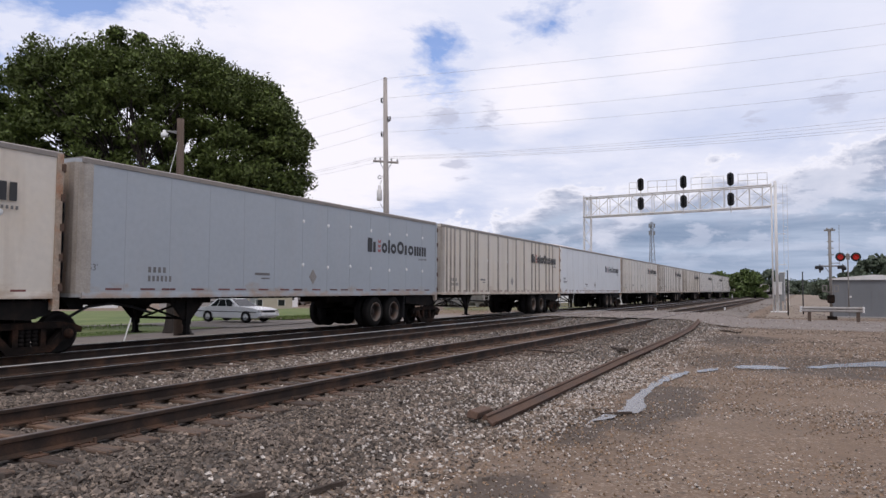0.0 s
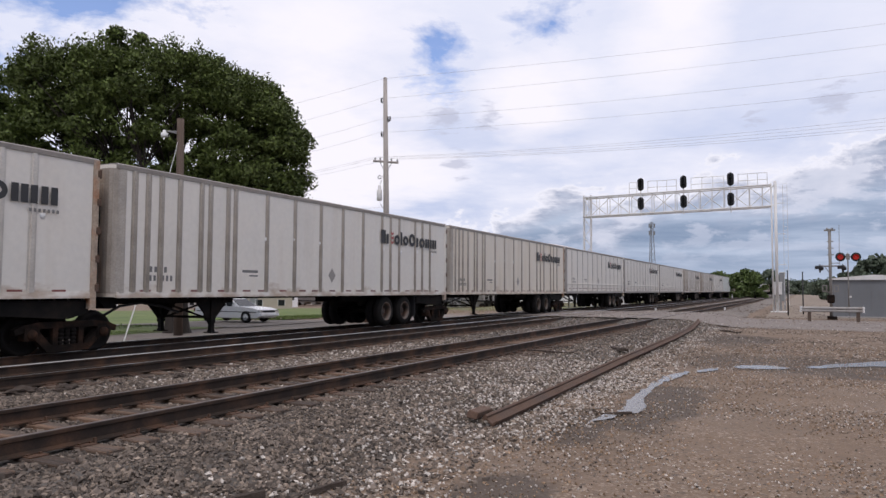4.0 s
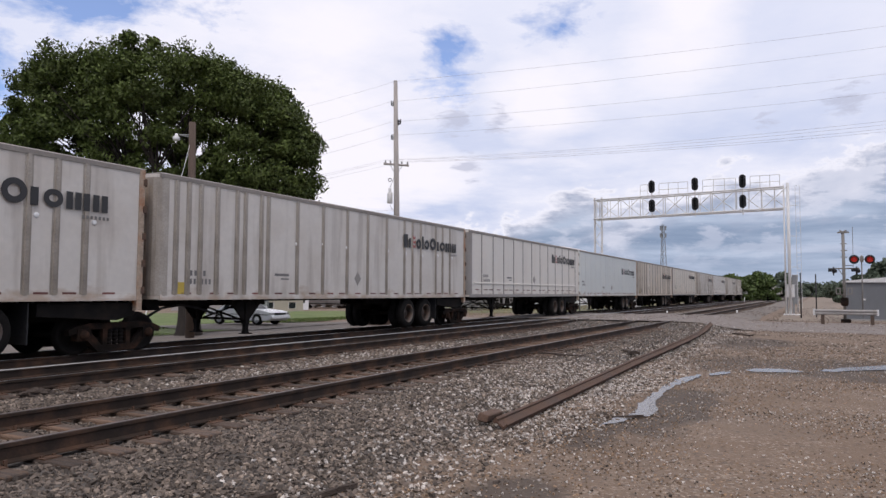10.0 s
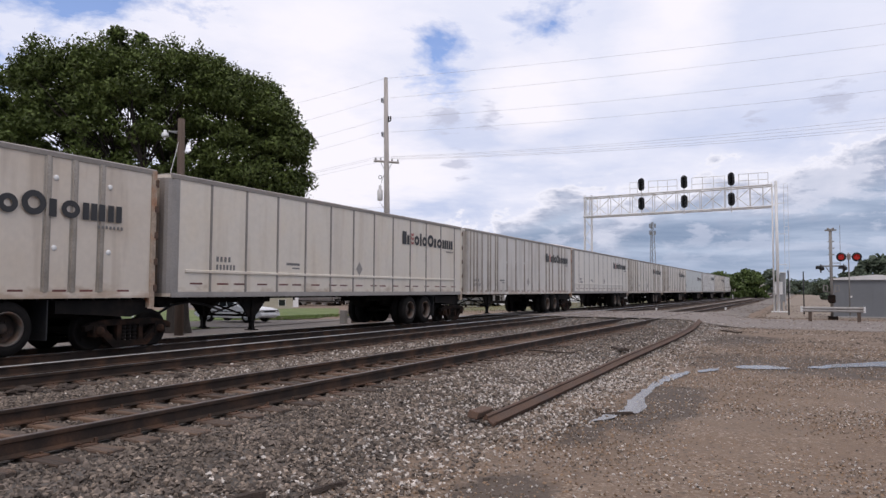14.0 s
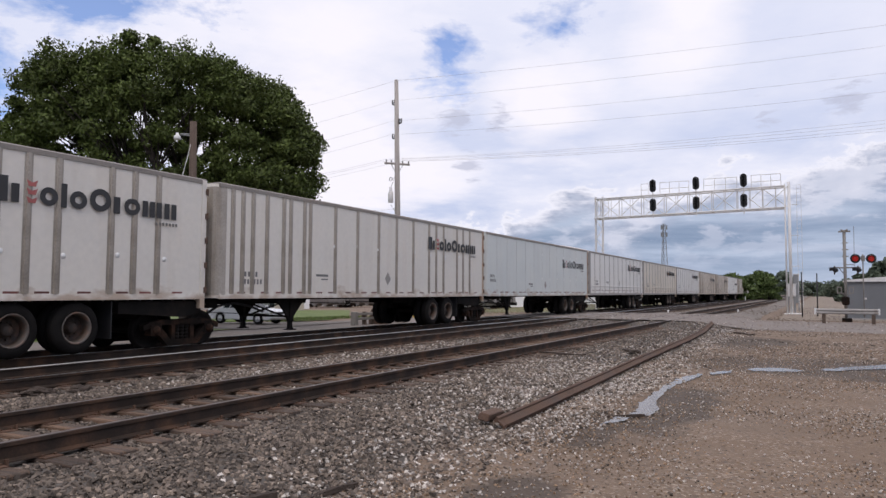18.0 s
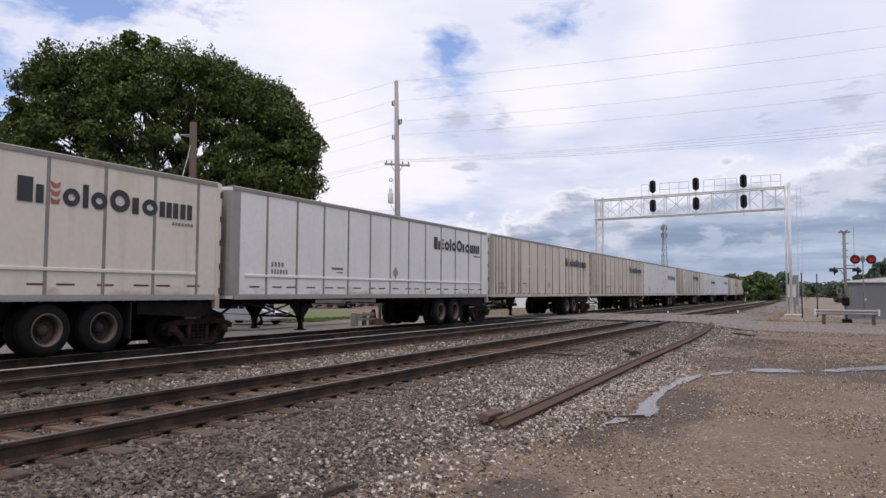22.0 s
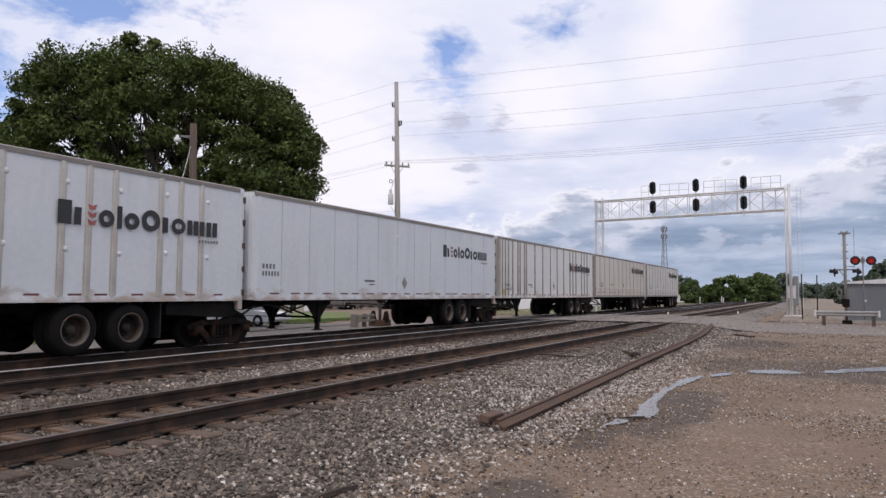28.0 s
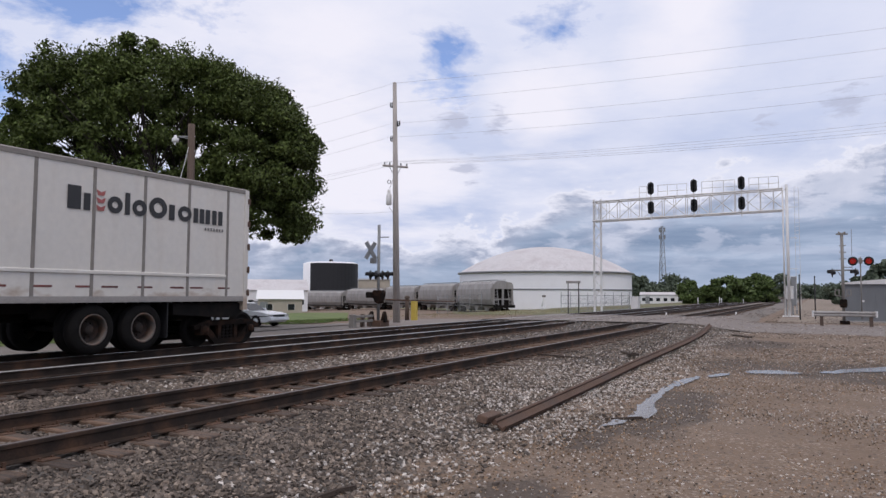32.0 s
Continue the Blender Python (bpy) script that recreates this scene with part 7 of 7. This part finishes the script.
def panel_tank():
    t = thing("storage_tank", "white round tank with a black curved front panel", "storage tank", (160.7, 118.1, -2.15))
    R = 7.5
    bm = bmesh.new()
    lathe(bm, [(-0.5, R), (11.56, R), (11.9, R - 1.0), (12.2, 0.0)], 40, "z")
    part("wall", bm, M["tank_white"], t)
    bm = bmesh.new()
    mid = math.atan2(-93.0, -126.5) + 0.16
    arc = [mid - 0.95 + i * 0.15 for i in range(15)]
    prism(bm, [((R + 0.12) * math.cos(a), (R + 0.12) * math.sin(a)) for a in arc] + [((R + 0.03) * math.cos(a), (R + 0.03) * math.sin(a)) for a in arc[::-1]], 2.9, 11.5, "z")
    part("front_panel", bm, M["black"], t, "matt black curved panel")
    bm = bmesh.new()
    lathe(bm, [(11.9, 0.5), (12.7, 0.5), (12.85, 0.0)], 12, "z")
    part("vent", bm, M["black"], t)


def building(label, x, y, w, d, h, roof_h, turn, wall, roof, windows=0):
    t = thing("building", label, "building", pose(x, y, ground_z(x, y), 0, 0, turn))
    bm = bmesh.new()
    box(bm, 0, d, -w / 2, w / 2, -0.5, h)
    part("wall", bm, M[wall], t)
    bm = bmesh.new()
    prism(bm, [(-0.3, h), (d + 0.3, h), (d / 2, h + roof_h)], -w / 2 - 0.3, w / 2 + 0.3, "y")
    part("roof", bm, M[roof], t)
    for i in range(windows):
        y = -w / 2 + (i + 0.5) * w / windows
        win = part("window", window_mesh(), M["glass"], t, at=(-0.03, y, h * 0.45))
        bm = bmesh.new()
        for a in (-0.55, 0.5):
            box(bm, -0.03, 0.02, a, a + 0.05, -0.5, 0.5)
        part("frame", bm, M["white"], win)
    bm = bmesh.new()
    box(bm, -0.04, 0, w * 0.28, w * 0.28 + 1.2, 0, min(2.2, h * 0.8))
    part("door", bm, M["galv_dark"], t)


def window_mesh():
    bm = bmesh.new()
    box(bm, -0.01, 0.02, -0.5, 0.5, -0.45, 0.45)
    return bm


building("tan metal shed with a white gable roof", 86, 72.6, 6.6, 8, 2.2, 1.4, 40, "tan", "white", 2)
building("large white-roofed industrial hall", 109, 93, 12, 14, 4.3, 2.2, 42, "white", "roof", 5)
building("tan flat warehouse behind the hopper cars", 172, 113, 12, 16, 8.2, 0.5, 33.5, "tan", "galv_dark", 0)
building("long low white building with a row of windows", 205, 37.8, 11.5, 6, 2.5, 0.7, 8, "white", "roof", 6)
building("low shop with red walls", 102, 158, 8, 7, 2.4, 0.8, 57, "crown_red", "galv_dark", 2)
building("pale low house beyond the field", 107, 144, 15, 7, 2.4, 1.2, 53, "white", "galv_dark", 4)
building("grey low house beyond the field", 122, 126, 14, 7, 2.4, 1.2, 46, "pavement", "galv_dark", 3)
building("pale shed beyond the field", 84, 170, 15, 7, 2.4, 1.2, 63, "tan", "galv_dark", 3)


def chain_fence(points, height, label):
    t = thing("chain_link_fence", label, "fence", (0, 0, 0))
    for (x0, y0), (x1, y1) in zip(points, points[1:]):
        ln = math.hypot(x1 - x0, y1 - y0)
        n = max(1, round(ln / 1.9))
        for i in range(n + 1):
            x, y = x0 + (x1 - x0) * i / n, y0 + (y1 - y0) * i / n
            z = ground_z(x, y)
            bm = bmesh.new()
            rod(bm, (x, y, z - 0.1), (x, y, z + height + 0.12), 0.033, n=6)
            rod(bm, (x, y, z + height + 0.1), (x - 0.12, y - 0.05, z + height + 0.35), 0.02, n=4)
            part("fence_post", bm, M["galv_dark"], t)
        for k in (0.05, 0.5, 1.0):
            bm = bmesh.new()
            rod(bm, (x0, y0, ground_z(x0, y0) + height * k), (x1, y1, ground_z(x1, y1) + height * k), 0.025, n=5)
            part("fence_rail", bm, M["galv_dark"], t)
        bm = bmesh.new()
        u = Vector((x1 - x0, y1 - y0, 0)) / ln
        m = int(ln / 0.22)
        for i in range(m):
            for s in (0, 1):
                p = Vector((x0, y0, ground_z(x0, y0) + (0 if s else height))) + u * (i * 0.22)
                q = p + u * min(height, ln - i * 0.22) + Vector((0, 0, height if s else -height))
                rod(bm, p, q, 0.006, n=3, caps=False)
        tagged(part("wire_mesh", bm, M["galv_dark"], t), kind="stuff")


chain_fence([(72.4, 23.6), (79, 21.7), (86.0, 19.6)], 1.75, "chain-link fence around the tank yard")
chain_fence([(80.5, 36.4), (82.6, 40.6), (84.7, 44.8)], 2.3, "tall chain-link fence beside the hopper cars")


def sign_frame():
    t = thing("sign_frame", "dark steel frame of two posts with a pale board", "sign", (58.3, 18.0, -0.45))
    for y in (-0.4, 0.4):
        bm = bmesh.new()
        rod(bm, (0.2 - y * 0.4, y, -0.1), (0.2 - y * 0.4, y, 2.75), 0.04, n=6)
        part("post", bm, M["black"], t)
    bm = bmesh.new()
    box(bm, 0.14, 0.2, -0.62, 0.62, 2.72, 2.92)
    part("board", bm, M["hopper"], t)


def radio_tower():
    t = thing("radio_tower", "slim lattice radio tower with antennas", "tower", (306, 56, -1.2))
    H = 31
    corners = [(math.cos(a), math.sin(a)) for a in (0.3, 0.3 + 2.094, 0.3 + 4.189)]
    for cx, cy in corners:
        bm = bmesh.new()
        rod(bm, (cx * 2.0, cy * 2.0, 0), (cx * 0.55, cy * 0.55, H), 0.16, 0.11, 6)
        part("leg", bm, M["galv_dark"], t)
    for i in range(12):
        z0, z1 = H * i / 12, H * (i + 1) / 12
        r0, r1 = 2.0 - 1.45 * i / 12, 2.0 - 1.45 * (i + 1) / 12
        for (ax, ay), (bx, by) in zip(corners, corners[1:] + corners[:1]):
            bm = bmesh.new()
            rod(bm, (ax * r0, ay * r0, z0), (bx * r1, by * r1, z1), 0.07, n=4)
            part("brace", bm, M["galv_dark"], t)
            bm = bmesh.new()
            rod(bm, (ax * r1, ay * r1, z1), (bx * r1, by * r1, z1), 0.06, n=4)
            part("cross_bar", bm, M["galv_dark"], t)
    for z in (26.5, 29.5):
        for a in (0.3, 2.4, 4.5):
            bm = bmesh.new()
            box(bm, 1.2 * math.cos(a) - 0.25, 1.2 * math.cos(a) + 0.25, 1.2 * math.sin(a) - 0.25, 1.2 * math.sin(a) + 0.25, z - 0.9, z + 0.9)
            part("antenna", bm, M["galv_dark"], t)


dome_tank()
panel_tank()
sign_frame()
radio_tower()

# ---- on the lot and the ballast ----


def loose_rail():
    """An old rail lying on its side along the edge of the ballast, bent at its far end."""
    t = thing("old_rail", "rusty old rail lying on its side on the stones", "rail", (0, 0, 0))
    lean = radians(38)
    prof = [((z + 0.09) * math.cos(lean) - y * math.sin(lean), (z + 0.09) * math.sin(lean) + y * math.cos(lean)) for y, z in RAIL_PROFILE]
    path = [(8.25, 3.5), (10, 3.54), (13, 3.62), (17, 3.74), (21, 3.82), (25, 3.9), (28.5, 4.02), (31.5, 4.16), (34, 4.3), (36.0, 4.42)]
    bm = bmesh.new()
    rows = []
    for x, y in path:
        base = ballast_z(y, x) + 0.085
        rows.append([bm.verts.new((x, y + a, base + b)) for a, b in prof])
    n = len(prof)
    for A, B in zip(rows, rows[1:]):
        for i in range(n):
            bm.faces.new((A[i], A[(i + 1) % n], B[(i + 1) % n], B[i]))
    bm.faces.new(rows[0])
    bm.faces.new(rows[-1][::-1])
    part("bar", bm, M["rust"], t)
    bm = bmesh.new()
    prism(bm, [(-0.3, -0.03), (0.3, -0.03), (0.33, 0.03), (-0.26, 0.06)], -0.07, 0.07, "y")
    bevelled(bm, 0.01)
    part("joint_bar", bm, M["rust"], t, at=pose(8.6, 3.78, -0.24, 12, 0, 4))


def scrap(name, label, x, y, ln, wd, turn, material="tie", tilt=0):
    bm = bmesh.new()
    n = 9
    rows = []
    for i in range(n + 1):
        x0, w = -ln / 2 + ln * i / n, wd / 2 * (0.7 + 0.3 * math.sin(i * 2.3 + ln)) * (0.45 if i in (0, n) else 1)
        rows.append([bm.verts.new(p) for p in ((x0, -w, -0.02), (x0, w, -0.02), (x0, w * 0.8, min(0.045, wd * 0.45)), (x0, -w * 0.8, min(0.045, wd * 0.4)))])
    for A, B in zip(rows, rows[1:]):
        for k in range(4):
            bm.faces.new((A[k], A[(k + 1) % 4], B[(k + 1) % 4], B[k]))
    bm.faces.new(rows[0][::-1])
    bm.faces.new(rows[-1])
    for v in bm.verts:
        v.co += Vector((0, 0.25 * wd * math.sin(v.co.x * 9), 0.02 * math.sin(v.co.x * 5)))
    z = max(ground_z(x, y), ballast_z(y, x) if 2.6 < y < 17.6 else -9)
    solid(name, bm, M[material], label, "debris", m=pose(x, y, z + 0.02, 0, tilt, turn), group="scrap on the stones")


loose_rail()
scrap("wood_scrap", "rotten dark wood splinter on the stones", 4.85, 3.65, 0.75, 0.05, -19, "rotten")
scrap("wood_scrap", "brown rotten plank end on the stones", 4.3, 3.96, 0.5, 0.09, -37, "rotten")
scrap("iron_scrap", "dark bent iron strip on the stones", 19.5, 4.55, 2.3, 0.19, 29, "rotten", 2)
scrap("iron_scrap", "short dark iron strip on the stones", 17.25, 5.65, 1.2, 0.15, 99, "rotten")
scrap("iron_scrap", "flat dark scrap on the dirt", 31.6, 2.7, 1.4, 0.16, 38, "rotten")
scrap("wood_scrap", "thin dark stick in the puddle", 9.9, 2.35, 0.5, 0.035, -75, "rotten")


def clod(x, y, size, seed):
    """A crumbled heap of rotten tie wood."""
    r = random.Random(seed)
    bm = bmesh.new()
    bmesh.ops.create_icosphere(bm, subdivisions=3, radius=1.0)
    for v in bm.verts:
        k = 1 + 0.5 * noise.noise(v.co * 1.6 + Vector((seed, 0, 0))) + 0.35 * noise.noise(v.co * 4.5 + Vector((0, seed, 0)))
        v.co = Vector((v.co.x * k * size, v.co.y * k * size * 0.6, v.co.z * k * size * 0.32))
    solid("tie_scrap", bm, M["rotten"], "dark crumbled clod of rotten tie wood", "debris", m=pose(x, y, ballast_z(y, x) + 0.03, 0, 0, r.uniform(0, 90)), group="scrap on the stones")


clod(6.75, 10.3, 0.26, 1)
clod(7.3, 10.1, 0.2, 4)
clod(9.2, 9.75, 0.16, 7)


def blot(name, outline, lift, material, label, category, seed=1, kind=""):
    """A flat pool with a wavy rim that lies on the lot."""
    r = random.Random(seed)
    bm = bmesh.new()
    pts = []
    n = len(outline)
    for i in range(n):
        a, b = Vector(outline[i]), Vector(outline[(i + 1) % n])
        c, d = Vector(outline[i - 1]), Vector(outline[(i + 2) % n])
        for k in range(12):
            u = k / 12
            p = 0.5 * ((2 * a) + (b - c) * u + (2 * c - 5 * a + 4 * b - d) * u * u + (3 * a - c - 3 * b + d) * u ** 3)
            w = noise.noise(Vector((p.x * 3.1, p.y * 7, seed))) * 0.07 + noise.noise(Vector((p.x * 9, p.y * 15, seed))) * 0.04
            pts.append((p.x + w * 1.5, p.y + w))
    bm.faces.new([bm.verts.new((x, y, lift)) for x, y in pts])
    bmesh.ops.triangulate(bm, faces=bm.faces[:])
    solid(name, bm, M[material], label, category, kind)


WET = -0.333
_line = [(15.7, 2.2, 0.06), (14.9, 2.3, 0.17), (14.2, 2.38, 0.15), (13.2, 2.40, 0.11), (12.2, 2.38, 0.11), (11.3, 2.32, 0.15), (10.7, 2.22, 0.2), (10.2, 2.22, 0.16), (9.7, 2.38, 0.1), (9.1, 2.45, 0.05)]
blot("puddle", [(x, y + 0.75 * w) for x, y, w in _line] + [(x, y - 0.75 * w) for x, y, w in _line[::-1]], WET, "water", "narrow puddle of rain water on the dirt lot", "puddle", 1)
blot("puddle", [(17.4, 1.35), (17.9, 0.9), (17.7, 0.4), (17.3, 0.35), (17.0, 1.0), (17.0, 1.3)], WET, "water", "long shallow puddle on the dirt lot", "puddle", 3)
blot("puddle", [(15.8, 2.0), (16.3, 1.98), (16.8, 1.7), (16.4, 1.66), (15.9, 1.85)], WET, "water", "small shallow puddle on the dirt lot", "puddle", 6)
blot("puddle", [(18.3, -0.15), (20.6, -1.9), (20.8, -2.6), (19.4, -2.2), (18.6, -1.0), (17.8, -0.3)], WET, "water", "long shallow puddle on the dirt lot", "puddle", 4)

r = np.random.RandomState(8)
spots = []
while len(spots) < 58000:
    x, y = 1.5 + 24 * r.rand() ** 1.1, r.uniform(-5, 3.6)
    if y < -2.5 * x / 10 - 1.5 and r.rand() < 0.7:
        continue
    if noise.noise(Vector((x * 0.6, y * 0.6, 4))) + r.rand() * 0.9 < 0.3:
        continue
    spots.append((x, y, ground_z(x, y) + 0.006))
for k, (a, b, tone) in enumerate(((0, 8000, "stone"), (8000, 34000, "lot_stone"), (34000, 47000, "tan_stone"), (47000, 58000, "pale_stone"))):
    scatter("pebbles", spots[a:b], 0.004 + 0.0115 * r.rand(b - a) ** 1.5, tone, "small stones trodden into the dirt lot", "gravel", 81 + k)


def blades(name, count, area, size, material, label, seed):
    """Upright narrow blades in one mesh."""
    q = np.random.RandomState(seed)
    base = []
    while len(base) < count:
        p = area(q)
        if p:
            base.append(p)
    base = np.array(base)
    a = q.uniform(0, math.pi, count)
    h = size * q.uniform(0.5, 1.3, count)
    side = np.stack([np.cos(a), np.sin(a), np.zeros(count)], 1) * (h * 0.12)[:, None]
    tip = base + np.stack([q.normal(0, 0.25, count) * h, q.normal(0, 0.25, count) * h, h], 1)
    v = np.stack([base - side, base + side, tip], 1).reshape(-1, 3)
    me = bpy.data.meshes.new(name)
    me.from_pydata(v.tolist(), [], np.arange(count * 3).reshape(-1, 3).tolist())
    me.materials.append(M[material])
    tagged(new(name, me), label, "grass", kind="stuff")


def verge(q):
    x, y = q.uniform(-5, 22), q.uniform(24.6, 26.6)
    return (x, y, ground_z(x, y) + 0.02)


def field(q):
    x, y = q.uniform(33.8, 44) if q.rand() < 0.5 else q.uniform(0, 25.5), 28.5 + 14 * q.rand() ** 1.5
    return (x, y, ground_z(x, y) + 0.02)


def yard(q):
    x, y = q.uniform(50, 110), q.uniform(22.5, 34)
    return (x, y, ground_z(x, y) + 0.02)


blades("grass_blades", 11000, verge, 0.075, "blade", "short green grass of the verge", 1)
blades("grass_blades", 12000, field, 0.14, "blade", "short green grass of the field", 2)
blades("weeds", 5000, yard, 0.13, "dry", "dry weeds along the tank yard", 3)

# clods and stones strewn farther off: the end of the lot, the road's edges, the service road
r = np.random.RandomState(31)
for count, x0, x1, y0, y1, lo, hi, tone, note in ((3500, 20, 36, -7, 4.5, 0.012, 0.035, "stone", "dark stones on the far end of the lot"), (3500, 20, 36, -7, 4.5, 0.01, 0.028, "tan_stone", "brown stones on the far end of the lot"),
                                                  (700, 20, 36, -7, 4.5, 0.01, 0.03, "pale_stone", "pale stones on the far end of the lot"),
                                                  (2500, 49, 100, -8, 5.5, 0.02, 0.06, "stone", "dark clods along the service road"), (1100, 49, 100, -8, 5.5, 0.02, 0.045, "tan_stone", "pale stones along the service road"),
                                                  (2500, 48.5, 110, 5.5, 17, 0.03, 0.075, "stone", "dark stones between the rails beyond the road"), (1200, 48.5, 110, 5.5, 17, 0.03, 0.06, "tan_stone", "brown stones between the rails beyond the road")):
    spots = []
    while len(spots) < count:
        x, y = x0 + (x1 - x0) * r.rand() ** 1.3, r.uniform(y0, y1)
        if x0 > 40 and any(abs(y - a) < 0.12 or abs(y - a - GAUGE) < 0.12 for a in TRACKS.values()):
            continue
        if noise.noise(Vector((x * 0.35, y * 0.35, 7))) + r.rand() * 0.8 < 0.3:
            continue
        spots.append((x, y, (ballast_z(y, x) if y > 2.9 else ground_z(x, y)) + 0.008))
    scatter("loose_stones", spots, lo + (hi - lo) * r.rand(count) ** 1.8, tone, note, "gravel", count + int(x0), 0.6)


r = np.random.RandomState(47)
for count, tone, note in ((500, "stone", "dark stones strewn over the crossing road"), (1200, "tan_stone", "brown stones strewn over the crossing road"), (350, "pale_stone", "pale stones strewn over the crossing road")):
    spots = []
    while len(spots) < count:
        x, y = r.uniform(34.2, 48), r.uniform(-8, 17)
        if any(abs(y - a) < 0.12 or abs(y - a - GAUGE) < 0.12 for a in TRACKS.values()) or noise.noise(Vector((x * 0.5, y * 0.5, 3))) + r.rand() * 0.8 < 0.35:
            continue
        spots.append((x, y, road_z(x, y) + 0.006))
    scatter("loose_stones", spots, 0.012 + 0.03 * r.rand(count) ** 1.8, tone, note, "gravel", count, 0.6)


# ---- what moves ----
def motions():
    times = [t for t, _ in PASSING]
    for k, t in TRAILERS:
        walk(t, [(s, pose(trailer_x(k, s), TRAIN_Y, 0)) for s in times])
    # the grey car rolls up behind the waiting one: metres behind it
    car_rows = [(0, 120), (6, 108), (10, 71), (12, 52), (14.5, 33), (16.5, 20.3), (17.5, 15.5), (18.5, 12.1), (19.5, 9.6), (20.2, 9.18), (21, 9.06), (32, 9.06)]
    walk(GREY_CAR, [(t, pose(WAIT.x - 0.05 * d, WAIT.y + d, ground_z(WAIT.x, WAIT.y + d) + 0.05, 0, 0, HEADING)) for t, d in car_rows])
    walk(BIRD, [(0, pose(14, -7.5, 3.0, 0, 0, 140)), (5.2, pose(14, -7.5, 3.0, 0, 0, 140)), (5.5, pose(15.89, -0.86, 4.95, 25, -20, 150)), (5.7, pose(15.5, -5.5, 7.2, 25, -20, 220)),
                (6.5, pose(5, -30, 12, 0, 0, 230)), (32, pose(5, -60, 14, 0, 0, 230))])
    # the rail wheels roll while they pass close by
    for k, x, ws in WHEELSETS:
        start = max(0.0, min(SECONDS - 0.2, k - 0.3))
        end = max(start + 0.1, min(SECONDS, k + 1.9))
        rows = [(0.0, pose(x, 0, 0.415))] if start > 0 else []
        f0, f1 = int(round(start * FPS)), int(round(end * FPS))
        for f in range(f0, f1 + 1):
            turn = -(trailer_x(k, f / FPS) - trailer_x(k, f0 / FPS)) / 0.415
            rows.append((f / FPS, pose(x, 0, 0.415, 0, -math.degrees(turn), 0)))
        if end < SECONDS:
            rows.append((SECONDS, rows[-1][1]))
        walk(ws, rows)


motions()
